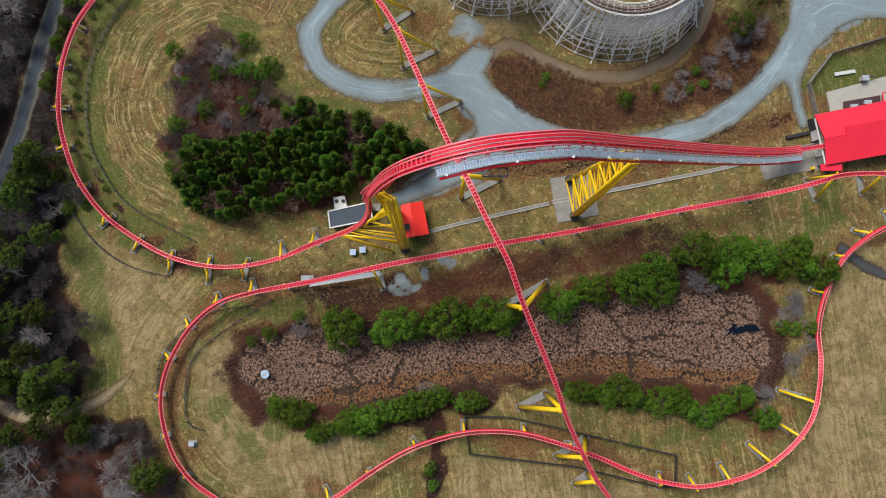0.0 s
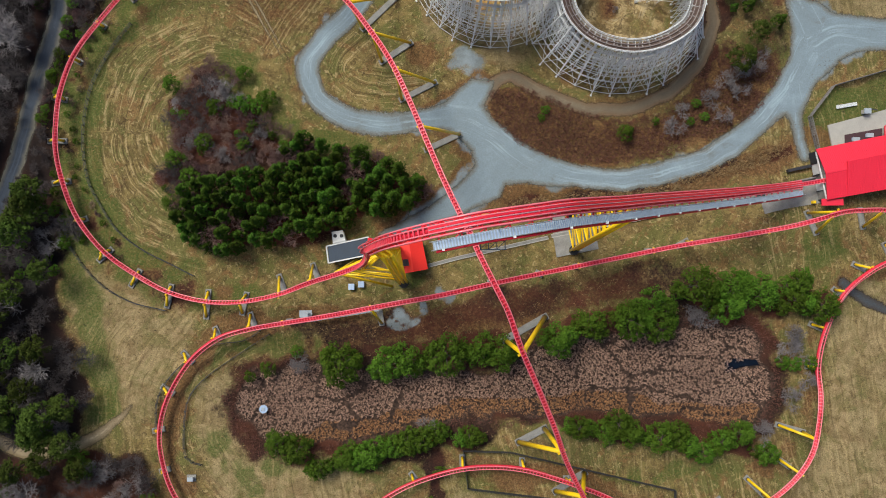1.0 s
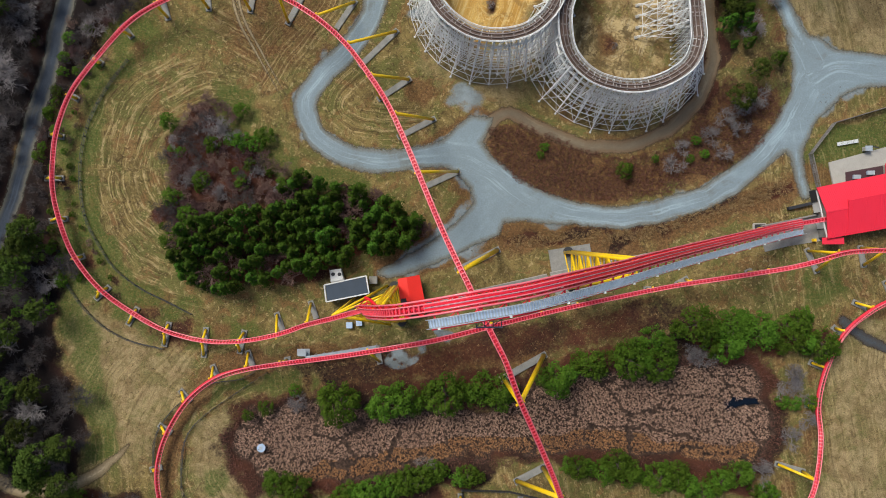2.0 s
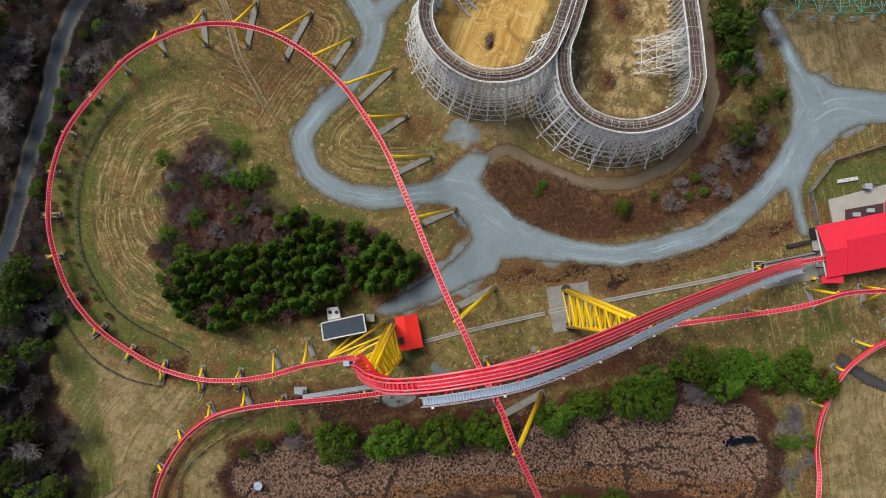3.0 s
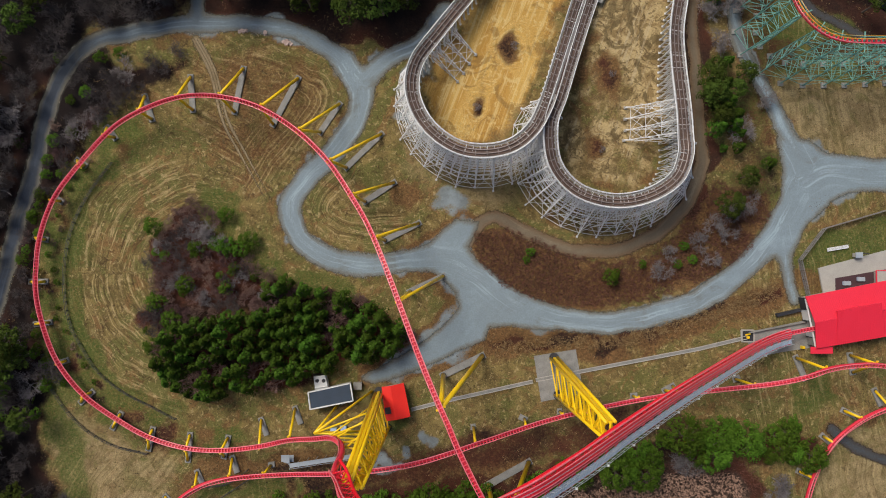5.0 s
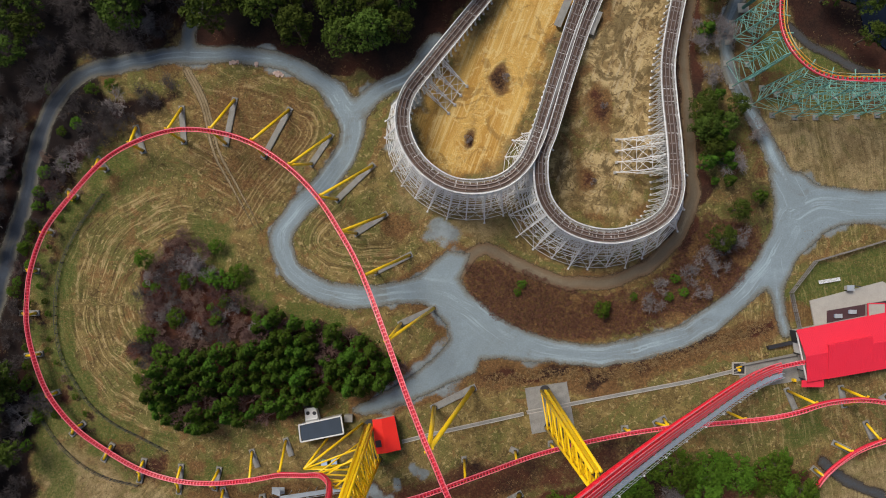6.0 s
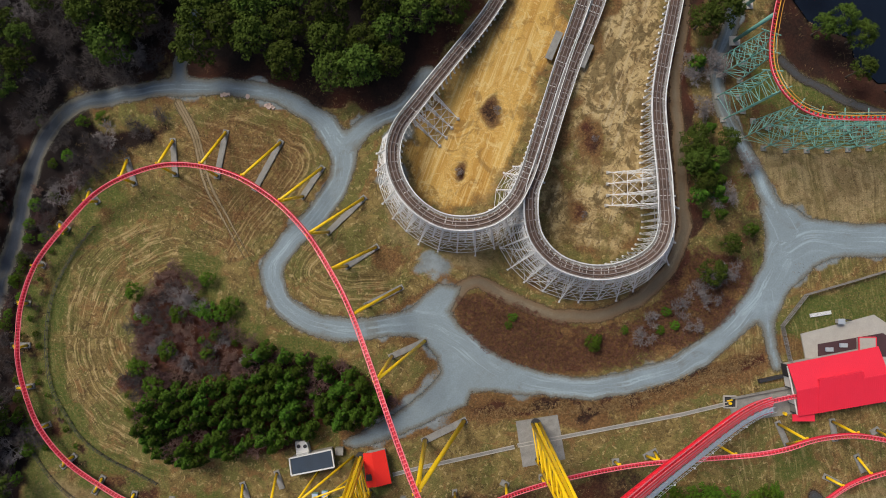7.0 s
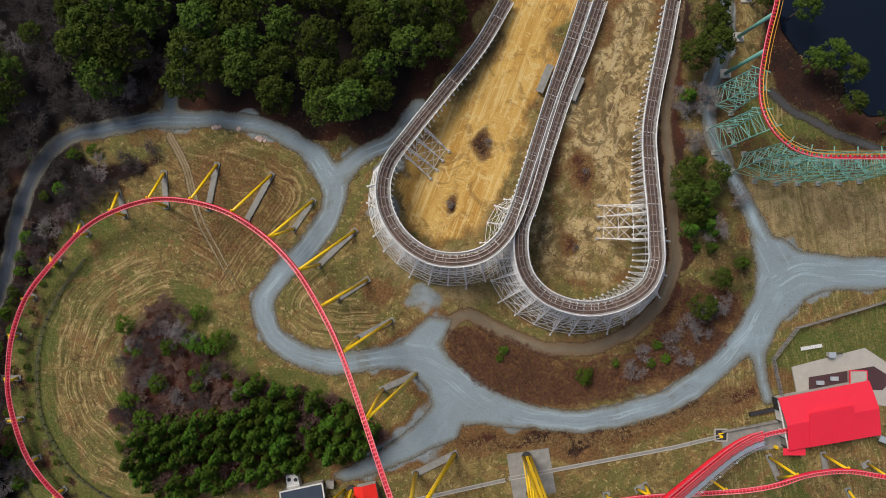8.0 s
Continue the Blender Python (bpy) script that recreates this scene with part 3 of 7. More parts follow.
def ground_material():
    m = bpy.data.materials.new("meadow_and_soil")
    m.use_nodes = True
    n, l = m.node_tree.nodes, m.node_tree.links
    b = n["Principled BSDF"]
    b.inputs["Roughness"].default_value = 0.95
    b.inputs["Specular IOR Level"].default_value = 0.15
    geo = n.new("ShaderNodeNewGeometry")

    def noise_tex(scale, detail=5.0, rough=0.6, vec=None):
        t = n.new("ShaderNodeTexNoise")
        t.inputs["Scale"].default_value, t.inputs["Detail"].default_value, t.inputs["Roughness"].default_value = scale, detail, rough
        l.new(vec or geo.outputs["Position"], t.inputs["Vector"])
        return t.outputs[0]

    def attr(name):
        a = n.new("ShaderNodeAttribute")
        a.attribute_name = name
        return a

    def math_node(op, a, c=None, d=None):
        t = n.new("ShaderNodeMath")
        t.operation = op
        for k, q in enumerate((a, c, d)):
            if q is None:
                continue
            if isinstance(q, (int, float)):
                t.inputs[k].default_value = q
            else:
                l.new(q, t.inputs[k])
        return t.outputs[0]

    def rng(v, lo, hi, a=0.0, c=1.0):
        t = n.new("ShaderNodeMapRange")
        t.interpolation_type = "SMOOTHSTEP"
        for k, q in enumerate((lo, hi, a, c)):
            t.inputs[k + 1].default_value = q
        l.new(v, t.inputs[0])
        return t.outputs[0]

    def mix(f, a, c):
        t = n.new("ShaderNodeMix")
        t.data_type = "RGBA"
        for k, q in ((0, f), (6, a), (7, c)):
            if isinstance(q, tuple):
                t.inputs[k].default_value = (*q, 1)
            elif isinstance(q, (int, float)):
                t.inputs[k].default_value = q
            else:
                l.new(q, t.inputs[k])
        return t.outputs[2]

    def split(a):
        t = n.new("ShaderNodeSeparateColor")
        l.new(a.outputs["Color"], t.inputs[0])
        return t.outputs

    broad, mid, fine, grit = noise_tex(0.035), noise_tex(0.22, 6), noise_tex(1.3, 6, 0.7), noise_tex(2.4, 6, 0.75)
    third = attr("soil_c")
    first = attr("soil_a")
    A, B, C = split(first), split(attr("soil_b")), split(third)
    floor_shade_mask = third.outputs["Alpha"]
    flow = attr("flow").outputs["Vector"]
    mp = n.new("ShaderNodeMapping")
    mp.inputs["Scale"].default_value = (1.05, 0.035, 1)
    l.new(flow, mp.inputs[0])
    streak = noise_tex(1.0, 5, 0.7, mp.outputs[0])
    mp2 = n.new("ShaderNodeMapping")
    mp2.inputs["Scale"].default_value = (0.16, 0.02, 1)
    l.new(flow, mp2.inputs[0])
    swath = noise_tex(1.0, 3, 0.6, mp2.outputs[0])

    def edge(mask, w=0.55):
        e = math_node("MULTIPLY_ADD", math_node("SUBTRACT", math_node("ADD", math_node("MULTIPLY", mid, 0.5), math_node("MULTIPLY", fine, 0.5)), 0.5), w * 2, mask)
        return rng(e, 0.3, 0.7)

    def swirl(scale, detail, twist):
        t = n.new("ShaderNodeTexNoise")
        t.inputs["Scale"].default_value, t.inputs["Detail"].default_value, t.inputs["Roughness"].default_value, t.inputs["Distortion"].default_value = scale, detail, 0.64, twist
        l.new(geo.outputs["Position"], t.inputs["Vector"])
        return t.outputs[0]

    blotch, patch, fleck = swirl(0.055, 8, 1.6), swirl(0.16, 8, 1.4), swirl(0.5, 7, 1.0)
    dry = mix(rng(patch, 0.4, 0.6), DRY_A, DRY_B)
    dry = mix(rng(blotch, 0.44, 0.58, 0.0, 0.85), dry, DRY_C)
    dry = mix(rng(swirl(0.1, 8, 2.0), 0.52, 0.62, 0.0, 0.7), dry, DIRT_A)
    dry = mix(rng(fleck, 0.53, 0.66, 0.0, 0.75), dry, DRY_D)
    dry = mix(rng(swirl(0.8, 6, 0.8), 0.55, 0.65, 0.0, 0.65), dry, STRAW_PALE)
    hay = mix(rng(patch, 0.42, 0.6), (0.37, 0.275, 0.145), (0.25, 0.182, 0.092))
    hay = mix(rng(swirl(0.09, 7, 1.8), 0.5, 0.62, 0.0, 0.55), hay, DRY_C)
    hay = mix(rng(fleck, 0.52, 0.64, 0.0, 0.6), hay, DRY_B)
    hay = mix(rng(swath, 0.48, 0.36, 0.0, 0.5), hay, DRY_B)
    dry = mix(math_node("MULTIPLY", edge(C[2], 0.6), 0.72), dry, hay)
    lines = math_node("MULTIPLY", rng(streak, 0.53, 0.61), B[2])
    dry = mix(math_node("MULTIPLY", lines, rng(patch, 0.4, 0.58, 0.75, 0.2)), dry, STRAW_PALE)
    dark_lines = math_node("MULTIPLY", rng(streak, 0.48, 0.34), B[2])
    dry = mix(math_node("MULTIPLY", dark_lines, 0.7), dry, DRY_D)
    col = mix(math_node("MULTIPLY", edge(A[0], 0.85), rng(fine, 0.3, 0.65, 0.95, 0.5)), dry, mix(rng(fine, 0.35, 0.65), GREEN_A, GREEN_B))
    soil = mix(rng(fine, 0.35, 0.65), DIRT_A, DIRT_B)
    col = mix(math_node("MULTIPLY", edge(A[2], 0.8), 0.85), col, soil)
    col = mix(math_node("MULTIPLY", lines, rng(patch, 0.42, 0.6, 0.6, 0.12)), col, (0.4, 0.29, 0.14))
    col = mix(math_node("MULTIPLY", dark_lines, rng(patch, 0.42, 0.6, 0.5, 0.15)), col, DRY_D)
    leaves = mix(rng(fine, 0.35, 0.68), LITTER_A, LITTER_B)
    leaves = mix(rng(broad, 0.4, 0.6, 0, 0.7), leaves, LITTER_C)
    leaves = mix(math_node("MULTIPLY", floor_shade_mask, 0.95), leaves, SHADE_HUMUS)
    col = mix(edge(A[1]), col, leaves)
    sandy = mix(rng(swath, 0.4, 0.62), SAND_A, SAND_B)
    sandy = mix(rng(streak, 0.5, 0.6, 0, 0.7), sandy, SAND_C)
    sandy = mix(rng(swirl(0.13, 8, 1.2), 0.53, 0.62, 0, 0.55), sandy, SAND_D)
    sandy = mix(rng(swirl(0.3, 7, 1.5), 0.55, 0.62, 0, 0.7), sandy, SAND_C)
    sandy = mix(rng(streak, 0.42, 0.32, 0, 0.4), sandy, SAND_D)
    ash = mix(rng(swirl(0.2, 8, 1.8), 0.42, 0.6), (0.47, 0.35, 0.17), (0.25, 0.17, 0.075))
    ash = mix(rng(swirl(0.28, 8, 2.2), 0.52, 0.6, 0, 0.85), ash, (0.115, 0.075, 0.034))
    ash = mix(rng(streak, 0.52, 0.62, 0, 0.5), ash, (0.5, 0.41, 0.25))
    ash = mix(rng(swirl(0.085, 8, 2.6), 0.5, 0.58, 0, 0.75), ash, (0.11, 0.078, 0.034))
    sandy = mix(first.outputs["Alpha"], sandy, ash)
    col = mix(edge(B[0], 0.5), col, sandy)
    stone = mix(rng(mid, 0.35, 0.65), GRAVEL_A, GRAVEL_B)
    col = mix(edge(B[1], 0.6), col, stone)
    mud = mix(rng(fine, 0.4, 0.62), MUD_A, MUD_B)
    col = mix(rng(C[0], 0.35, 0.6), col, mud)
    col = mix(rng(C[1], 0.3, 0.5), col, MUD_A)
    speck = mix(rng(grit, 0.33, 0.7), (0.7, 0.7, 0.7), (1.28, 1.27, 1.25))
    t = n.new("ShaderNodeMix")
    t.data_type, t.blend_type = "RGBA", "MULTIPLY"
    l.new(math_node("MULTIPLY", math_node("MULTIPLY_ADD", rng(B[1], 0.2, 0.6), -0.7, 1.0), math_node("MULTIPLY_ADD", B[0], -0.6, 1.0)), t.inputs[0])
    l.new(col, t.inputs[6])
    l.new(speck, t.inputs[7])
    l.new(t.outputs[2], b.inputs["Base Color"])
    bp = n.new("ShaderNodeBump")
    bp.inputs["Strength"].default_value, bp.inputs["Distance"].default_value = 0.5, 0.3
    l.new(math_node("ADD", fine, math_node("MULTIPLY", grit, 0.5)), bp.inputs["Height"])
    l.new(bp.outputs[0], b.inputs["Normal"])
    return m


# soil colours
DRY_A, DRY_B, DRY_C, DRY_D = (0.245, 0.18, 0.068), (0.146, 0.104, 0.039), (0.126, 0.125, 0.037), (0.072, 0.046, 0.02)
STRAW_PALE = (0.46, 0.35, 0.17)
GREEN_A, GREEN_B = (0.055, 0.092, 0.018), (0.105, 0.118, 0.028)
DIRT_A, DIRT_B = (0.21, 0.112, 0.046), (0.1, 0.049, 0.023)
LITTER_A, LITTER_B, LITTER_C = (0.05, 0.027, 0.018), (0.02, 0.012, 0.011), (0.105, 0.036, 0.021)
SAND_A, SAND_B, SAND_C, SAND_D = (0.58, 0.36, 0.1), (0.46, 0.255, 0.06), (0.66, 0.49, 0.21), (0.2, 0.115, 0.04)
GRAVEL_A, GRAVEL_B = (0.255, 0.295, 0.31), (0.18, 0.2, 0.2)
# Near-black litter tone that carries the shade under the woods.
SHADE_HUMUS = (0.011, 0.009, 0.009)
MUD_A, MUD_B = (0.028, 0.019, 0.015), (0.1, 0.062, 0.045)

STUMPS = [
    (14.5, 96.4), (55.1, 106.3), (26.1, 115), (51.5, 83.5),
]
FENCE_WEST = [
    (-94.7, 80.7), (-99.5, 74.4), (-103.7, 67.6), (-107, 59.9), (-108.7, 49.7), (-108.6, 41.2), (-106.9, 32.6),
    (-103.4, 25.8), (-98.3, 18.2), (-90.7, 12.2), (-82.3, 7.9), (-75.5, 4.3),
]
FENCE_SOUTH = [
    (4.2, -48.2), (18.2, -48.8), (66.6, -60.5), (66, -69.6), (60.5, -69.5), (37.2, -63.5), (5.4, -59.3), (4.2, -48.2),
]
FENCE_CURVE = [
    (-53.1, -13.2), (-63.3, -19.8), (-71.6, -25.6), (-76.7, -31.4), (-78.3, -41.4), (-77.4, -49.7), (-73.2, -51.4),
]
FENCE_LOW = [
    (-86.6, -41.3), (-85.9, -31.3), (-80.1, -23), (-70, -16.4), (-59.9, -14.8), (-54, -10.7),
]
FENCE_YARD = [
    (111.9, 39), (109.6, 50.2), (116.9, 59.4), (132.3, 63.8), (155.8, 70.9),
]
NW_WOOD = [
    (-132, 173.3), (-64.9, 172.7), (-66.5, 148.6), (-71.6, 133.2), (-86.9, 123), (-102.3, 119.7), (-110.7, 111.2),
    (-120.8, 94.2), (-134.3, 73.9),
]
WEST_WOOD = [
    (-147.6, 113.7), (-116.7, 99.6), (-121.7, 82.3), (-123.2, 65.2), (-131.4, 34.6), (-117.8, 31.1), (-116.9, 24.3),
    (-111, 17.5), (-114.2, 4), (-116.6, -9.3), (-107.3, -19.5), (-105.6, -36.1), (-112.1, -49.3), (-145.5, -52.2),
]
SW_WOOD = [
    (-143.4, -48.9), (-111.6, -48.5), (-100, -46.9), (-91.6, -49.5), (-86.5, -57.9), (-79.8, -67.8), (-78, -84.2),
    (-142.6, -83.4),
]
WEST_FIELD = [
    (-94.4, 80.3), (-77.4, 80.2), (-65.4, 78.3), (-62, 64.6), (-80.7, 68.2), (-82.4, 47.7), (-85.7, 27.3),
    (-82.3, 13.8), (-75.5, 5.3), (-90.7, 13), (-102.6, 25.8), (-108.6, 42.9), (-106.2, 63.3),
]
HILL_FIELD = [
    (-72.3, 115.2), (-42.5, 116.7), (-28.9, 109.7), (-25.6, 97.7), (-35.8, 85.8), (-46, 72.3), (-57.9, 69),
    (-66.4, 86.1),
]
ISLAND_FIELD = [
    (-29.1, 78.1), (-20.6, 73.7), (-5.5, 63.4), (-8.9, 56.7), (-22.4, 56), (-32.5, 60.3), (-34.2, 68.8),
]
LANE_SW = [
    (-143.5, -41.4), (-133.4, -44.4), (-125, -47.1), (-116.7, -47.1), (-108.4, -44.7), (-100.9, -40.3), (-94.3, -33.7),
]
DITCH = [
    (19.8, 24.6), (36.5, 26.3), (53.3, 25.9), (65, 28.7), (81.8, 33.6), (91.8, 36.9), (101.9, 41.1),
]
WEED_STRIP = [
    (-54.8, -28.3), (-46.4, -20), (-32.9, -16), (-16, -11.9), (9.4, -10.5), (26.4, -9),
]
NE_PATH = [
    (110.8, 129.4), (116.6, 124.3), (123.3, 120.8), (131.6, 116.5), (146.6, 110.5),
]
DARK_LANE = [
    (118.5, 0.1), (125.1, -5), (136.9, -10.3),
]
MARSH_RIM = [(cx + (cx - 15) * 0.045, cy + (cy + 30) * 0.24) for cx, cy in MARSH]
INNER_STRIP = [
    (-108, 80.5), (-99.5, 82.1), (-104.6, 73.6), (-107.9, 65), (-110.4, 53.1), (-110.8, 41.2), (-108.5, 31),
    (-104.3, 24.2), (-96.6, 14.8), (-99.1, 14), (-107.6, 24.2), (-113.1, 36.1), (-114.6, 49.7), (-113.3, 61.7),
    (-111, 71.9),
]
VERGE_NORTH = [
    (-110.5, 78), (-105.5, 91.6), (-97, 102.6), (-86.8, 111.1), (-73.2, 115.3), (-71.5, 111.8), (-80, 105.9),
    (-88.5, 100), (-97, 93.2), (-105.4, 83.9), (-108.8, 76.2),
]
VERGE_WEST = [
    (-123, 43), (-120.6, 61.7), (-116.5, 77.1), (-109.8, 89.1), (-103.8, 85.6), (-109.7, 75.3), (-113.9, 63.4),
    (-115.4, 49.7), (-114.5, 36.1), (-110.2, 24.2), (-103.4, 17.4), (-107.6, 14.1), (-116.1, 24.3), (-118.7, 31.1),
]
RUST_LINE = [
    (-53.1, -18.3), (-39.6, -14.2), (-19.3, -11.9), (1, -8.7), (18, -5.5), (35, -4), (55.5, 0.8), (69.2, 3.2),
]
NE_LITTER = [
    (106.8, 142.2), (110.4, 154.1), (114.7, 161), (115.4, 149), (122, 139.5), (132, 135.2), (133.5, 127.6),
    (146.8, 120.7), (146.7, 112.7), (130, 119.1), (116.6, 123.4), (110, 132),
]
NE_GROUND = [
    (101, 142), (95, 128), (94, 114), (99, 105), (112, 103.5), (150, 103), (150, 126), (118, 128), (108, 142),
]
GREEN_EDGE_WEST = [(-113, 14), (-109.5, 4), (-107, -8), (-104, -20), (-103, -34)]
GREEN_EDGE_COPSE = [(-67, 71), (-60, 64), (-55, 56), (-49, 49), (-38, 46), (-27, 44)]
GREEN_EDGE_SOUTH = [(-70, -20), (-60, -17), (-50, -17), (-42, -16)]
# leaf litter that also paints the shade under the rows of trees by the marsh
TREE_ROWS = [[(-34, -21), (-10, -20), (18, -18)], [(30, -15), (55, -10), (85, -4), (110, -5)], [(-52, -46), (-22, -48), (8, -43)], [(36, -41), (60, -44), (88, -45)]]
VERGE_DARK = [
    (-116.7, 55.6), (-115.4, 69.3), (-109.4, 82.9), (-100.2, 91.8), (-91.2, 99.4), (-86.6, 107.1), (-91.3, 113.9),
    (-103.4, 116.3), (-112.6, 111.9), (-120, 95), (-124.5, 76.9), (-130.4, 55.7),
]
VERGE_DARK_SOUTH = [
    (-115.4, 89.2), (-114.7, 68.1), (-118.8, 56), (-120.2, 43.8), (-118.3, 31.8), (-114, 21.4), (-109.2, 16.2),
    (-115.8, 6.1), (-119.1, 1), (-134.3, 1.2), (-134.7, 21.6), (-125, 47.3), (-122.3, 89.3),
]
PALE_FIELDS = [
    [
    (116.6, -4.9), (127.1, 1.8), (147.7, 3.2), (143.6, -87), (88.4, -86.3), (75.5, -73), (97.5, -66.7), (108, -55.2),
    (113.5, -42), (114.3, -20.2),
],
    [
    (-75.8, -33.1), (-66.6, -26.5), (-59.8, -41.6), (-46.4, -51.7), (-26.3, -55.3), (-16.3, -57), (-26.4, -63.5),
    (-46.4, -71.5), (-63.1, -69.7), (-73.2, -54.7),
],
    [
    (2.1, -60.6), (33.8, -64.3), (58.8, -71.2), (83.7, -76.4), (83.4, -86.2), (0.1, -85.2),
],
    [
    (-109.1, 9.4), (-87, -2.7), (-73.4, -9.6), (-83.4, -23), (-88.3, -37.9), (-95, -41.2), (-108.6, -24.3),
    (-114, -4.1),
],
    [
    (-7, 97), (-5, 82), (4, 71), (16, 67.5), (28, 69), (31, 78), (22, 81), (10, 82), (2, 87), (-2, 97),
],
    [
    (99.5, 101.5), (116.3, 103.1), (144.4, 99.6), (156.4, 97.8), (156, 78.5), (122.6, 79.5), (111, 84.6),
],
]
EAST_STRIP = [(96, 175), (94, 140), (94, 110), (96, 88), (98, 70)]
NORTH_EDGE = [(-60, 126), (-45, 124), (-25, 122), (-8, 122), (4, 132)]
LOW_WEST_PLAN = [(px, py) for px, py, pz in LOW_WEST[13:24]]
TOWN_BANK = [(20, 25), (45, 28), (75, 31), (100, 37), (112, 44)]
BARE_SPOTS = [(14, 97, 7), (56, 107, 6), (55, 86, 7), (28, 115, 5), (-6, 72, 6), (93, -52, 4), (-40, -67, 4)]
GRAVEL_SPOTS = [(px, py, 2.6) for px, py in [
    (-1.5, -2.2), (-9.1, -3.8), (-11.6, -8.8), (-15, -12.1),
]] + [(6, 68, 5), (-6, 96, 5), (-3, 107, 5)]
GREEN_SPOTS = [(-59, 58, 6, 11, 25), (-107, 45, 4, 9, 5), (-113, 25, 5, 12, 20), (-93, 10, 8, 4, -30), (-105, -8, 4, 22, 8), (-92, 85, 12, 8, 30),
               (-101, 92, 9, 4, 45), (-55, -55, 10, 6, 0), (60, -56, 30, 3, 4), (-68, -48, 4, 8, 0), (142, 123, 14, 6, -20), (127, 115, 8, 10, 0), (114, 10, 6, 10, 0), (-10, 7, 6, 5, 0)]

GROUND = ground()
GROUND.materials.append(ground_material())
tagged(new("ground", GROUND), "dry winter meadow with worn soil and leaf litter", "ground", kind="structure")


# ---- roads
def road_material(name, a, c, verge, lane_shade=None):
    """Packed surface with streaks along the way, worn wheel bands and an edge that crumbles into the grass; the last
    pair of colours puts the wood's shade into it.
    """
    m = bpy.data.materials.new(name)
    m.use_nodes = True
    n, l = m.node_tree.nodes, m.node_tree.links
    b = n["Principled BSDF"]
    b.inputs["Roughness"].default_value, b.inputs["Specular IOR Level"].default_value = 0.95, 0.2
    geo = n.new("ShaderNodeNewGeometry")

    def grain(scale, detail, vec, twist=0.0):
        t = n.new("ShaderNodeTexNoise")
        t.inputs["Scale"].default_value, t.inputs["Detail"].default_value, t.inputs["Roughness"].default_value, t.inputs["Distortion"].default_value = scale, detail, 0.62, twist
        l.new(vec, t.inputs["Vector"])
        return t.outputs[0]

    def between(v, lo, hi, p=0.0, q=1.0):
        t = n.new("ShaderNodeMapRange")
        t.interpolation_type = "SMOOTHSTEP"
        for k, w in enumerate((lo, hi, p, q)):
            t.inputs[k + 1].default_value = w
        l.new(v, t.inputs[0])
        return t.outputs[0]

    def blend(f, p, q):
        t = n.new("ShaderNodeMix")
        t.data_type = "RGBA"
        for k, w in ((0, f), (6, p), (7, q)):
            if isinstance(w, tuple):
                t.inputs[k].default_value = (*w, 1)
            else:
                l.new(w, t.inputs[k])
        return t.outputs[2]

    def sum_of(p, f, q):
        t = n.new("ShaderNodeMath")
        t.operation = "MULTIPLY_ADD"
        l.new(p, t.inputs[0])
        t.inputs[1].default_value = f
        l.new(q, t.inputs[2])
        return t.outputs[0]

    place = geo.outputs["Position"]
    at = n.new("ShaderNodeAttribute")
    at.attribute_name = "lane"
    sep = n.new("ShaderNodeSeparateXYZ")
    l.new(at.outputs["Vector"], sep.inputs[0])
    edge = n.new("ShaderNodeAttribute")
    edge.attribute_name = "verge"
    mp = n.new("ShaderNodeMapping")
    mp.inputs["Scale"].default_value = (1.1, 0.035, 1)
    l.new(at.outputs["Vector"], mp.inputs[0])
    streak, broad, fine, grit = grain(1.0, 4, mp.outputs[0]), grain(0.06, 7, place, 1.2), grain(0.5, 6, place, 0.6), grain(2.2, 5, place)

    rut = n.new("ShaderNodeMath")
    rut.operation = "MULTIPLY"
    l.new(between(streak, 0.5, 0.66, 0.0, 0.7), rut.inputs[0])
    l.new(between(sep.outputs[0], 5.0, 3.0), rut.inputs[1])

    def surface(p, q):
        col = blend(between(broad, 0.3, 0.52, 0.0, 0.55), p, q)
        col = blend(between(fine, 0.42, 0.72, 0.0, 0.35), col, q)
        col = blend(between(broad, 0.54, 0.68, 0.0, 0.8), col, tuple((x * 0.55 + y * 0.45) for x, y in zip(q, verge)))
        return blend(rut.outputs[0], col, tuple(min(1.0, x * 1.38) for x in p))

    col = surface(a, c)
    if lane_shade:
        col = blend(sep.outputs[2], col, surface(*lane_shade))
    ragged = sum_of(fine, 1.6, edge.outputs["Fac"])
    ragged = sum_of(grit, 0.9, ragged)
    col = blend(between(ragged, 3.0, 1.3, 0.0, 0.85), col, verge)
    speck = blend(between(grit, 0.34, 0.68), (0.92, 0.92, 0.92), (1.07, 1.07, 1.07))
    t = n.new("ShaderNodeMix")
    t.data_type, t.blend_type = "RGBA", "MULTIPLY"
    t.inputs[0].default_value = 1
    l.new(col, t.inputs[6])
    l.new(speck, t.inputs[7])
    l.new(t.outputs[2], b.inputs["Base Color"])
    l.new(between(ragged, 0.55, 1.75), b.inputs["Alpha"])
    bp = n.new("ShaderNodeBump")
    bp.inputs["Strength"].default_value, bp.inputs["Distance"].default_value = 0.25, 0.15
    l.new(grit, bp.inputs["Height"])
    l.new(bp.outputs[0], b.inputs["Normal"])
    return m


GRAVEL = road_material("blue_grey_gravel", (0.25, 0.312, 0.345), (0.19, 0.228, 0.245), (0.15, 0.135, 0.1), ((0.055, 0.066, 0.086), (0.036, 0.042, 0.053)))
LANE = road_material("brown_dirt_lane", (0.2, 0.16, 0.108), (0.13, 0.1, 0.068), (0.16, 0.1, 0.055))
RUT = road_material("pale_wheel_rut", (0.42, 0.34, 0.22), (0.24, 0.18, 0.11), (0.17, 0.125, 0.065))
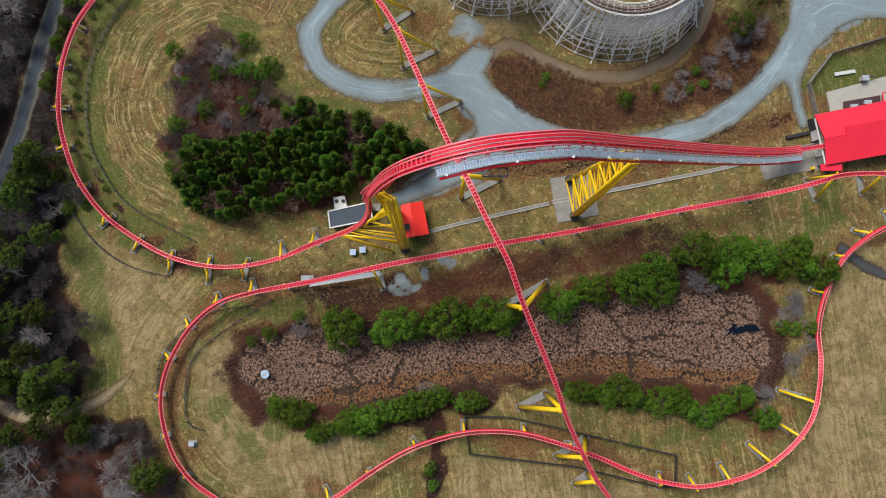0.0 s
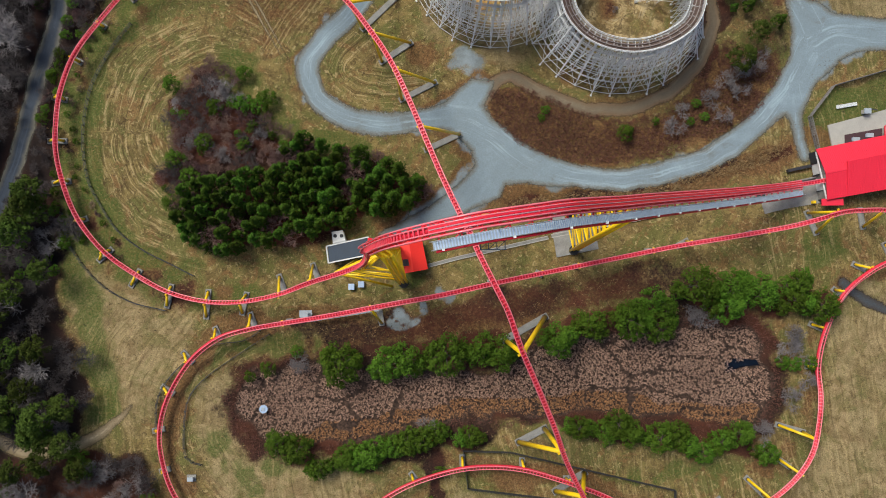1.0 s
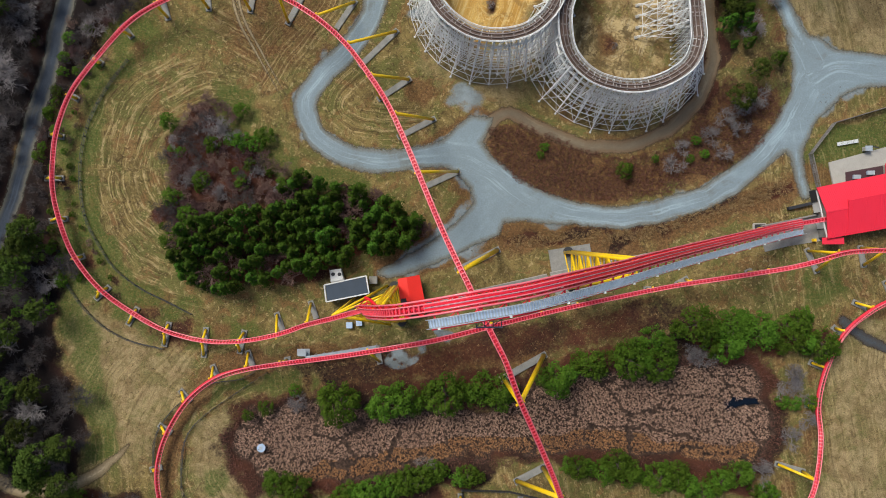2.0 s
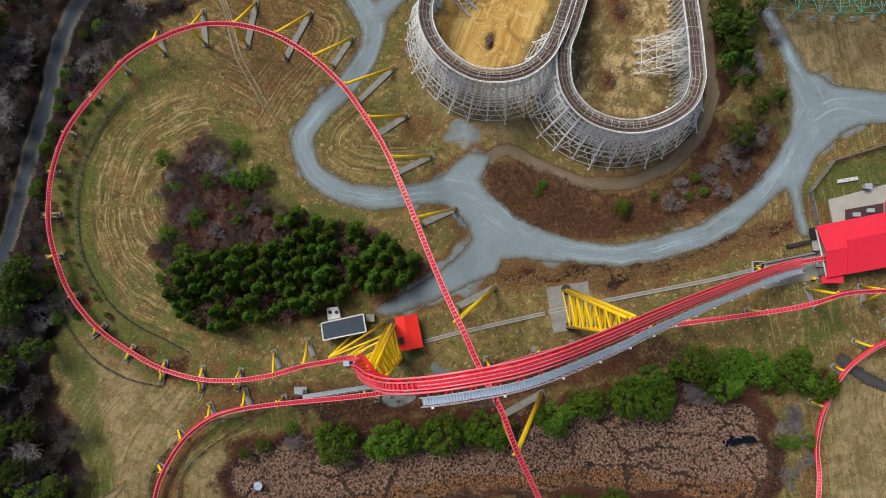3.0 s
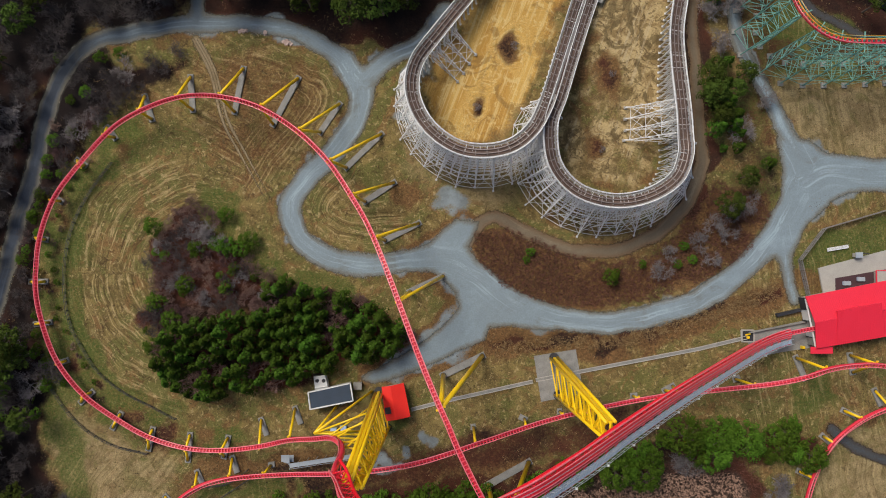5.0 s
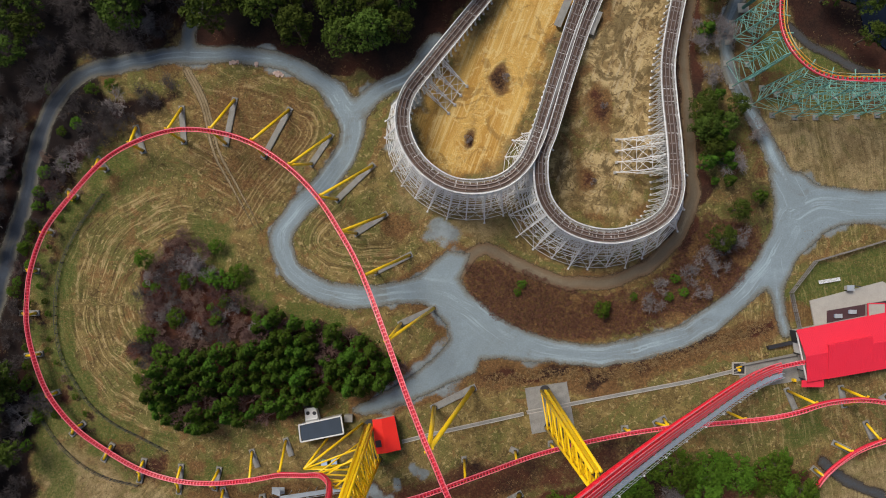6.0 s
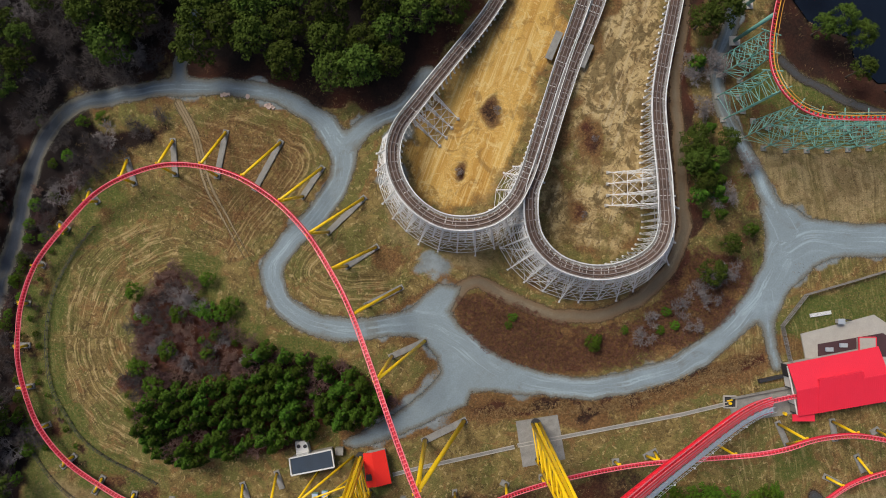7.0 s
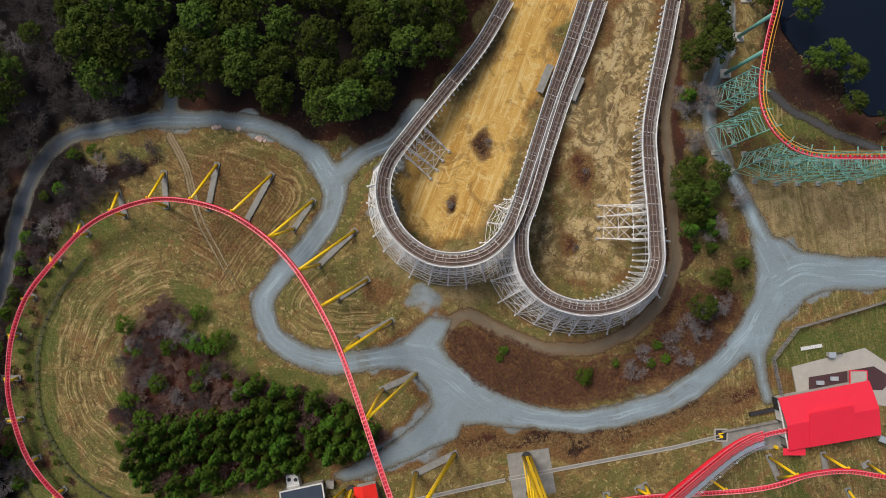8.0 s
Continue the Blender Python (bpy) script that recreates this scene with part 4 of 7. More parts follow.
ASPHALT = road_material("old_dark_asphalt", (0.085, 0.095, 0.11), (0.05, 0.056, 0.064), (0.06, 0.048, 0.036))


def road(lines, polys, mat, label, z, step=0.8, shade_at=None, ends=0.0, name="road"):
    """One sheet that follows lines of given widths and fills polygons; they run into one another."""
    runs = [(spline([(px, py, 0) for px, py in line], 2.0)[:, :2], w) for line, w in lines]
    every = np.vstack([r for r, _ in runs] + [np.array(p) for p in polys])
    lo, hi = every.min(0) - 8, every.max(0) + 8
    xs, ys = np.arange(lo[0], hi[0], step), np.arange(lo[1], hi[1], step)
    X, Y = np.meshgrid(xs, ys)
    x, y = X.ravel(), Y.ravel()
    bend = 0.5 * min(1.0, min(w for _, w in lines) / 5)
    wx = x + (wander(x, y, 5, 81) - 0.5) * 2.4 * bend
    wy = y + (wander(x, y, 5, 82) - 0.5) * 2.4 * bend
    total, near, lane, lane_shade, share = np.zeros(x.shape), np.full(x.shape, 1e9), np.zeros((len(x), 3)), np.zeros(x.shape), np.full(x.shape, 1e-9)
    for k, (run, w) in enumerate(runs):
        d, at = to_line(wx, wy, [tuple(p) for p in run])
        length = np.linalg.norm(np.diff(run, axis=0), axis=1).sum()
        narrow = w / 2 * np.clip((length - at) / ends, 0, 1) ** 0.5 if ends else w / 2
        total += np.exp(np.clip((narrow - d) / 0.9, -40, 40))
        closer = d < near
        lane[closer] = np.stack([d, at + 400 * k, 0 * d], 1)[closer]
        near = np.minimum(near, d)
        if shade_at:
            weight = np.exp(np.clip((w / 2 - d) / 1.5, -20, 20))
            lane_shade, share = lane_shade + weight * shade_at(k, at), share + weight
    for poly in polys:
        d = to_line(wx, wy, poly, True)[0] * np.where(inside(wx, wy, poly), 1, -1)
        total += np.exp(np.clip(d / 0.9, -40, 40))
    verge = 0.9 * np.log(np.maximum(total, 1e-30)) + (wander(x, y, 2.2, 83) - 0.5) * 0.5 * bend
    verge = verge * max(1.0, 2.8 / min(w for _, w in lines))
    lane[:, 2] = lane_shade / share
    nx = len(xs)
    i = (np.arange(len(ys) - 1)[:, None] * nx + np.arange(nx - 1)[None]).ravel()
    quads = np.stack([i, i + 1, i + nx + 1, i + nx], 1)
    quads = quads[verge[quads].max(1) > -0.75]
    used, back = np.unique(quads, return_inverse=True)
    height = z - 0.5 * z * np.clip(0.4 - verge[used], 0, 1)
    me = quads_mesh(np.stack([x[used], y[used], height], 1), name, back.reshape(-1, 4))
    me.polygons.foreach_set("use_smooth", [True] * len(me.polygons))
    me.attributes.new("lane", "FLOAT_VECTOR", "POINT").data.foreach_set("vector", lane[used].astype(np.float32).ravel())
    me.attributes.new("verge", "FLOAT", "POINT").data.foreach_set("value", np.clip(verge[used], -3, 4).astype(np.float32))
    me.materials.append(mat)
    return single(name, me, mat, label, name, "structure")


YARD_PATH = [(105.2, 60), (105.4, 52), (106.6, 45), (108.2, 38.5)]
# The gravel colour darkens along the lane to stand for the wood's shade.
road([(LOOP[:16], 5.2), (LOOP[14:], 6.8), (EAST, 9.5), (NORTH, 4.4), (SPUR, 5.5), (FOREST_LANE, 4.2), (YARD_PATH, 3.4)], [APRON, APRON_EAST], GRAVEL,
     "pale blue-grey gravel service road, the wood's shade put into its colour", 0.045,
     shade_at=lambda k, at: np.clip((189 - at) / 75, 0, 1) if k == 0 else np.clip((at - 25) / 60, 0, 0.55) if k == 3 else np.full(at.shape, 0.6 if k == 5 else 0.0))
road([(DIRT_LANE, 4.0)], [], LANE, "brown dirt lane round the wooden coaster", 0.03, ends=60)
road([(WORN_LINE[:3], 2.6)], [], RUT, "pale worn dirt track leaving the lane", 0.03, 0.6, ends=30, name="trail")
for o in (-0.85, 0.85):
    road([([(px + o, py) for px, py in WORN_LINE], 0.8)], [], RUT, "pale worn wheel rut through the grass", 0.05, 0.4, ends=25, name="trail")
road([(LANE_SW, 4.4)], [], RUT, "pale brown lane from the south-western wood", 0.03, ends=22)
road([(DARK_LANE, 3.2)], [], ASPHALT, "short dark lane under the low track", 0.05)
road([(NE_PATH, 2.6)], [], ASPHALT, "narrow grey path by the lake", 0.05)

WATER = material("dark_lake_water", (0.004, 0.007, 0.014), 0.08, scale=0.3, fine=2, amount=0.3)
sh = Shape()
sh.prism([(px, py) for px, py in LAKE][::-1], -0.9, -0.55)
single("water", sh, WATER, "still dark lake water", "water", "structure")
pool = [tuple(p[:2]) for p in spline([(82.5, -23.4, 0), (86, -22.2, 0), (91, -22.6, 0), (96.5, -22.4, 0), (97, -23.8, 0), (91, -24.4, 0), (87, -25, 0), (84, -26.6, 0), (82.5, -23.4, 0)], 0.6)[:-1]]
single("water", Shape().prism(pool[::-1], -1.6, -1.0), WATER, "narrow dark pool at the marsh's end", "water", "structure")

# ---- steel coaster tracks
LIFT = [
    (128.2, 33.2, 5.2), (116.4, 31.2, 5.2), (107.9, 29.8, 5.2), (101.1, 28.7, 7.3), (93.5, 27.4, 12.5),
    (82.4, 25.5, 22.8), (72.3, 23.8, 32.9), (61.2, 22, 44.3), (50.2, 20.2, 56.1), (40, 18.5, 67.5), (31.5, 17, 77.1),
    (24.7, 15.9, 84.7), (18, 14.8, 91.4), (11.2, 13.6, 95.5), (4.8, 12.6, 96.8), (-1.5, 11.5, 95.6), (-7.9, 10.4, 91.2),
    (-11.9, 9.8, 83.8), (-14.9, 9.3, 74.4), (-17.2, 8.9, 64.5), (-18.2, 8.4, 53.3), (-19.5, 7.7, 43.9),
    (-22, 6.6, 33.5), (-25.6, 5.5, 26.2),
]


def tie_shape(half, depth):
    """One cross tie: a bar between the rails and two struts down to the spine."""
    s = Shape()
    s.box(-half, -0.13, -0.12, half, 0.13, 0.06)
    s.beam((-half, 0, 0), (-0.1, 0, -depth), 0.16, 0.12)
    s.beam((half, 0, 0), (0.1, 0, -depth), 0.16, 0.12)
    return s


def place_of(c, s, u):
    t = u.cross(s)
    return Matrix(((s.x, t.x, u.x, c.x), (s.y, t.y, u.y, c.y), (s.z, t.z, u.z, c.z), (0, 0, 0, 1)))


def steel_track(points, label, first_ties, half=0.57, depth=0.75, gain=26.0, most=0.85):
    pts = spline(points, 0.98)
    cs, ss, us = frames_of(pts, gain, most)
    root = base("coaster_track", (pts[0][0], pts[0][1], 0), label, "roller coaster", "steel coaster tracks")
    for a in (-half, half):
        part("rail", Shape().sweep(cs, ss, us, a, 0.0, 0.135, 6), RAIL_RED, root, smooth=True)
    part("spine", Shape().sweep(cs, ss, us, 0, -depth, 0.47, 8), RED_TIE, root, smooth=True)
    tie = tie_shape(half, depth).mesh("tie", TIE_RED)
    rest = Shape()
    for i in range(0, len(cs), 1):
        m = place_of(cs[i], ss[i], us[i])
        if first_ties[0] <= i < first_ties[1]:
            ob = part("tie", tie, None, root)
            ob.matrix_basis = m
        else:
            k = len(rest.v)
            rest.v += [tuple(m @ v.co) for v in tie.vertices]
            rest.f += [tuple(k + j for j in p.vertices) for p in tie.polygons]
    part("tie_run", rest, TIE_RED, root, kind="stuff")
    return cs, ss, us, root


MAIN = steel_track(LIFT + TURN + HILL, "crimson steel coaster track with lift, drop and low turn", (300, 600))
LOW = steel_track(LOW_WEST + LOW_SOUTH, "crimson steel coaster track winding low round the marsh", (80, 380))


# ---- lift: truss, cable trough, catwalk with rails and lamps
def lift_extras():
    cs, ss, us, root = MAIN
    top = max(range(len(cs)), key=lambda i: cs[i].z)
    a = next(i for i in range(len(cs)) if cs[i].z > 6.0)
    end = next(i for i in range(top, len(cs)) if cs[i].z < 64)
    C, S, U = cs[a:end], ss[a:end], us[a:end]
    for off, dn in ((-1.15, -0.35), (1.15, -0.35)):
        part("chord", Shape().sweep(C, S, U, off, dn, 0.17, 6), RAIL_RED, root, smooth=True)
    part("chord", Shape().sweep(C, S, U, 0, -2.9, 0.3, 8), RED, root, smooth=True)
    lace = Shape()
    for i in range(0, len(C) - 3, 3):
        j = i + 3
        for off in (-1.15, 1.15):
            hi, hj = C[i] + S[i] * off - U[i] * 0.35, C[j] + S[j] * off - U[j] * 0.35
            li, lj = C[i] - U[i] * 2.9, C[j] - U[j] * 2.9
            lace.tube(hi, li, 0.1, n=4).tube(hi, lj, 0.1, n=4)
        lace.tube(C[i] + S[i] * 1.15 - U[i] * 0.35, C[i] - S[i] * 1.15 - U[i] * 0.35, 0.12, n=4)
        lace.tube(C[i] + S[i] * 1.15 - U[i] * 0.35, C[j] - S[j] * 1.15 - U[j] * 0.35, 0.1, n=4)
        lace.tube(C[i] - S[i] * 1.15 - U[i] * 0.35, C[j] + S[j] * 1.15 - U[j] * 0.35, 0.1, n=4)
    part("lacing", lace, RED, root, kind="stuff")
    last = top + 10 - a
    C, S, U = C[:last], S[:last], U[:last]
    part("cable_trough", Shape().ribbon(C, S, U, -0.1, 0.1, -0.3, 0.08), RAIL_RED, root, "pale red cable trough between the rails")
    part("lift_cable", Shape().sweep(C, S, U, 0, 0.11, 0.035, 5), STEEL, root, "pale lift cable")
    for a0 in (-0.43, 0.17):
        part("cover_plate", Shape().ribbon(C, S, U, a0, a0 + 0.26, -0.06, 0.09), RED, root, "crimson cover plate along the rail")
    for a0 in (-1.12, 0.84):
        part("chord_plate", Shape().ribbon(C, S, U, a0, a0 + 0.24, -0.5, -0.4), RED, root, "crimson plate along the chord")
    # the catwalk lies on the south side, which is left of the way up
    part("catwalk", Shape().ribbon(C, S, U, -3.1, -1.85, -0.75, -0.68), GRATE, root, "blue-grey grated catwalk")
    part("chord", Shape().sweep(C, S, U, -3.35, -1.3, 0.22, 6), RED, root, smooth=True)
    for off in (-3.15, -1.8):
        for h in (-0.1, 0.4):
            part("handrail", Shape().sweep(C, S, U, off, h, 0.05, 4), STEEL, root)
    posts, arms, treads = Shape(), Shape(), Shape()
    for i in range(0, len(C), 1):
        treads.beam(C[i] - S[i] * 3.1 - U[i] * 0.66, C[i] - S[i] * 1.85 - U[i] * 0.66, 0.22, 0.08)
        if i:
            q, r = (C[i] + C[i - 1]) / 2, (U[i] + U[i - 1]) / 2
            treads.beam(q - S[i] * 3.1 - r * 0.66, q - S[i] * 1.85 - r * 0.66, 0.22, 0.08)
        if i % 2 == 0:
            for off in (-3.15, -1.8):
                posts.tube(C[i] + S[i] * off - U[i] * 0.7, C[i] + S[i] * off + U[i] * 0.42, 0.06, n=4)
        if i % 4 == 0:
            arms.beam(C[i] - S[i] * 3.35 - U[i] * 1.1, C[i] - S[i] * 0.9 - U[i] * 0.8, 0.26, 0.24)
            if i + 4 < len(C):
                arms.beam(C[i] - S[i] * 1.15 - U[i] * 0.5, C[i + 4] - S[i + 4] * 3.35 - U[i + 4] * 1.3, 0.16, 0.16)
    part("tread_grating", treads, SLAT, root, "pale grating bars", kind="stuff")
    part("railing", posts, STEEL, root, kind="stuff")
    part("outrigger_bracing", arms, RED, root, kind="stuff")
    for i in range(15, len(C), 11):
        p = C[i] - S[i] * 3.3 + U[i] * 0.3
        part("lamp", Shape().box(p.x - 0.2, p.y - 0.16, p.z - 0.15, p.x + 0.2, p.y + 0.16, p.z + 0.2), WHITE, root, "small white floodlight")
    k = min(range(len(C)), key=lambda q: abs(C[q].x - 6.2))
    p = C[k] - S[k] * 4.0 - U[k] * 3.0
    deck = part("platform", Shape().box(p.x - 2.0, p.y - 0.75, p.z - 0.1, p.x + 2.0, p.y - 0.6, p.z + 0.06).box(p.x - 2.0, p.y + 0.6, p.z - 0.1, p.x + 2.0, p.y + 0.75, p.z + 0.06), SLATE, root, "dark open side platform")
    for k, dx in enumerate((-1.9, -0.65, 0.65, 1.9)):
        part("platform_post", Shape().tube((p.x + dx, p.y - 0.7, p.z), (p.x + dx, p.y - 0.7, p.z + 1.1), 0.06, n=5), SLATE, deck)
        part("hanger", Shape().tube((p.x + dx, p.y + 0.7, p.z), (p.x + dx, p.y + 0.7, p.z + 2.4), 0.08, n=5), SLATE, deck)
        part("joist", Shape().box(p.x + dx - 0.07, p.y - 0.6, p.z - 0.06, p.x + dx + 0.07, p.y + 0.6, p.z + 0.05), SLATE, deck)
        if k:
            part("cross_bar", Shape().tube((p.x + dx - 1.25, p.y - 0.6, p.z), (p.x + dx, p.y + 0.6, p.z), 0.06, n=5), SLATE, deck)
    part("platform_rail", Shape().tube((p.x - 2.0, p.y - 0.7, p.z + 1.1), (p.x + 2.0, p.y - 0.7, p.z + 1.1), 0.06, n=5), SLATE, deck)


lift_extras()


# ---- supports
def nearest(track, x, y):
    cs = track[0]
    crest = max(range(len(cs)), key=lambda i: cs[i].z)
    first = next(i for i in range(crest, len(cs)) if cs[i].z < 26) if cs[crest].z > 60 else 0
    best = min(range(first, len(cs)), key=lambda i: (cs[i].x - x) ** 2 + (cs[i].y - y) ** 2)
    return cs[best] - track[2][best] * 1.0, track[1][best], best


def support(track, feet, r, group, label):
    pts = [(feet[i], feet[i + 1]) for i in range(0, len(feet), 2)]
    mx, my = sum(p[0] for p in pts) / len(pts), sum(p[1] for p in pts) / len(pts)
    top, side, at = nearest(track, mx, my)
    root = base("track_support", (mx, my, 0), label, "support", group)
    a = Vector((*pts[0], 0))
    b = Vector((*(pts[1] if len(pts) > 1 else (top.x, top.y)), 0))
    if len(pts) == 1 and (b - a).length > 4:
        b = a + (b - a).normalized() * 4
    d = (b - a).normalized() if (b - a).length > 0.4 else Vector((1, 0, 0))
    w = Vector((-d.y, d.x, 0))
    hw = 0.6 + r * 0.6
    a2, b2 = a - d * hw, b + d * hw
    quad = [a2 - w * hw, b2 - w * hw, b2 + w * hw, a2 + w * hw]
    foot = Shape().prism([(q.x, q.y) for q in quad], -0.6, 0.35)
    inner = [a2 + d * 0.12 - w * (hw - 0.12), b2 - d * 0.12 - w * (hw - 0.12), b2 - d * 0.12 + w * (hw - 0.12), a2 + d * 0.12 + w * (hw - 0.12)]
    foot.prism([(q.x, q.y) for q in inner], 0.3, 0.42)
    part("footing", foot, CONCRETE, root, "weathered grey concrete footing")
    for q in pts:
        part("leg", Shape().tube((*q, 0.4), top, r, r * 0.85, 10), YELLOW, root, smooth=True)
        part("base_plate", Shape().tube((*q, 0.4), (*q, 0.62), r * 1.3, n=10), DARK, root, "dark bolted base plate")
    part("saddle", Shape().beam(top - side * (0.5 + r), top + side * (0.5 + r), 0.5, 0.4), YELLOW, root)


for row in [
    (-71.3, 106.3, -70.6, 96.4), (-55.4, 108.7, -58, 95.7), (-39, 105.6, -46.5, 91.9), (-26.6, 97.8, -32.3, 89.4),
    (-14.1, 88.7, -24.6, 78.7), (-10.4, 74.1, -19, 68.5), (-3.1, 61.9, -13.1, 56.9), (-85, 100.6, -82.9, 93.7),
    (-96.3, 91.2, -94.1, 88.3), (-105.2, 81.5, -103.1, 80.1), (-112, 70.4, -110.2, 69.3), (-117.7, 58.5, -114.7, 57.9),
    (4.1, 46.1, -5.8, 41.6),
]:
    support(MAIN, row, 0.46, "supports of the high turn", "yellow tubular A-frame support on a long concrete footing")
for row in [
    (-118.9, 45.3, -114.7, 45.3), (-117.4, 32.6, -113.4, 33.1), (-111.7, 20.6, -108.3, 21.7),
    (-103.7, 9.5, -100.6, 12.3), (-94.2, 1.9, -92, 5.8), (-83.6, -4.4, -82.4, 1.2), (-71.9, -7.8, -71.3, -0.5),
    (-61.2, -6.8, -60, -1.4),
]:
    support(MAIN, row, 0.42, "supports of the low turn", "short yellow support on a concrete footing")
for row in [
    (29, -9.1, 17, -15.7), (28.4, -42.1, 20.7, -45.9), (39.9, -55.2, 31.4, -60.4), (40.5, -65.7, 36.7, -68.4),
    (15.5, 22.3, 4, 16.7),
]:
    support(MAIN, row, 0.68, "supports of the airtime hill", "tall yellow V-shaped support on a concrete footing")
for row in [
    (69.5, 11.9, 71.8, 13.1), (108.4, 21.2, 110.8, 15.3), (124.3, 21.9, 125, 16.9), (61.4, -65.9, 61.3, -69.9),
    (70.1, -66.7, 71.4, -68.5), (79.6, -63.5, 81.5, -67.3), (88.2, -57.5, 92.6, -62), (96.3, -50.9, 100.4, -53.8),
    (97.8, -41.8, 105, -43.9), (108.7, -12.1, 112.2, -13.7), (115.9, -1.9, 118.4, -4.1), (122.2, 5.6, 125.8, 3.8),
]:
    support(LOW, row, 0.42, "supports of the low track", "yellow tubular support leaning to the track")
for row in [
    (-50.1, 3.8), (-40, 7.1), (12.8, 1.3), (27.9, 3.7), (38.4, 5.8), (60.1, 10.3), (90.4, 15.1), (-19.7, -10.3),
    (-47.3, -9.6), (-58.7, -7.4), (-69.1, -11.5), (-78.5, -18.6), (-84.6, -28.6), (-87, -41.3), (-84.9, -53.2),
    (-78.9, -65.4), (-36.9, -68.7), (-23.9, -63.9), (-11.1, -55), (3.9, -50.2), (21.6, -51.2), (34.5, -56.7),
    (107.1, -24.6), (137.3, 19.3), (131.4, 11.4),
]:
    near_main = min((c.x - row[0]) ** 2 + (c.y - row[1]) ** 2 + (c.z > 60) * 1e6 for c in MAIN[0])
    near_low = min((c.x - row[0]) ** 2 + (c.y - row[1]) ** 2 for c in LOW[0])
    support(MAIN if near_main < near_low else LOW, row, 0.4, "single supports", "single yellow support post on a concrete footing")


def lattice_tower(name, feet, tops, zt, panels, r, label):
    """Two heavy legs with lacing between them, standing upright under the lift."""
    (ax, ay), (bx, by) = feet
    root = base(name, ((ax + bx) / 2, (ay + by) / 2, 0), label, "tower", "lift towers")
    legs = [(Vector((*feet[0], 0.5)), Vector((*tops[0], zt))), (Vector((*feet[1], 0.5)), Vector((*tops[1], zt)))]
    n = Vector((by - ay, ax - bx, 0)).normalized() * 1.1
    for p, q in legs:
        for s in (-1, 1):
            part("leg", Shape().tube(p + n * s, q + n * s * 0.8, r, r * 0.9, 8), YELLOW, root, smooth=True)
        part("web", Shape().beam(p, q, 0.75, 0.5), YELLOW, root)
        part("base_plate", Shape().tube(p - Vector((0, 0, 0.1)), p + Vector((0, 0, 0.3)), 1.5, n=12), DARK, root, "dark bolted base plate")
    at = lambda k, f: legs[k][0].lerp(legs[k][1], f)
    for i in range(panels):
        f, g = i / panels, (i + 1) / panels
        k = i % 2
        for s in (-1, 1):
            part("brace", Shape().tube(at(k, f) + n * s, at(1 - k, g) + n * s, 0.2, n=6), YELLOW, root)
        part("strut", Shape().tube(at(0, g), at(1, g), 0.24, n=6), YELLOW, root)
    return root, at


TW = [(px, py) for px, py in [
    (-15.1, 12), (-13.1, 1.5), (-17.6, 12.2), (-16.9, 12.4),
]]
TOWER = lattice_tower("lift_tower", TW[:2], [(-13.9, 9.0), (-11.9, 7.8)], 69.5, 15, 0.42, "tall yellow lattice tower under the lift crest")
BENT = lattice_tower("lift_bent", [
    (36.8, 21.7), (38, 10.8),
], [(37.2, 18.6), (36.8, 15.4)], 64.0, 13, 0.42, "tall yellow lattice bent standing on a concrete pad")
for i, (top, lo) in enumerate((((-30.4, 4.8, 19.0), (-17.2, 12.2, 0.5)), ((-30.4, 4.8, 19.0), (-27.0, 8.6, 0.5)), ((-30.4, 4.8, 19.0), (-16.4, 0.6, 0.5)), ((-30.4, 4.8, 19.0), TOWER[1](0, 0.3)), ((-25.3, 5.4, 25.0), TOWER[1](0, 0.42)),
                                ((-25.3, 5.4, 25.0), TOWER[1](1, 0.3)), ((-19.0, 6.4, 38.0), TOWER[1](0, 0.55)), ((-19.0, 6.4, 38.0), TOWER[1](1, 0.5)), ((-30.4, 4.8, 19.0), TOWER[1](1, 0.2)))):
    part("stay", Shape().tube(lo, top, 0.36 if i < 3 else 0.25, n=8), YELLOW, TOWER[0], smooth=True)
for k, f in ((0, 0.2), (0, 0.38), (1, 0.12), (1, 0.4), (0, 0.62), (1, 0.6)):
    part("stay", Shape().tube((-28.2 + 11 * f, 5.0 + f, 21 + 18 * f), TOWER[1](k, f), 0.2, n=8), YELLOW, TOWER[0], smooth=True)
sh = Shape().prism([
    (30.9, 22.2), (43.3, 24.1), (45.5, 11.1), (32.9, 8.7),
][::-1], -0.5, 0.3)
single("concrete_pad", sh, CONCRETE, "weathered concrete pad under the lift bent", "foundation")


# ---- wooden coaster
WOOD_LEFT = [
    (31.9, 157.1, 2.6), (23.8, 142.9, 4.3), (12.6, 128.2, 6.9), (3.4, 116.1, 9.5), (-2.8, 107, 12), (-4.2, 99.2, 14.6),
    (-2.4, 91.7, 17.2), (1.9, 85.4, 18.9), (8.9, 80.7, 20), (16.4, 79.7, 20.5), (23.2, 81.3, 20.5), (28.5, 85.6, 19.8),
    (32.2, 92.1, 17.2), (35.8, 101.3, 11.2), (39.9, 112.8, 5.2), (45.3, 128.8, 2.1), (50.6, 143.6, 2.1),
    (55, 156.9, 2.6),
]
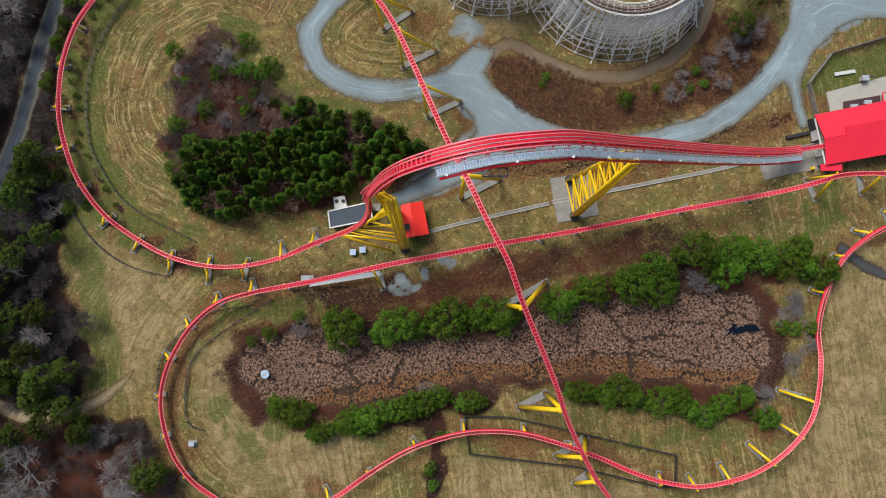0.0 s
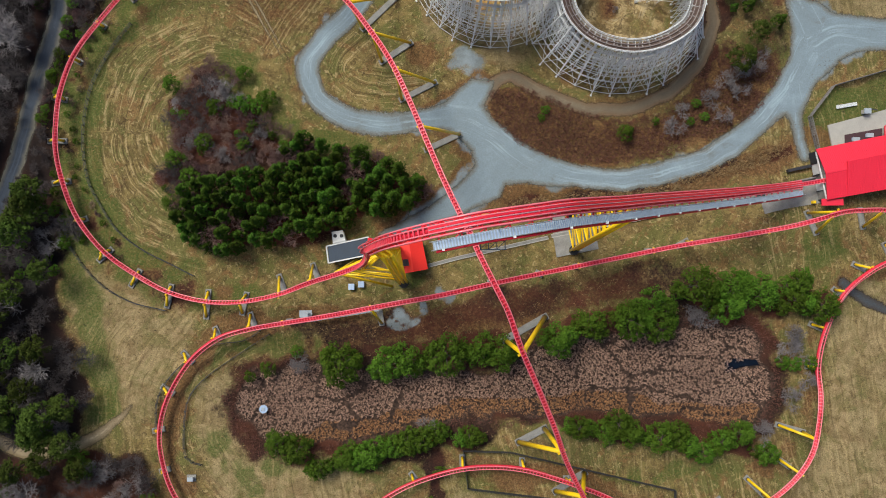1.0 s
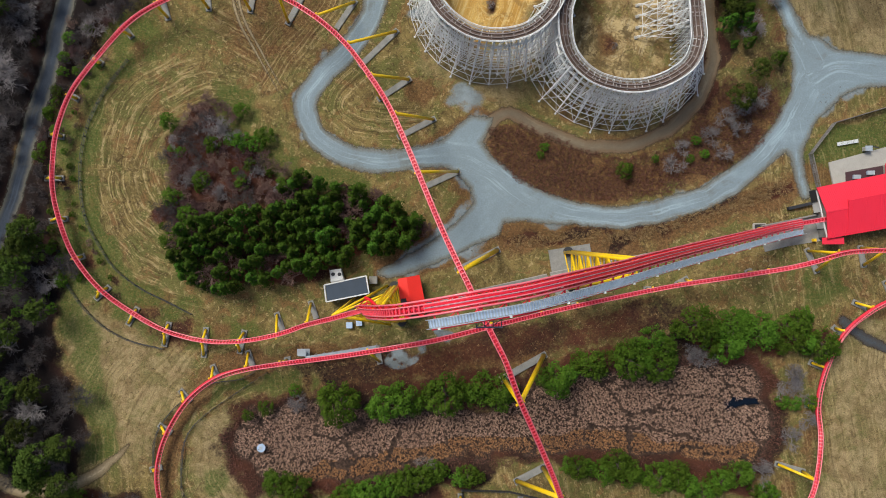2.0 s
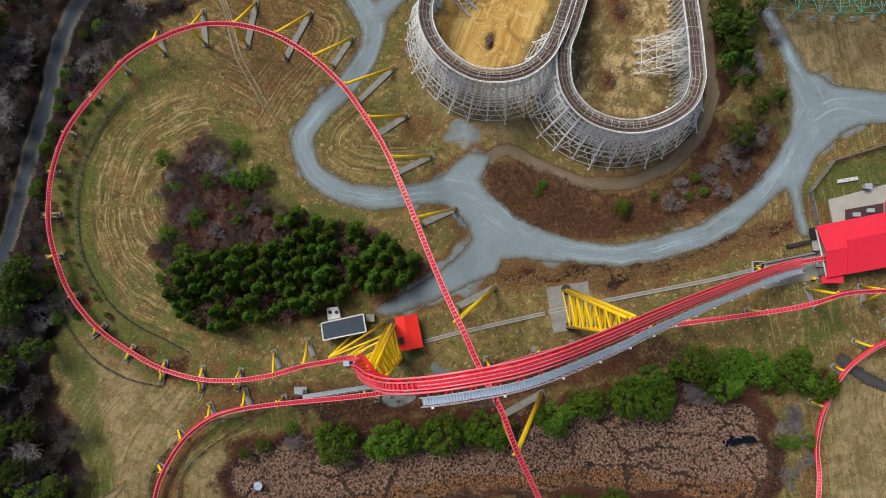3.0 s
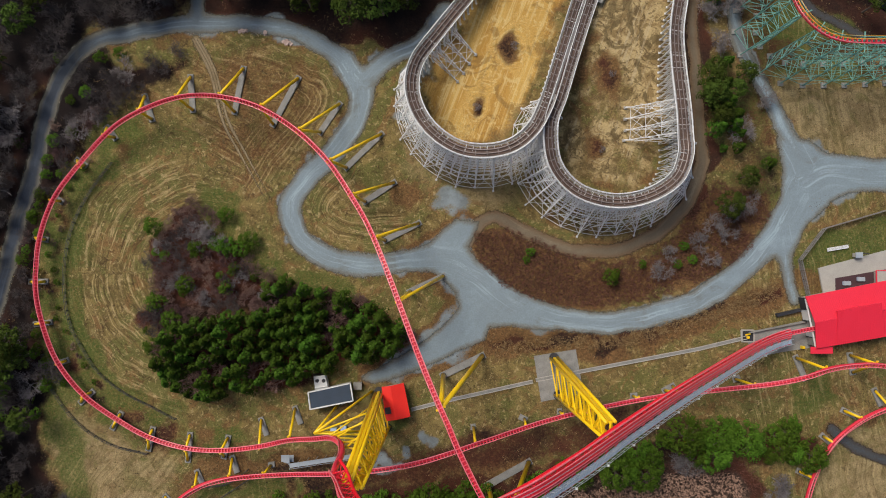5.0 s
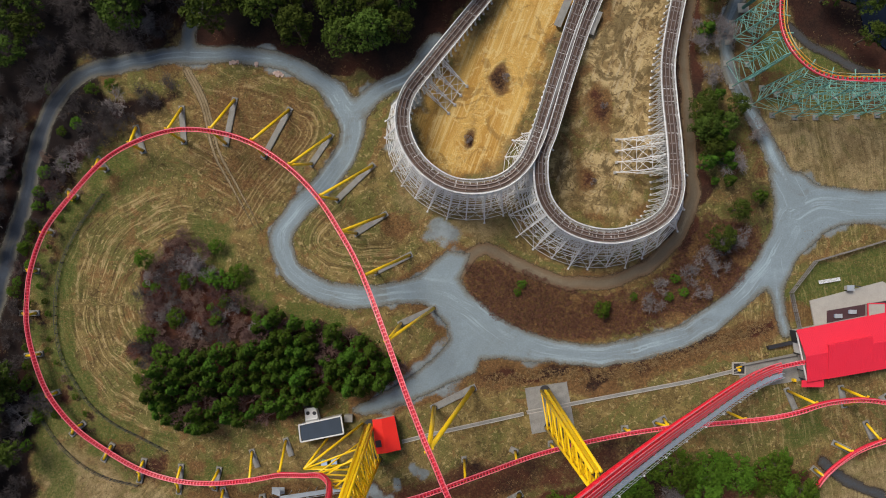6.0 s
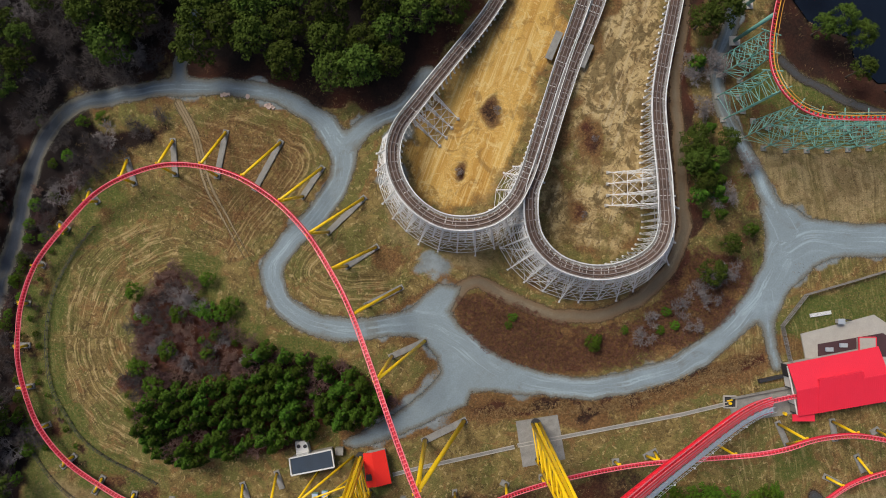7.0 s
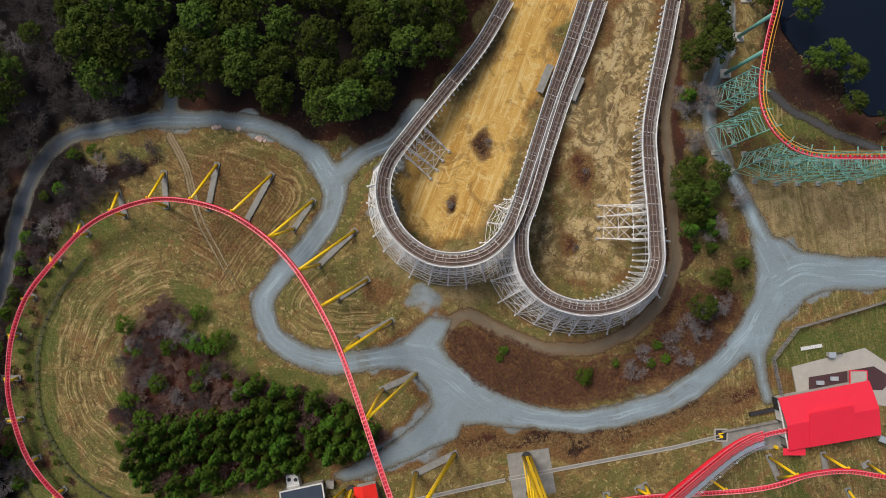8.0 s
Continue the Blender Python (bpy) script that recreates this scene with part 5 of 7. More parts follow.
WOOD_RIGHT = [
    (59.5, 156.9, 2.6), (54.6, 142.7, 2.1), (48.8, 128.7, 2.1), (42.8, 111.9, 5.2), (36.9, 96.2, 14.2),
    (33.6, 87.5, 17.6), (34.6, 76.6, 17.6), (40.3, 69.8, 17.2), (48.5, 66.7, 17.2), (55.7, 66.7, 17.2),
    (62.8, 69.1, 17.6), (68, 73.2, 17.6), (70.4, 79.5, 17.2), (70.4, 84.2, 16.8), (70.6, 92.5, 15), (70.9, 104.6, 11.2),
    (71.5, 115.9, 8.2), (73.9, 127.5, 6), (77.2, 141.2, 4.7), (80.3, 156, 4.3),
]
BAY = 2.8


def bent_shape(zt, out, back, main):
    """A trestle bent in its own plane, zt high: posts, battered legs, level ledgers, crossed braces. x points to the outside of the curve."""
    s, w = Shape(), 0.2
    for x in (-1.5, 0.0, 1.5):
        s.beam((x, 0, 0), (x, 0, zt), w, w)
    edge = lambda z: 1.5 + out * (1 - z / zt)
    rear = lambda z: -1.5 - back * (1 - z / zt)
    s.beam((edge(0), 0, 0), (edge(zt), 0, zt), w * (1.25 if main else 1.0), w)
    s.beam((rear(0), 0, 0), (rear(zt), 0, zt), w, w)
    if main and out > 3:
        s.beam((1.5 + out * 0.55, 0, 0), (edge(zt * 0.45), 0, zt * 0.45), w, w)
        s.beam((1.5 + out * 0.28, 0, 0), (edge(zt * 0.72), 0, zt * 0.72), w, w)
    for x in (edge(0), rear(0)):
        s.box(x - 0.28, -0.28, -0.2, x + 0.28, 0.28, 0.25)
    n = max(1, int(round(zt / BAY)))
    for i in range(1, n + 1):
        z, z0 = zt * i / n, zt * (i - 1) / n
        s.beam((rear(z), 0.15, z), (edge(z), 0.15, z), 0.12, 0.18)
        if main:
            s.beam((1.5 if i % 2 else edge(z0), -0.15, z0), (edge(z) if i % 2 else 1.5, -0.15, z), 0.12, 0.15)
        s.beam((-1.5 if i % 2 else 1.5, -0.15, z0), (1.5 if i % 2 else -1.5, -0.15, z), 0.1, 0.15)
    return s


def wooden_coaster(points, name_label, centre, straight_y, spread):
    pts = spline(points, 1.0)
    cs, ss, us = frames_of(pts, 9.0, 0.28)
    root = base("wooden_coaster", (pts[0][0], pts[0][1], 0), name_label, "roller coaster", "wooden coaster loops")
    part("track_bed", Shape().ribbon(cs, ss, us, -1.25, 1.25, -0.55, -0.2), BROWN_WOOD_DECK, root, "weathered brown track timbers")
    for a in (-0.55, 0.55):
        part("rail", Shape().ribbon(cs, ss, us, a - 0.09, a + 0.09, 0.06, 0.16), RUSTY, root, "worn steel running rail")
        part("stringer", Shape().ribbon(cs, ss, us, a - 0.22, a + 0.22, -0.2, 0.06), BROWN_WOOD_DECK, root)
    for a in (-1.95, 1.4):
        part("walkway", Shape().ribbon(cs, ss, us, a, a + 0.55, -0.13, -0.06), GREY_PLANK, root, "grey worn walk planks")
    for a in (-2.05, 2.05):
        for h in (0.15, 0.65):
            part("handrail", Shape().ribbon(cs, ss, us, a - 0.08, a + 0.08, h, h + 0.1), WHITE_WOOD, root, "white painted timber handrail")
    tie = Shape().box(-1.95, -0.12, -0.35, 1.95, 0.12, -0.15).mesh("tie", BROWN_WOOD_DECK)
    pale_tie = Shape().box(-1.0, -0.1, -0.35, 1.0, 0.1, 0.03).mesh("tie", GREY_PLANK)
    post = Shape().box(-0.07, -0.05, -0.4, 0.07, 0.05, 0.75).mesh("rail_post", WHITE_WOOD)
    for i in range(len(cs)):
        m = place_of(cs[i], ss[i], us[i])
        part("tie", tie if i % 3 else pale_tie, None, root).matrix_basis = m
        if i % 2 == 0:
            for a in (-2.05, 2.05):
                part("rail_post", post, None, root).matrix_basis = m @ Matrix.Translation((a, 0, 0))
    made, rows = {}, []
    for i in range(0, len(cs), 2):
        c = cs[i]
        out = Vector((ss[i].x, ss[i].y, 0)).normalized()
        if (c.x - centre[0]) * out.x + (c.y - centre[1]) * out.y < 0:
            out = -out
        zt = max(1.0, round(c.z - 0.6))
        bend = min(1.0, max(0.0, (straight_y - c.y) / 8.0))
        bend = round(bend * 3) / 3
        ext, rear = zt / 17 * (1.0 + spread * bend), zt / 17 * 0.8 * (1 - bend)
        y = Vector((0, 0, 1)).cross(out)
        m = Matrix(((out.x, y.x, 0, c.x), (out.y, y.y, 0, c.y), (0, 0, 1, 0), (0, 0, 0, 1)))
        main = (i // 2) % 2 == 0
        reach = ext if main else ext * 0.42
        kind = (i * 7 // 4) % 3 if main else 3
        reach *= (1.0, 0.88, 1.1, 1.0)[kind]
        if (zt, bend, kind) not in made:
            made[zt, bend, kind] = bent_shape(zt, reach, rear, main).mesh("bent", WHITE_WOOD)
        part("bent", made[zt, bend, kind], None, root).matrix_basis = m
        rows.append((c, out, zt, ext * 0.95))
    # rings of ledgers from leg to leg, at each level and out along the batter
    count, rest = 0, Shape()
    for k in range(7):
        for f in (1.0, 0.72, 0.45, 0.0):
            if k == 0 and f != 1.0:
                continue
            ring = rows[::2] if f > 0.6 else rows
            for (c, o, h, e), (c2, o2, h2, e2) in zip(ring, ring[1:]):
                z, z2 = h * (k + 0.15) / 7, h2 * (k + 0.15) / 7
                if min(h, h2) < 4 or (f < 1 and e < 1.5):
                    continue
                p, q = c + o * (1.5 + e * (1 - z / h) * f), c2 + o2 * (1.5 + e2 * (1 - z2 / h2) * f)
                if count < 300:
                    part("ledger", Shape().beam((p.x, p.y, z), (q.x, q.y, z2), 0.13, 0.16), WHITE_WOOD, root)
                else:
                    rest.beam((p.x, p.y, z), (q.x, q.y, z2), 0.13, 0.16)
                count += 1
    if rest.v:
        part("ledger_run", rest, WHITE_WOOD, root, kind="stuff")
    # long raking braces from foot to foot and up the batter
    for i in range(0, len(rows) - 4, 2):
        (c, o, h, e), (c2, o2, h2, e2) = rows[i], rows[i + 2]
        if h < 5 or h2 < 5:
            continue
        p, q = c + o * (1.5 + e), c2 + o2 * (1.5 + e2 * 0.5)
        p2, q2 = c2 + o2 * (1.5 + e2), c + o * (1.5 + e * 0.5)
        part("sway_brace", Shape().beam((p.x, p.y, 0.1), (q.x, q.y, h2 * 0.5), 0.11, 0.12), WHITE_WOOD, root)
        part("sway_brace", Shape().beam((p2.x, p2.y, 0.1), (q2.x, q2.y, h * 0.5), 0.11, 0.12), WHITE_WOOD, root)
        if i % 4 == 0:
            r = c2 + o2 * 1.5
            part("sway_brace", Shape().beam((p.x, p.y, 0.1), (r.x, r.y, h2), 0.16, 0.16), WHITE_WOOD, root)
    return rows, root


W_LEFT = wooden_coaster(WOOD_LEFT, "white timber coaster loop with brown track", (16, 93), 112, 4.4)
W_RIGHT = wooden_coaster(WOOD_RIGHT, "white timber coaster loop with brown track and walkways", (52, 86), 100, 6.6)


def brace_frames(feet, wood):
    """Raking frames inside a loop: bays that step down from the track to a row of feet, crossed between one another."""
    rows, root = wood
    tips = []
    for fx, fy in feet:
        c, o, zt, ext = min(rows, key=lambda r: (r[0].x - fx) ** 2 + (r[0].y - fy) ** 2)
        d = Vector((c.x - fx, c.y - fy, 0))
        s = Shape()
        foot, top = Vector((fx, fy, 0)), Vector((c.x, c.y, zt - 0.5)) - d.normalized() * 1.5
        s.beam(foot, top, 0.2, 0.2)
        for f in (0.0, 0.3, 0.6):
            low = foot.lerp(Vector((top.x, top.y, 0)), f)
            up, nxt = foot.lerp(top, f + 0.12), foot.lerp(top, min(1.0, f + 0.4))
            s.beam(low, Vector((low.x, low.y, up.z)), 0.16, 0.16).beam(Vector((low.x, low.y, up.z)), Vector((top.x, top.y, up.z)), 0.12, 0.12)
            s.beam(low, Vector((top.x, top.y, nxt.z)), 0.1, 0.1)
        part("brace_frame", s, WHITE_WOOD, root)
        part("foot_block", Shape().box(fx - 0.45, fy - 0.45, -0.3, fx + 0.45, fy + 0.45, 0.35), CONCRETE_PALE, root, "pale concrete foot")
        tips.append((foot, top))
    for (f1, t1), (f2, t2) in zip(tips, tips[1:]):
        for f in (0.12, 0.42, 0.72):
            s = Shape().beam(f1.lerp(t1, f), f2.lerp(t2, f), 0.13, 0.15)
            s.beam(f1.lerp(t1, f), f2.lerp(t2, f + 0.25), 0.1, 0.12).beam(f2.lerp(t2, f), f1.lerp(t1, f + 0.25), 0.1, 0.12)
            part("brace_frame", s, WHITE_WOOD, root)


brace_frames([
    (58.9, 96), (58.8, 92.6), (58.8, 89.2), (58.3, 86.2),
], W_RIGHT)
brace_frames([
    (14.3, 112.4), (12.4, 109.7), (10.7, 106.8), (8.8, 104.3),
], W_LEFT)

WP = [
    (44.7, 137.9), (41.2, 129.7), (53.8, 134.1), (50.9, 127.3),
]
for k in (0, 2):
    root = base("brake_platform", (*WP[k], 0), "grey timber platform beside the low double track", "platform", "brake platforms")
    part("deck", Shape().beam((*WP[k], 1.7), (*WP[k + 1], 1.7), 2.2, 0.2), CONCRETE, root)
    for f in (0.05, 0.5, 0.95):
        p = Vector((*WP[k], 0)).lerp(Vector((*WP[k + 1], 0)), f)
        part("post", Shape().box(p.x - 0.15, p.y - 0.15, -0.2, p.x + 0.15, p.y + 0.15, 1.7), BROWN_WOOD_DECK, root)

# ---- green steel coaster by the lake
GREEN_LINE = [
    (105.7, 162.9, 17.2), (103.7, 150.1, 18.1), (100.7, 141.1, 19.8), (97.8, 133.1, 22.4), (95.6, 125.3, 24.9),
    (95, 117.8, 27.5), (96.9, 112, 29.2), (101.1, 108.1, 29.2), (105.9, 106.1, 29.2), (111.7, 105.5, 29.2),
    (118.4, 105.4, 29.2), (124.5, 105.4, 29.2), (137.5, 106, 29.2),
]


def green_coaster():
    pts = spline(GREEN_LINE, 1.2)
    cs, ss, us = frames_of(pts, 10, 0.4)
    root = base("coaster_track", (pts[0][0], pts[0][1], 0), "red track with yellow-orange rail on green steel trestle", "roller coaster")
    part("rail", Shape().sweep(cs, ss, us, -0.6, 0, 0.15, 6), ORANGE, root, "orange-yellow rail", smooth=True)
    part("rail", Shape().sweep(cs, ss, us, 0.6, 0, 0.13, 6), RAIL_RED, root, "pink-red rail", smooth=True)
    part("spine", Shape().sweep(cs, ss, us, 0, -0.8, 0.16, 8), RED_TIE, root, smooth=True)
    part("handrail", Shape().sweep(cs, ss, us, -1.35, 0.3, 0.07, 4), ORANGE, root)
    tie = tie_shape(0.6, 0.8).mesh("tie", RED_TIE)
    for i in range(0, len(cs)):
        part("tie", tie, None, root).matrix_basis = place_of(cs[i], ss[i], us[i])
    # lone leaning columns in the north, then two towers, then one long trestle
    stand = []
    for i in range(4, len(cs), 5):
        c = cs[i]
        o = Vector((ss[i].x, ss[i].y, 0)).normalized()
        zt = c.z - 0.9
        if c.y > 134:
            if i % 2 == 0:
                part("column", Shape().tube((c.x - 1.5, c.y, 0.3), (c.x, c.y, zt), 0.55, n=8), GREEN_STEEL, root, smooth=True)
                part("footing", Shape().box(c.x - 3.0, c.y - 1.4, -0.4, c.x + 0.2, c.y + 1.4, 0.4), CONCRETE_PALE, root, "pale concrete footing")
            continue
        legs = [(c + o * k * 3.2, c + o * k * 1.5) for k in (-1, 1)]
        for lo, hi in legs:
            part("leg", Shape().tube((lo.x, lo.y, 0.3), (hi.x, hi.y, zt), 0.17, n=6), GREEN_STEEL, root)
            part("footing", Shape().box(lo.x - 0.8, lo.y - 0.8, -0.4, lo.x + 0.8, lo.y + 0.8, 0.35), CONCRETE, root, "grey concrete footing")
        at = lambda k, f, legs=legs, zt=zt: Vector((legs[k][0].x, legs[k][0].y, 0.3)).lerp(Vector((legs[k][1].x, legs[k][1].y, zt)), f)
        for q in range(7):
            f, g = q / 7, (q + 1) / 7
            part("brace", Shape().tube(at(0, g), at(1, g), 0.1, n=5), GREEN_STEEL, root)
            part("brace", Shape().tube(at(q % 2, f), at(1 - q % 2, g), 0.1, n=5), GREEN_STEEL, root)
        part("cap_beam", Shape().tube(at(0, 1) - o * 1.2, at(1, 1) + o * 1.2, 0.16, n=5), GREEN_STEEL, root)
        stand.append(at)
    for n1, (p, q) in enumerate(zip(stand, stand[1:])):
        if n1 in (1, 3):
            continue
        for k in (0, 1):
            for j in range(1, 8):
                part("girt", Shape().tube(p(k, j / 7), q(k, j / 7), 0.08, n=5), GREEN_STEEL, root)
                if k or j % 2:
                    part("girt", Shape().tube(p(k, (j - (n1 + j) % 2) / 7), q(k, (j - 1 + (n1 + j) % 2) / 7), 0.07, n=5), GREEN_STEEL, root)


green_coaster()


# ---- buildings
def slab(quad, z0, z1):
    return Shape().prism(quad, z0, z1)


def inset(quad, d):
    cx, cy = sum(p[0] for p in quad) / 4, sum(p[1] for p in quad) / 4
    out = []
    for px, py in quad:
        v = Vector((px - cx, py - cy))
        out.append((cx + v.x * (1 - d / v.length), cy + v.y * (1 - d / v.length)))
    return out


def station():
    N, R, So = [
    (108.7, 39.6, 5.2), (134.9, 44.6, 5.2),
], [
    (110.5, 32.2, 6.7), (136.6, 37, 6.7),
], [
    (111.6, 24.6, 5.2), (138, 29, 5.2),
]
    root = base("station", (125, 34, 0), "coaster station with a bright red ribbed sheet roof", "station")
    nv, rv, sv = ([Vector(p) for p in q] for q in (N, R, So))

    def plane(a, b, c, d):
        s = Shape()
        dn = Vector((0, 0, -0.22))
        s.v = [tuple(p) for p in (a, b, c, d, a + dn, b + dn, c + dn, d + dn)]
        s.f = [(0, 1, 2, 3), (7, 6, 5, 4), (0, 4, 5, 1), (1, 5, 6, 2), (2, 6, 7, 3), (3, 7, 4, 0)]
        roof = part("roof", s, RED_ROOF, root)
        seams = Shape()
        k = max(2, int((b - a).length / 0.55))
        for i in range(k + 1):
            f = i / k
            p, q = a.lerp(b, f) + Vector((0, 0, 0.03)), d.lerp(c, f) + Vector((0, 0, 0.03))
            seams.beam(p, q, 0.07, 0.09)
        part("roof_ribbing", seams, RED_ROOF, roof, kind="stuff")

    plane(nv[0], nv[1], rv[1], rv[0])
    plane(rv[0], rv[1], sv[1], sv[0])
    # over the middle the south slope runs on past the ridge
    up = [Vector((116.6, 35.5, 7.42)), Vector((129.1, 37.8, 7.42))]
    eave = [sv[0].lerp(sv[1], f) + Vector((0, 0, 0.1)) for f in (0.22, 0.7)]
    plane(up[0], up[1], eave[1], eave[0])
    part("upstand", Shape().beam(up[0] - Vector((0, 0, 0.35)), up[1] - Vector((0, 0, 0.35)), 0.12, 0.7), RED_ROOF, root)
    part("ridge_cap", Shape().beam(rv[0] + Vector((0, 0, 0.05)), rv[1] + Vector((0, 0, 0.05)), 0.4, 0.1), RED_ROOF, root)
    low = [Vector((p.x, p.y, 0)) for p in (sv[0], sv[1], nv[1], nv[0])]
    quad = [(p.x, p.y) for p in low]
    part("wall", slab(inset(quad, 1.4), -0.3, 4.8), CONCRETE_PALE, root, "pale station walls")
    for f0, f1 in ((0.03, 0.2), (0.2, 0.36), (0.52, 0.74), (0.74, 0.97)):
        p, q = low[0].lerp(low[3], f0) + Vector((0.6, 0, 2.2)), low[0].lerp(low[3], f1) + Vector((0.6, 0, 2.2))
        part("end_panel", Shape().beam(p, q, 0.3, 3.6), WHITE if f0 in (0.2, 0.52) else DARK if f0 == 0.74 else CONCRETE, root, "pale sheeted end wall")
        part("frame_post", Shape().box(p.x - 0.3, p.y - 0.12, 0, p.x + 0.2, p.y + 0.12, 4.2), DARK, root, "dark end post")
    part("gate_beam", Shape().beam(low[0].lerp(low[3], 0.02) + Vector((0.35, 0, 4.3)), low[0].lerp(low[3], 0.95) + Vector((0.35, 0, 4.3)), 0.4, 0.3), WHITE, root, "white beam over the track's mouth")
    part("canopy", Shape().box(sv[0].x - 1.2, sv[0].y - 1.6, 4.2, sv[0].x + 5.2, sv[0].y + 0.4, 4.4), RED_ROOF, root, "low red canopy edge")
    part("bumper", Shape().box(sv[0].x - 1.9, sv[0].y - 0.6, 0, sv[0].x - 1.2, sv[0].y + 0.2, 1.6), YELLOW, root)
    sh = slab([
    (93.4, 28.6), (111.8, 32.4), (114.1, 24.4), (103.3, 22.8), (95.8, 21.1),
][::-1], -0.4, 0.22)
    single("concrete_pad", sh, CONCRETE, "stained concrete apron at the lift's foot", "foundation")
    a, b = Vector((94.5, 28.8, 0)), Vector((111.5, 32.0, 0))
    single("retaining_wall", Shape().beam(a + Vector((0, 0, 0.5)), b + Vector((0, 0, 0.5)), 0.35, 1.3), CONCRETE, "grey concrete retaining wall beside the lift's foot", "wall")
    # The second wall's dark colour stands for the shadowed pit there.
    single("retaining_wall", Shape().beam((102.6, 33.9, 0.6), (109.6, 35.4, 0.6), 0.9, 1.3), DARK, "retaining wall by the station's mouth, dark to stand for its shaded pit", "wall")
    single("terrace", slab([
    (115.4, 47.7), (137.1, 53.3), (145.4, 47.6), (145.1, 35.9), (116.9, 39.3),
][::-1], -0.3, 0.35), CONCRETE_PALE, "pale concrete terrace behind the station", "terrace")
    single("terrace_floor", slab([
    (120.3, 44.7), (139.5, 47.9), (145.3, 44.2), (141.9, 40.9), (120.3, 41),
][::-1], 0.2, 0.42), material("dark_red_paving", (0.07, 0.03, 0.035), 0.85, scale=0.4, fine=3), "dark red paved waiting area on the terrace", "paving")
    root = base("kiosk", (133.8, 44.9, 0.4), "small white-topped kiosk with a red rim on the terrace", "kiosk")
    part("wall", Shape().box(131.7, 43.3, 0.35, 135.9, 46.5, 2.0), CONCRETE_PALE, root)
    part("roof", Shape().box(131.4, 43.0, 2.0, 136.2, 46.8, 2.2), CONCRETE_PALE, root, "off-white flat roof")
    for a, b in (((131.3, 42.9), (136.3, 42.9)), ((136.3, 42.9), (136.3, 46.9)), ((136.3, 46.9), (131.3, 46.9)), ((131.3, 46.9), (131.3, 42.9))):
        part("rim", Shape().beam((*a, 2.15), (*b, 2.15), 0.25, 0.35), RED_ROOF, root, "red roof rim")
    for x, y in ((123.4, 43.2), (127.6, 44.4)):
        root = base("planter", (x, y, 0.4), "low blue-grey planter box on the terrace", "planter", "terrace planters")
        part("box", Shape().box(x - 1.0, y - 0.5, 0.4, x + 1.0, y + 0.5, 1.0), GRATE, root)
        part("rim", Shape().box(x - 1.1, y - 0.6, 1.0, x + 1.1, y + 0.6, 1.1), STEEL, root)
    root = base("ticket_booth", (126.4, 51.6, 0.4), "pale blue booth with a flat roof at the terrace's edge", "booth")
    part("wall", Shape().box(125.6, 50.9, 0.3, 127.3, 52.1, 2.0), CONCRETE_PALE, root)
    part("roof", Shape().box(125.4, 50.7, 2.0, 127.5, 52.3, 2.15), STEEL, root, "pale grey roof")
    part("awning", Shape().beam((127.5, 52.1, 1.9), (129.6, 51.8, 1.8), 0.35, 0.12), DARK, root)
    root = base("bench", (121, 53.6, 0), "white slatted bench on the lawn", "bench")
    m = pose(121.2, 53.6, 0, 0, 0, 9)
    for k in range(4):
        part("slat", Shape().box(-3.2, -0.5 + k * 0.27, 0.5, 3.2, -0.28 + k * 0.27, 0.58, m), WHITE, root)
    for k in (-2.6, 2.6):
        part("leg", Shape().box(k - 0.1, -0.45, 0, k + 0.1, 0.5, 0.5, m), CONCRETE, root)
    ramp = base("ramp", (147, 24, 0), "grey walkway ramp on steel posts beside the station", "walkway")
    part("deck", Shape().beam((139, 27.6, 3.2), (156, 20.5, 1.2), 1.8, 0.3), STEEL, ramp)
    for k in range(5):
        x, y, z = 139.3 + 4.1 * k, 27.5 - 1.71 * k, 3.1 - 0.48 * k
        part("post", Shape().tube((x, y, -0.3), (x, y, z), 0.12, n=6), STEEL, ramp)


station()


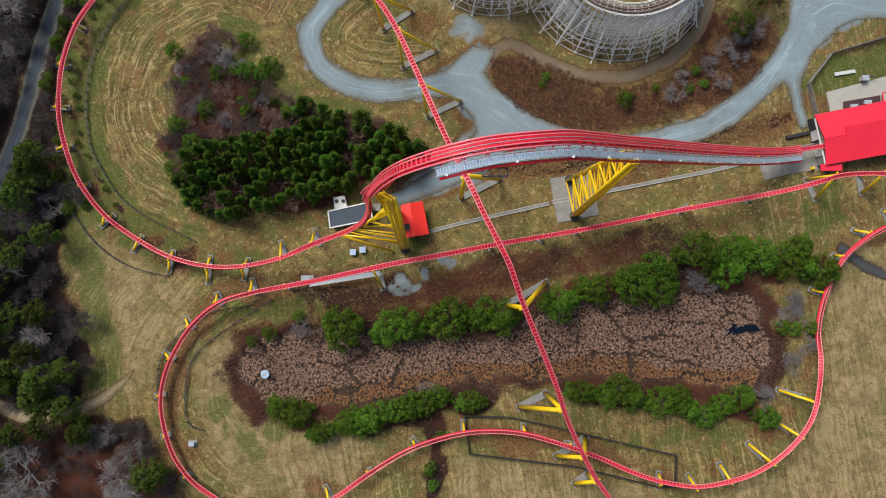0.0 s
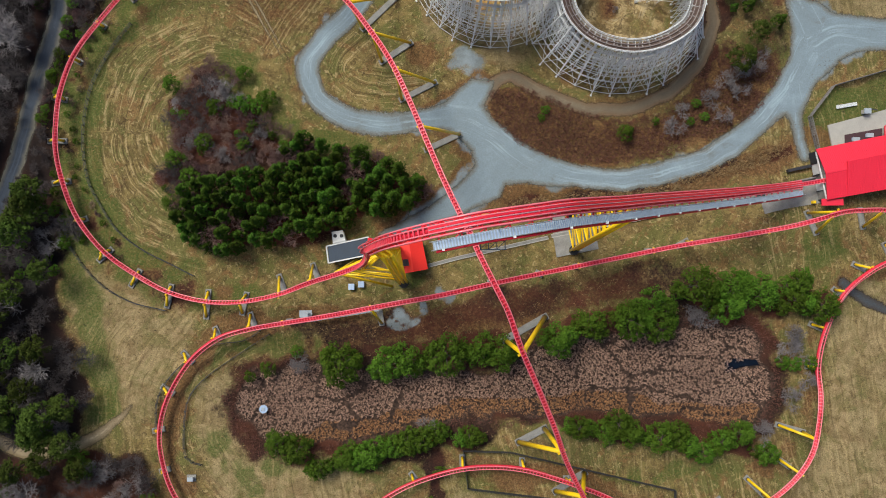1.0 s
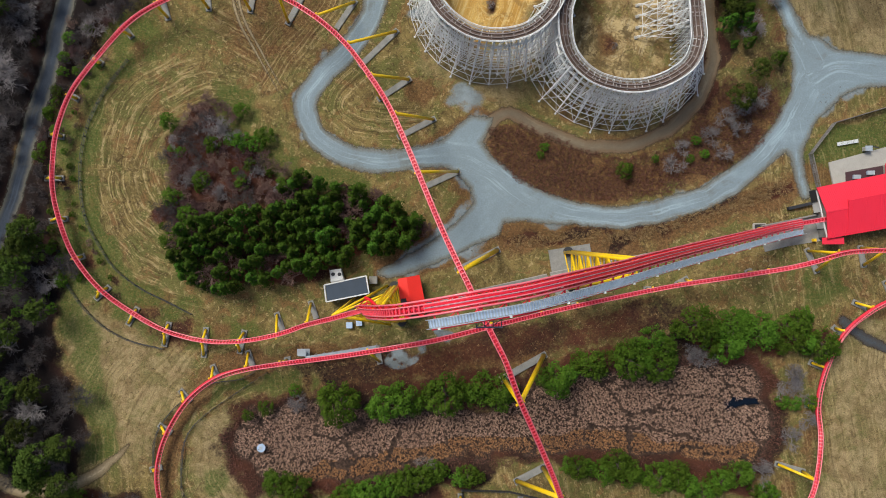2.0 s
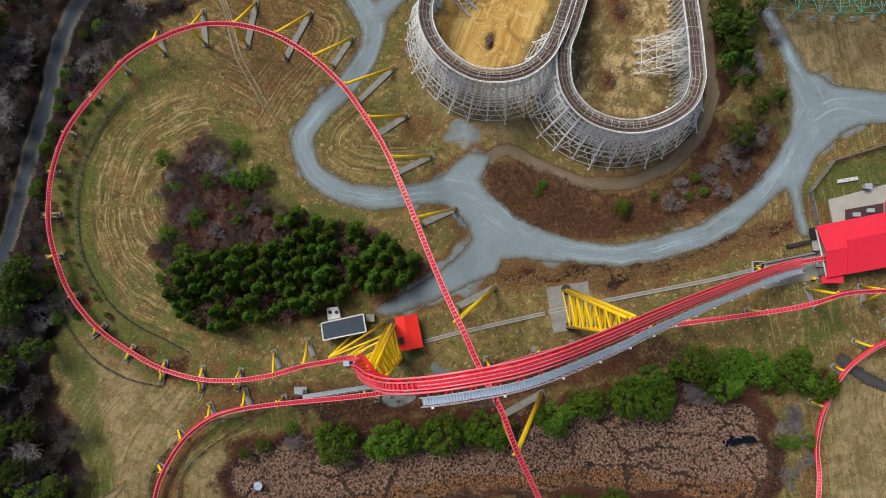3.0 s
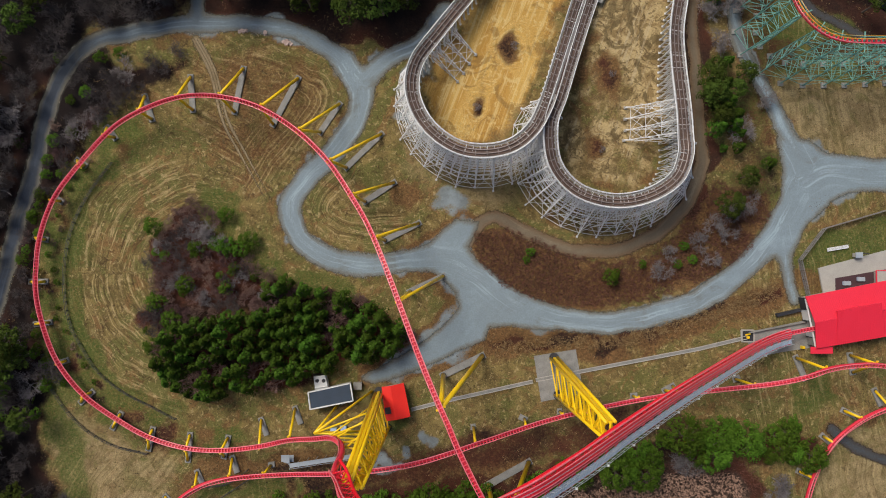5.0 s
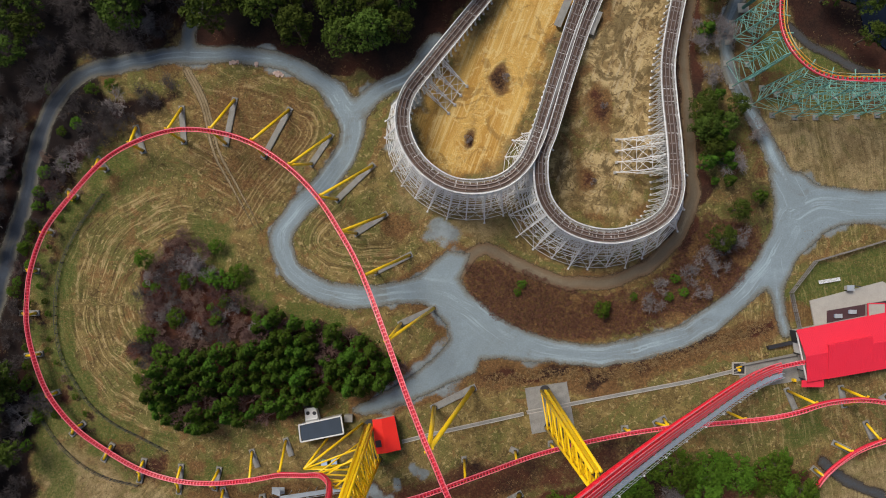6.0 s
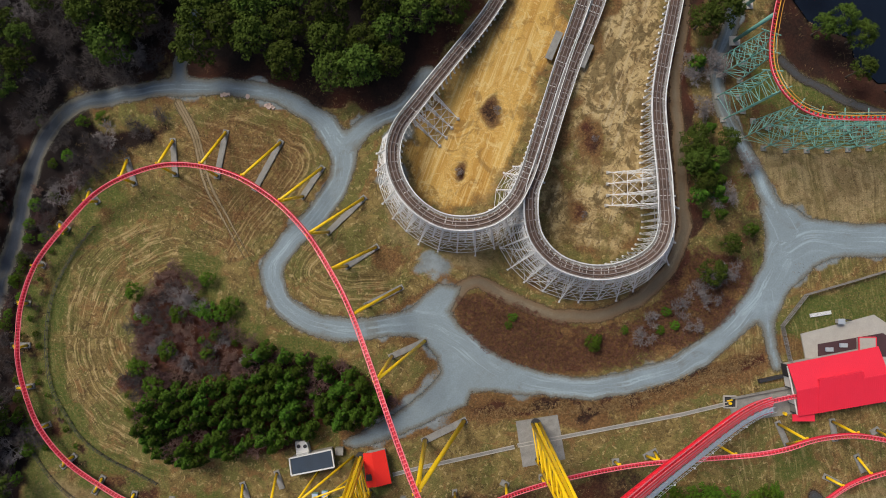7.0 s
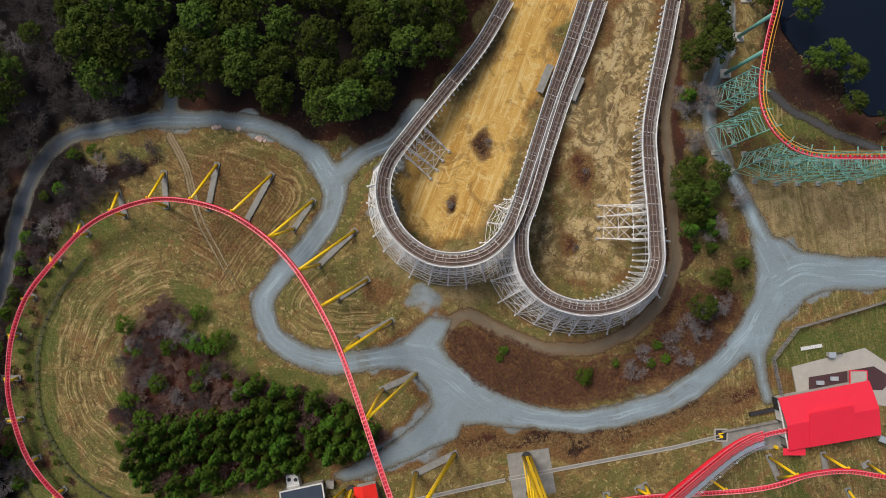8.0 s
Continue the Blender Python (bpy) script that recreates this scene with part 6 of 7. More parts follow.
def machine_house():
    roof = [(px, py) for px, py, pz in [
    (-34.8, 7.7, 3.9), (-22.3, 10.1, 3.9), (-23.1, 15.2, 3.9), (-35.4, 12.6, 3.9),
]]
    zr = 3.9
    root = base("machine_house", (roof[0][0], roof[0][1], 0), "flat-roofed machine house with dark roof and white rim", "building")
    part("wall", slab(inset(roof, 0.4), -0.2, zr - 0.2), CONCRETE_PALE, root)
    part("roof", slab(inset(roof, 0.35), zr - 0.2, zr), SLATE, root, "dark membrane roof")
    for i in range(4):
        a, b = roof[i], roof[(i + 1) % 4]
        part("rim", Shape().beam((*a, zr), (*b, zr), 0.35, 0.45), WHITE, root, "white metal roof rim")
    c = [(px, py) for px, py, pz in [
    (-33.6, 12.9, 2.6), (-29.8, 13.7, 2.6), (-30.8, 17.4, 2.6), (-34.1, 16.9, 2.6),
]]
    root = base("cooling_unit", (c[0][0], c[0][1], 0), "white roof-top cooling unit with two fans", "cooling unit")
    part("body", slab(c, 0, 2.5), WHITE, root)
    cx, cy = sum(p[0] for p in c) / 4, sum(p[1] for p in c) / 4
    for k in (-1, 1):
        part("fan", Shape().tube((cx + k * 0.95, cy + 0.5, 2.5), (cx + k * 0.95, cy + 0.5, 2.7), 0.55, n=14), DARK, root, "dark round fan guard")
    part("pipe", Shape().tube((cx - 1.6, cy - 1.6, 2.7), (cx + 1.9, cy - 1.0, 2.7), 0.3, n=8), WHITE, root)
    part("fence_panel", Shape().box(c[3][0] - 0.5, c[3][1] + 0.3, 0, c[2][0] + 0.4, c[3][1] + 0.45, 2.0), DARK, root)
    single("equipment_box", Shape().box(-22.4, 12.9, 0, -20.2, 14.9, 1.6).box(-22.5, 12.8, 1.6, -20.1, 15.0, 1.7), CONCRETE, "grey equipment cabinet beside the machine house", "cabinet")
    for k, (x, y) in enumerate(((-28.5, 0.6), (-25.6, 1.3))):
        root = base("transformer", (x, y, 0), "small green-grey transformer box on the grass", "transformer", "transformers")
        part("body", Shape().box(x - 0.8, y - 0.8, 0, x + 0.8, y + 0.8, 1.3), GREEN_STEEL, root)
        part("lid", Shape().box(x - 0.9, y - 0.9, 1.3, x + 0.9, y + 0.9, 1.42), GRATE, root)
    hut = [(px, py) for px, py, pz in [
    (-12.8, 4.3, 5.2), (-5.6, 5.6, 5.2), (-7.5, 15.3, 5.2), (-13.9, 14.2, 5.2),
]]
    hole = [(px, py) for px, py, pz in [
    (-12.9, 6.3, 5.2), (-10.9, 6.6, 5.2), (-11.3, 8.7, 5.2), (-13.1, 8.5, 5.2),
]]
    root = base("brake_hut", (hut[0][0], hut[0][1], 0), "small red sheet-roofed hut with a dark block standing for the shade in the roof opening", "hut")
    zr = 5.1
    part("wall", slab(inset(hut, 0.9), -0.2, zr - 1.0), CONCRETE_PALE, root)
    a, b, c, d = (Vector((*p, zr - 0.55)) for p in hut)
    m0, m1 = a.lerp(b, 0.42), d.lerp(c, 0.42)
    m0.z = m1.z = zr + 0.35
    for q in ((a, m0, m1, d), (m0, b, c, m1)):
        s = Shape()
        dn = Vector((0, 0, -0.2))
        s.v = [tuple(p) for p in q] + [tuple(p + dn) for p in q]
        s.f = [(0, 1, 2, 3), (7, 6, 5, 4), (0, 4, 5, 1), (1, 5, 6, 2), (2, 6, 7, 3), (3, 7, 4, 0)]
        part("roof", s, HUT_RED, root)
    # Solid block, no hole: its dark colour stands for the shade inside.
    part("hatch", slab(hole, zr - 0.4, zr + 0.3), DARK, root, "dark block standing for the shade in the roof opening")
    part("hatch_rim", Shape().beam((*hole[0], zr + 0.3), (*hole[1], zr + 0.3), 0.2, 0.2).beam((*hole[1], zr + 0.3), (*hole[2], zr + 0.3), 0.2, 0.2)
         .beam((*hole[2], zr + 0.3), (*hole[3], zr + 0.3), 0.2, 0.2).beam((*hole[3], zr + 0.3), (*hole[0], zr + 0.3), 0.2, 0.2), HUT_RED, root)


machine_house()


def low_catwalk():
    (ax, ay), (bx, by) = [
    (-41, -8.8), (-20.3, -5.8),
]
    root = base("catwalk", (ax, ay, 0), "galvanised maintenance catwalk beside the low track", "catwalk")
    a, b = Vector((ax, ay, 3.2)), Vector((bx, by, 3.2))
    part("deck", Shape().beam(a, b, 1.25, 0.15), STEEL, root)
    d = (b - a).normalized()
    w = Vector((-d.y, d.x, 0)) * 0.7
    for k in (-1, 1):
        part("handrail", Shape().tube(a + w * k + Vector((0, 0, 1)), b + w * k + Vector((0, 0, 1)), 0.06, n=5), STEEL, root)
        for i in range(9):
            p = a.lerp(b, i / 8) + w * k
            part("post", Shape().tube((p.x, p.y, 0), p + Vector((0, 0, 1)), 0.06, n=5), STEEL, root)
    for i in range(9):
        p = a - d * (0.3 + 0.28 * i) + Vector((0, 1.6, -0.32 * i))
        part("step", Shape().box(p.x - 0.25, p.y - 0.9, p.z - 0.05, p.x + 0.25, p.y + 0.9, p.z + 0.02), STEEL, root)
    part("landing", Shape().box(a.x - 2.9, a.y + 0.6, 1.4, a.x + 0.8, a.y + 2.6, 1.5), STEEL, root)


low_catwalk()


def trough(line, w, mat, label, name="cable_trough", h=0.18):
    s, kerbs = Shape(), (Shape(), Shape())
    for (ax, ay), (bx, by) in zip(line, line[1:]):
        s.beam((ax, ay, h / 2), (bx, by, h / 2), w, h)
        d = Vector((by - ay, ax - bx, 0)).normalized() * (w * 0.42)
        for k, kerb in zip((-1, 1), kerbs):
            kerb.beam((ax + d.x * k, ay + d.y * k, h + 0.05), (bx + d.x * k, by + d.y * k, h + 0.05), w * 0.2, 0.16)
    if w < 0.6:
        single(name, s, mat, label, "cable trough")
        return
    root = base(name, (*line[0], 0), label, "cable trough", "cable troughs")
    part("channel", s, mat, root)
    for kerb in kerbs:
        part("kerb", kerb, CONCRETE_PALE, root, "pale kerb")


trough([
    (31.4, 15.1), (80, 24.1), (94.2, 27.4),
], 1.1, CONCRETE, "long grey concrete cable trough across the grass")
trough([
    (-5.6, 6.6), (3.6, 8.9), (30.5, 14.7),
], 1.1, CONCRETE, "grey concrete cable trough running to the hut")
trough([(40.5, 16.8), (62, 20.9), (80, 24.3), (93.5, 27.2)], 0.35, STRAW, "thin ochre ground cable beside the trough", "ground_cable", 0.1)
root = base("valve_pit", (94, 27.8, 0), "square concrete pit with a pale rim", "pit")
# Shallow floor whose dark colour stands for the shade of a deeper hole.
part("floor", Shape().box(92.5, 26.2, -0.2, 95.9, 29.4, 0.24), DARK, root, "pit floor, dark to stand for the hole's shade")
for a, b in (((92.4, 26.1), (96.0, 26.1)), ((96.0, 26.1), (96.0, 29.5)), ((96.0, 29.5), (92.4, 29.5)), ((92.4, 29.5), (92.4, 26.1))):
    part("rim", Shape().beam((*a, 0.3), (*b, 0.3), 0.35, 0.6), CONCRETE_PALE, root, "pale concrete rim")
part("valve", Shape().tube((94.2, 27.4, 0.24), (94.2, 27.4, 0.8), 0.45, n=8).tube((93.4, 28.1, 0.5), (95.0, 28.4, 0.5), 0.2, n=6), YELLOW, root, "small yellow valve")
hx, hy = [
    (-54.8, -35.3),
][0]
root = base("gauge_stand", (hx, hy, -1), "round pale gauge platform standing in the marsh", "platform")
part("deck", Shape().tube((hx, hy, 0.6), (hx, hy, 0.8), 1.25, n=16), GRATE, root, "blue-grey round deck")
part("hatch", Shape().box(hx - 0.5, hy - 0.4, 0.8, hx + 0.3, hy + 0.5, 1.05), STEEL, root)
part("gauge_pipe", Shape().tube((hx - 1.5, hy - 1.1, -1.0), (hx - 0.6, hy - 0.4, 0.9), 0.14, n=7), DARK, root, "dark gauge pipe")
for k in range(4):
    part("post", Shape().tube((hx + math.cos(k * 1.57), hy + math.sin(k * 1.57), -1.2), (hx + math.cos(k * 1.57), hy + math.sin(k * 1.57), 0.6), 0.1, n=5), STEEL, root)


# ---- loose things
RUBBLE = material("pale_pink_rubble", (0.5, 0.38, 0.33), 0.95, spots=(0.3, 0.22, 0.19), scale=0.8, fine=5, island=0.25)


def rubble_heap(x, y, lx, ly, turn, count, seed):
    """A low heap of broken chunks, higher in its middle."""
    rng = random.Random(seed)
    root = base("rubble_heap", (x, y, 0), "pale pinkish heap of broken rubble on the lane", "rubble", "rubble heaps")
    for _ in range(count):
        u, v = rng.gauss(0, 0.4), rng.gauss(0, 0.4)
        m = pose(x, y, 0, 0, 0, turn) @ pose(u * lx, v * ly, 0.1, rng.uniform(-25, 25), rng.uniform(-25, 25), rng.uniform(0, 90))
        a, b, c = rng.uniform(0.25, 0.6), rng.uniform(0.2, 0.45), rng.uniform(0.15, 0.45) * max(0.3, 1 - abs(u))
        part("chunk", Shape().box(-a, -b, -0.15, a, b, c, m), RUBBLE, root)


rubble_heap(-42.6, 116.6, 2.0, 0.6, -18, 18, 1)
rubble_heap(-55.4, 120.3, 0.9, 0.7, 10, 8, 2)
rubble_heap(-48.8, 119.6, 0.7, 0.6, 40, 6, 3)
root = base("pump_box", (-76.1, -55.3, 0), "small white pump box on a concrete plinth beside the track", "pump box")
part("plinth", Shape().box(-77.6, -56.3, -0.2, -74.9, -54.4, 0.25), CONCRETE, root)
part("body", Shape().box(-76.8, -55.8, 0.25, -75.5, -54.9, 1.5), WHITE, root)
part("lid", Shape().box(-76.95, -55.95, 1.5, -75.35, -54.75, 1.6), STEEL, root)


# ---- fences
def fence(line, h, label, solid=False, gap=2.6, mat=None):
    mat = mat or FENCE
    root = base("fence", (line[0][0], line[0][1], 0), label, "fence")
    pts = spline([(*p, 0) for p in line], gap) if not solid else np.array([(*p, 0) for p in line], float)
    if solid:
        pts = np.vstack([np.linspace(p, q, max(2, int(np.linalg.norm(q - p) / gap)), endpoint=False) for p, q in zip(pts, pts[1:])] + [pts[-1:]])
    post = Shape().box(-0.09, -0.09, -0.3, 0.09, 0.09, h).mesh("post", mat)
    for p in pts:
        part("post", post, None, root).matrix_basis = Matrix.Translation(p)
    for z in (0.25, h * 0.5, h - 0.08):
        run = [Vector((p[0], p[1], z)) for p in pts]
        way = np.gradient(np.asarray(pts), axis=0)
        across = [Vector((w[1], -w[0], 0)).normalized() for w in way]
        part("fence_rail", Shape().ribbon(run, across, [Vector((0, 0, 1))] * len(run), -0.05, 0.05, -0.05, 0.05), mat, root)
    if solid:
        s = Shape()
        for p, q in zip(pts, pts[1:]):
            d = q - p
            for i in range(int(np.linalg.norm(d) / 0.3)):
                r = p + d * (i * 0.3 / np.linalg.norm(d))
                s.box(r[0] - 0.07, r[1] - 0.07, 0.05, r[0] + 0.07, r[1] + 0.07, h + 0.1)
        part("picket_run", s, mat, root, kind="stuff")


fence(FENCE_WEST, 1.6, "dark wire fence along the low turn")
fence([
    (-115.1, 23.6), (-112.6, 14.3), (-104.5, 3.4), (-94.9, -2.9), (-83.9, -5.9),
], 1.6, "dark wire fence outside the low turn")
fence(FENCE_SOUTH, 1.6, "dark wire fence round the track's crossing", True)
fence(FENCE_CURVE, 1.5, "dark wire fence beside the marsh curve")
fence(FENCE_LOW, 1.5, "dark wire fence outside the low curve")
fence(FENCE_YARD, 2.4, "tall grey weathered picket fence round the station lawn", True, 2.4, GREY_PLANK)


# ---- plants
def blade_field(points, per, length, width, spread, upright, seed, z=0.0):
    """Many thin leaning blades as one mesh."""
    rng = np.random.RandomState(seed)
    p = np.repeat(np.asarray(points, float), per, axis=0)
    n = len(p)
    ang = rng.rand(n) * 2 * np.pi
    ln = length * (0.5 + rng.rand(n))
    up = upright * (0.4 + 0.9 * rng.rand(n))
    root_xy = p[:, :2] + (rng.rand(n, 2) - 0.5) * spread
    d = np.stack([np.cos(ang), np.sin(ang)], 1)
    side = np.stack([-d[:, 1], d[:, 0]], 1) * (width * (0.6 + 0.8 * rng.rand(n)))[:, None]
    base_z = np.full(n, z) if p.shape[1] < 3 else p[:, 2]
    a = np.c_[root_xy + side, base_z]
    b = np.c_[root_xy - side, base_z]
    c = np.c_[root_xy + d * (ln * 0.6)[:, None] - side * 0.4, base_z + ln * up]
    e = np.c_[root_xy + d * (ln * 0.6)[:, None] + side * 0.4, base_z + ln * up]
    v = np.stack([a, b, c, e], 1).reshape(-1, 3)
    return quads_mesh(v)


def scatter(poly, gap, seed, most=5000, keep=None):
    """Random places inside a polygon, no closer than gap."""
    rng = np.random.RandomState(seed)
    xs, ys = [p[0] for p in poly], [p[1] for p in poly]
    out, cells = [], {}
    for _ in range(most * 12):
        x, y = rng.uniform(min(xs), max(xs)), rng.uniform(min(ys), max(ys))
        if not inside(np.array(x), np.array(y), poly) or (keep and not keep(x, y)):
            continue
        i, j = int(x // gap), int(y // gap)
        if any((x - a) ** 2 + (y - b) ** 2 < gap * gap for di in (-1, 0, 1) for dj in (-1, 0, 1) for a, b in cells.get((i + di, j + dj), ())):
            continue
        cells.setdefault((i, j), []).append((x, y))
        out.append((x, y))
        if len(out) >= most:
            break
    return out


def field_in(poly, step, seed, low=0.0):
    """A jittered grid of places inside a polygon."""
    rng = np.random.RandomState(seed)
    xs, ys = np.arange(min(p[0] for p in poly), max(p[0] for p in poly), step), np.arange(min(p[1] for p in poly), max(p[1] for p in poly), step)
    X, Y = np.meshgrid(xs, ys)
    x = X.ravel() + (rng.rand(X.size) - 0.5) * step * 1.3
    y = Y.ravel() + (rng.rand(X.size) - 0.5) * step * 1.3
    k = inside(x, y, poly)
    return np.stack([x[k], y[k]], 1)


def stuff(name, me, mat, label):
    me.materials.append(mat)
    tagged(new(name, me), label, "plants", kind="stuff")


def cracks(x, y, size, seed):
    """How far a place lies from the nearest joint of an uneven cell pattern."""
    rng = np.random.RandomState(seed)
    jx, jy = rng.rand(128, 128), rng.rand(128, 128)
    i, j = np.floor(x / size).astype(int), np.floor(y / size).astype(int)
    d = []
    for a in (-1, 0, 1):
        for b in (-1, 0, 1):
            p, q = i + a, j + b
            d.append(np.hypot((p + jx[p % 128, q % 128]) * size - x, (q + jy[p % 128, q % 128]) * size - y))
    d = np.sort(np.stack(d), axis=0)
    return d[1] - d[0]


reeds = field_in(MARSH, 0.5, 21)
rx = reeds[:, 0] + 2.5 * (wander(reeds[:, 0], reeds[:, 1], 3, 35) - 0.5)
ry = reeds[:, 1] + 2.5 * (wander(reeds[:, 0], reeds[:, 1], 3, 36) - 0.5)
reeds = reeds[(cracks(rx, ry, 2.0, 37) > 0.13) & (cracks(rx * 0.7, ry * 1.3, 10.0, 38) > 1.5 * np.clip(wander(reeds[:, 0], reeds[:, 1], 14, 40) - 0.2, 0, 1))]
reeds = reeds[(blot(reeds[:, 0], reeds[:, 1] + 2 * wander(reeds[:, 0], reeds[:, 1], 2, 96), 89, -23, 6.5, 1.5, 4) < 0.5)]
rusty = to_line(reeds[:, 0], reeds[:, 1], MARSH[14:23])[0] + 3 * wander(reeds[:, 0], reeds[:, 1], 5, 39) < 7.0
RUST_GRASS = material("rusty_orange_grass", (0.42, 0.22, 0.095), 0.95, spots=(0.28, 0.13, 0.06), scale=0.1, fine=1.5, amount=0.8, island=0.4)
wet_z = lambda p: np.c_[p, np.full(len(p), -1.05)]
stuff("reeds", blade_field(wet_z(reeds[~rusty]), 7, 0.5, 0.07, 0.5, 0.8, 22), REED, "dry brown reed tussocks with dark wet cracks")
stuff("rusty_grass", blade_field(wet_z(reeds[rusty]), 7, 0.5, 0.07, 0.5, 0.8, 28), RUST_GRASS, "rust-coloured dry grass at the marsh's edge")
thick = field_in(THICKET, 0.75, 23)
thick = thick[wander(thick[:, 0], thick[:, 1], 6, 41) + 0.4 * wander(thick[:, 0], thick[:, 1], 2, 42) > 0.35]
stuff("brambles", blade_field(thick, 10, 0.8, 0.045, 0.9, 1.0, 24), BRAMBLE, "leafless red-brown brambles")
rim = field_in(MARSH_RIM, 0.9, 25)
rim = rim[~inside(rim[:, 0], rim[:, 1], MARSH)]
stuff("rim_brambles", blade_field(rim, 8, 0.7, 0.05, 1.0, 0.9, 26), BRAMBLE, "red-brown brush round the marsh")
weeds = np.array([(px + random.uniform(-2.6, 2.6), py + random.uniform(-1.6, 1.6)) for (ax, ay), (bx, by) in zip(DITCH, DITCH[1:]) for f in np.linspace(0, 1, 110) for px, py in [(ax + (bx - ax) * f, ay + (by - ay) * f)]])
stuff("ditch_weeds", blade_field(weeds, 9, 0.7, 0.05, 0.9, 0.9, 27), STRAW, "dry straw-coloured weeds along the ditch")


def meadow_places():
    rng = np.random.RandomState(77)
    x, y = rng.uniform(-150, 160, 42000), rng.uniform(-100, 160, 42000)
    ok = np.ones(x.shape, bool)
    for poly in (CONIFERS, BROWN, THICKET, NORTH_WOOD, NW_WOOD, WEST_WOOD, SW_WOOD, MARSH_RIM, SAND_WEST, SAND_EAST, LAKE, APRON, [
    (115.4, 47.7), (137.1, 53.3), (145.4, 47.6), (145.1, 35.9), (116.9, 39.3),
], [
    (30.9, 22.2), (43.3, 24.1), (45.5, 11.1), (32.9, 8.7),
]):
        ok &= ~inside(x, y, poly)
    for _, line, w in ROADS:
        ok &= to_line(x, y, line)[0] > w * 0.62
    ok &= wander(x, y, 9, 51) + 0.5 * wander(x, y, 3, 52) > 0.6
    ok &= ~((x > 105) & (y > 20) & (y < 48))
    return np.stack([x[ok], y[ok]], 1)


MEADOW = meadow_places()
half = len(MEADOW) // 2
TUFT = material("olive_meadow_tufts", (0.09, 0.072, 0.025), 0.95, spots=(0.05, 0.034, 0.015), scale=0.1, fine=1.5, amount=0.9, island=0.45)
stuff("straw_tufts", blade_field(MEADOW[:half], 4, 0.45, 0.06, 0.9, 0.5, 78, -0.1), STRAW, "pale dry grass tufts over the meadow")
stuff("meadow_tufts", blade_field(MEADOW[half:], 4, 0.5, 0.07, 0.9, 0.6, 79, -0.1), TUFT, "olive-brown grass tufts over the meadow")


def leaf_cloud(centres, radii, per, size, seed, flat=0.28):
    rng = np.random.RandomState(seed)
    c = np.repeat(np.asarray(centres, float), per, axis=0)
    r = np.repeat(np.asarray(radii, float), per)
    n = len(c)
    d = rng.normal(size=(n, 3))
    d /= np.linalg.norm(d, axis=1)[:, None]
    d[:, 2] = np.abs(d[:, 2]) * 0.9 - 0.25
    p = c + d * (r * (0.55 + 0.5 * rng.rand(n)))[:, None]
    nrm = d * 0.7 + rng.normal(size=(n, 3)) * flat
    nrm[:, 2] += 0.35
    nrm /= np.linalg.norm(nrm, axis=1)[:, None]
    u = np.cross(nrm, rng.normal(size=(n, 3)))
    u /= np.linalg.norm(u, axis=1)[:, None]
    w = np.cross(nrm, u)
    s = (size * (0.55 + 0.9 * rng.rand(n)))[:, None]
    v = np.stack([p - u * s, p - w * s * 0.55, p + u * s, p + w * s * 0.55], 1).reshape(-1, 3)
    return quads_mesh(v, "crown")


def limbs(height, radius, count, seed, r0):
    """Trunk and limbs as one tapered mesh."""
    rng = random.Random(seed)
    s = Shape().tube((0, 0, -0.2), (0, 0, height * 0.55), r0, r0 * 0.6, 7).tube((0, 0, height * 0.55), (0.15, 0.1, height * 0.92), r0 * 0.6, r0 * 0.15, 6)
    for i in range(count):
        w = i * 2.4 + rng.uniform(-0.4, 0.4)
        z = height * rng.uniform(0.3, 0.8)
        q = radius * rng.uniform(0.5, 0.8)
        s.tube((0, 0, z), (q * math.cos(w), q * math.sin(w), z + height * rng.uniform(0.05, 0.2)), r0 * 0.35, r0 * 0.08, 5)
    return s


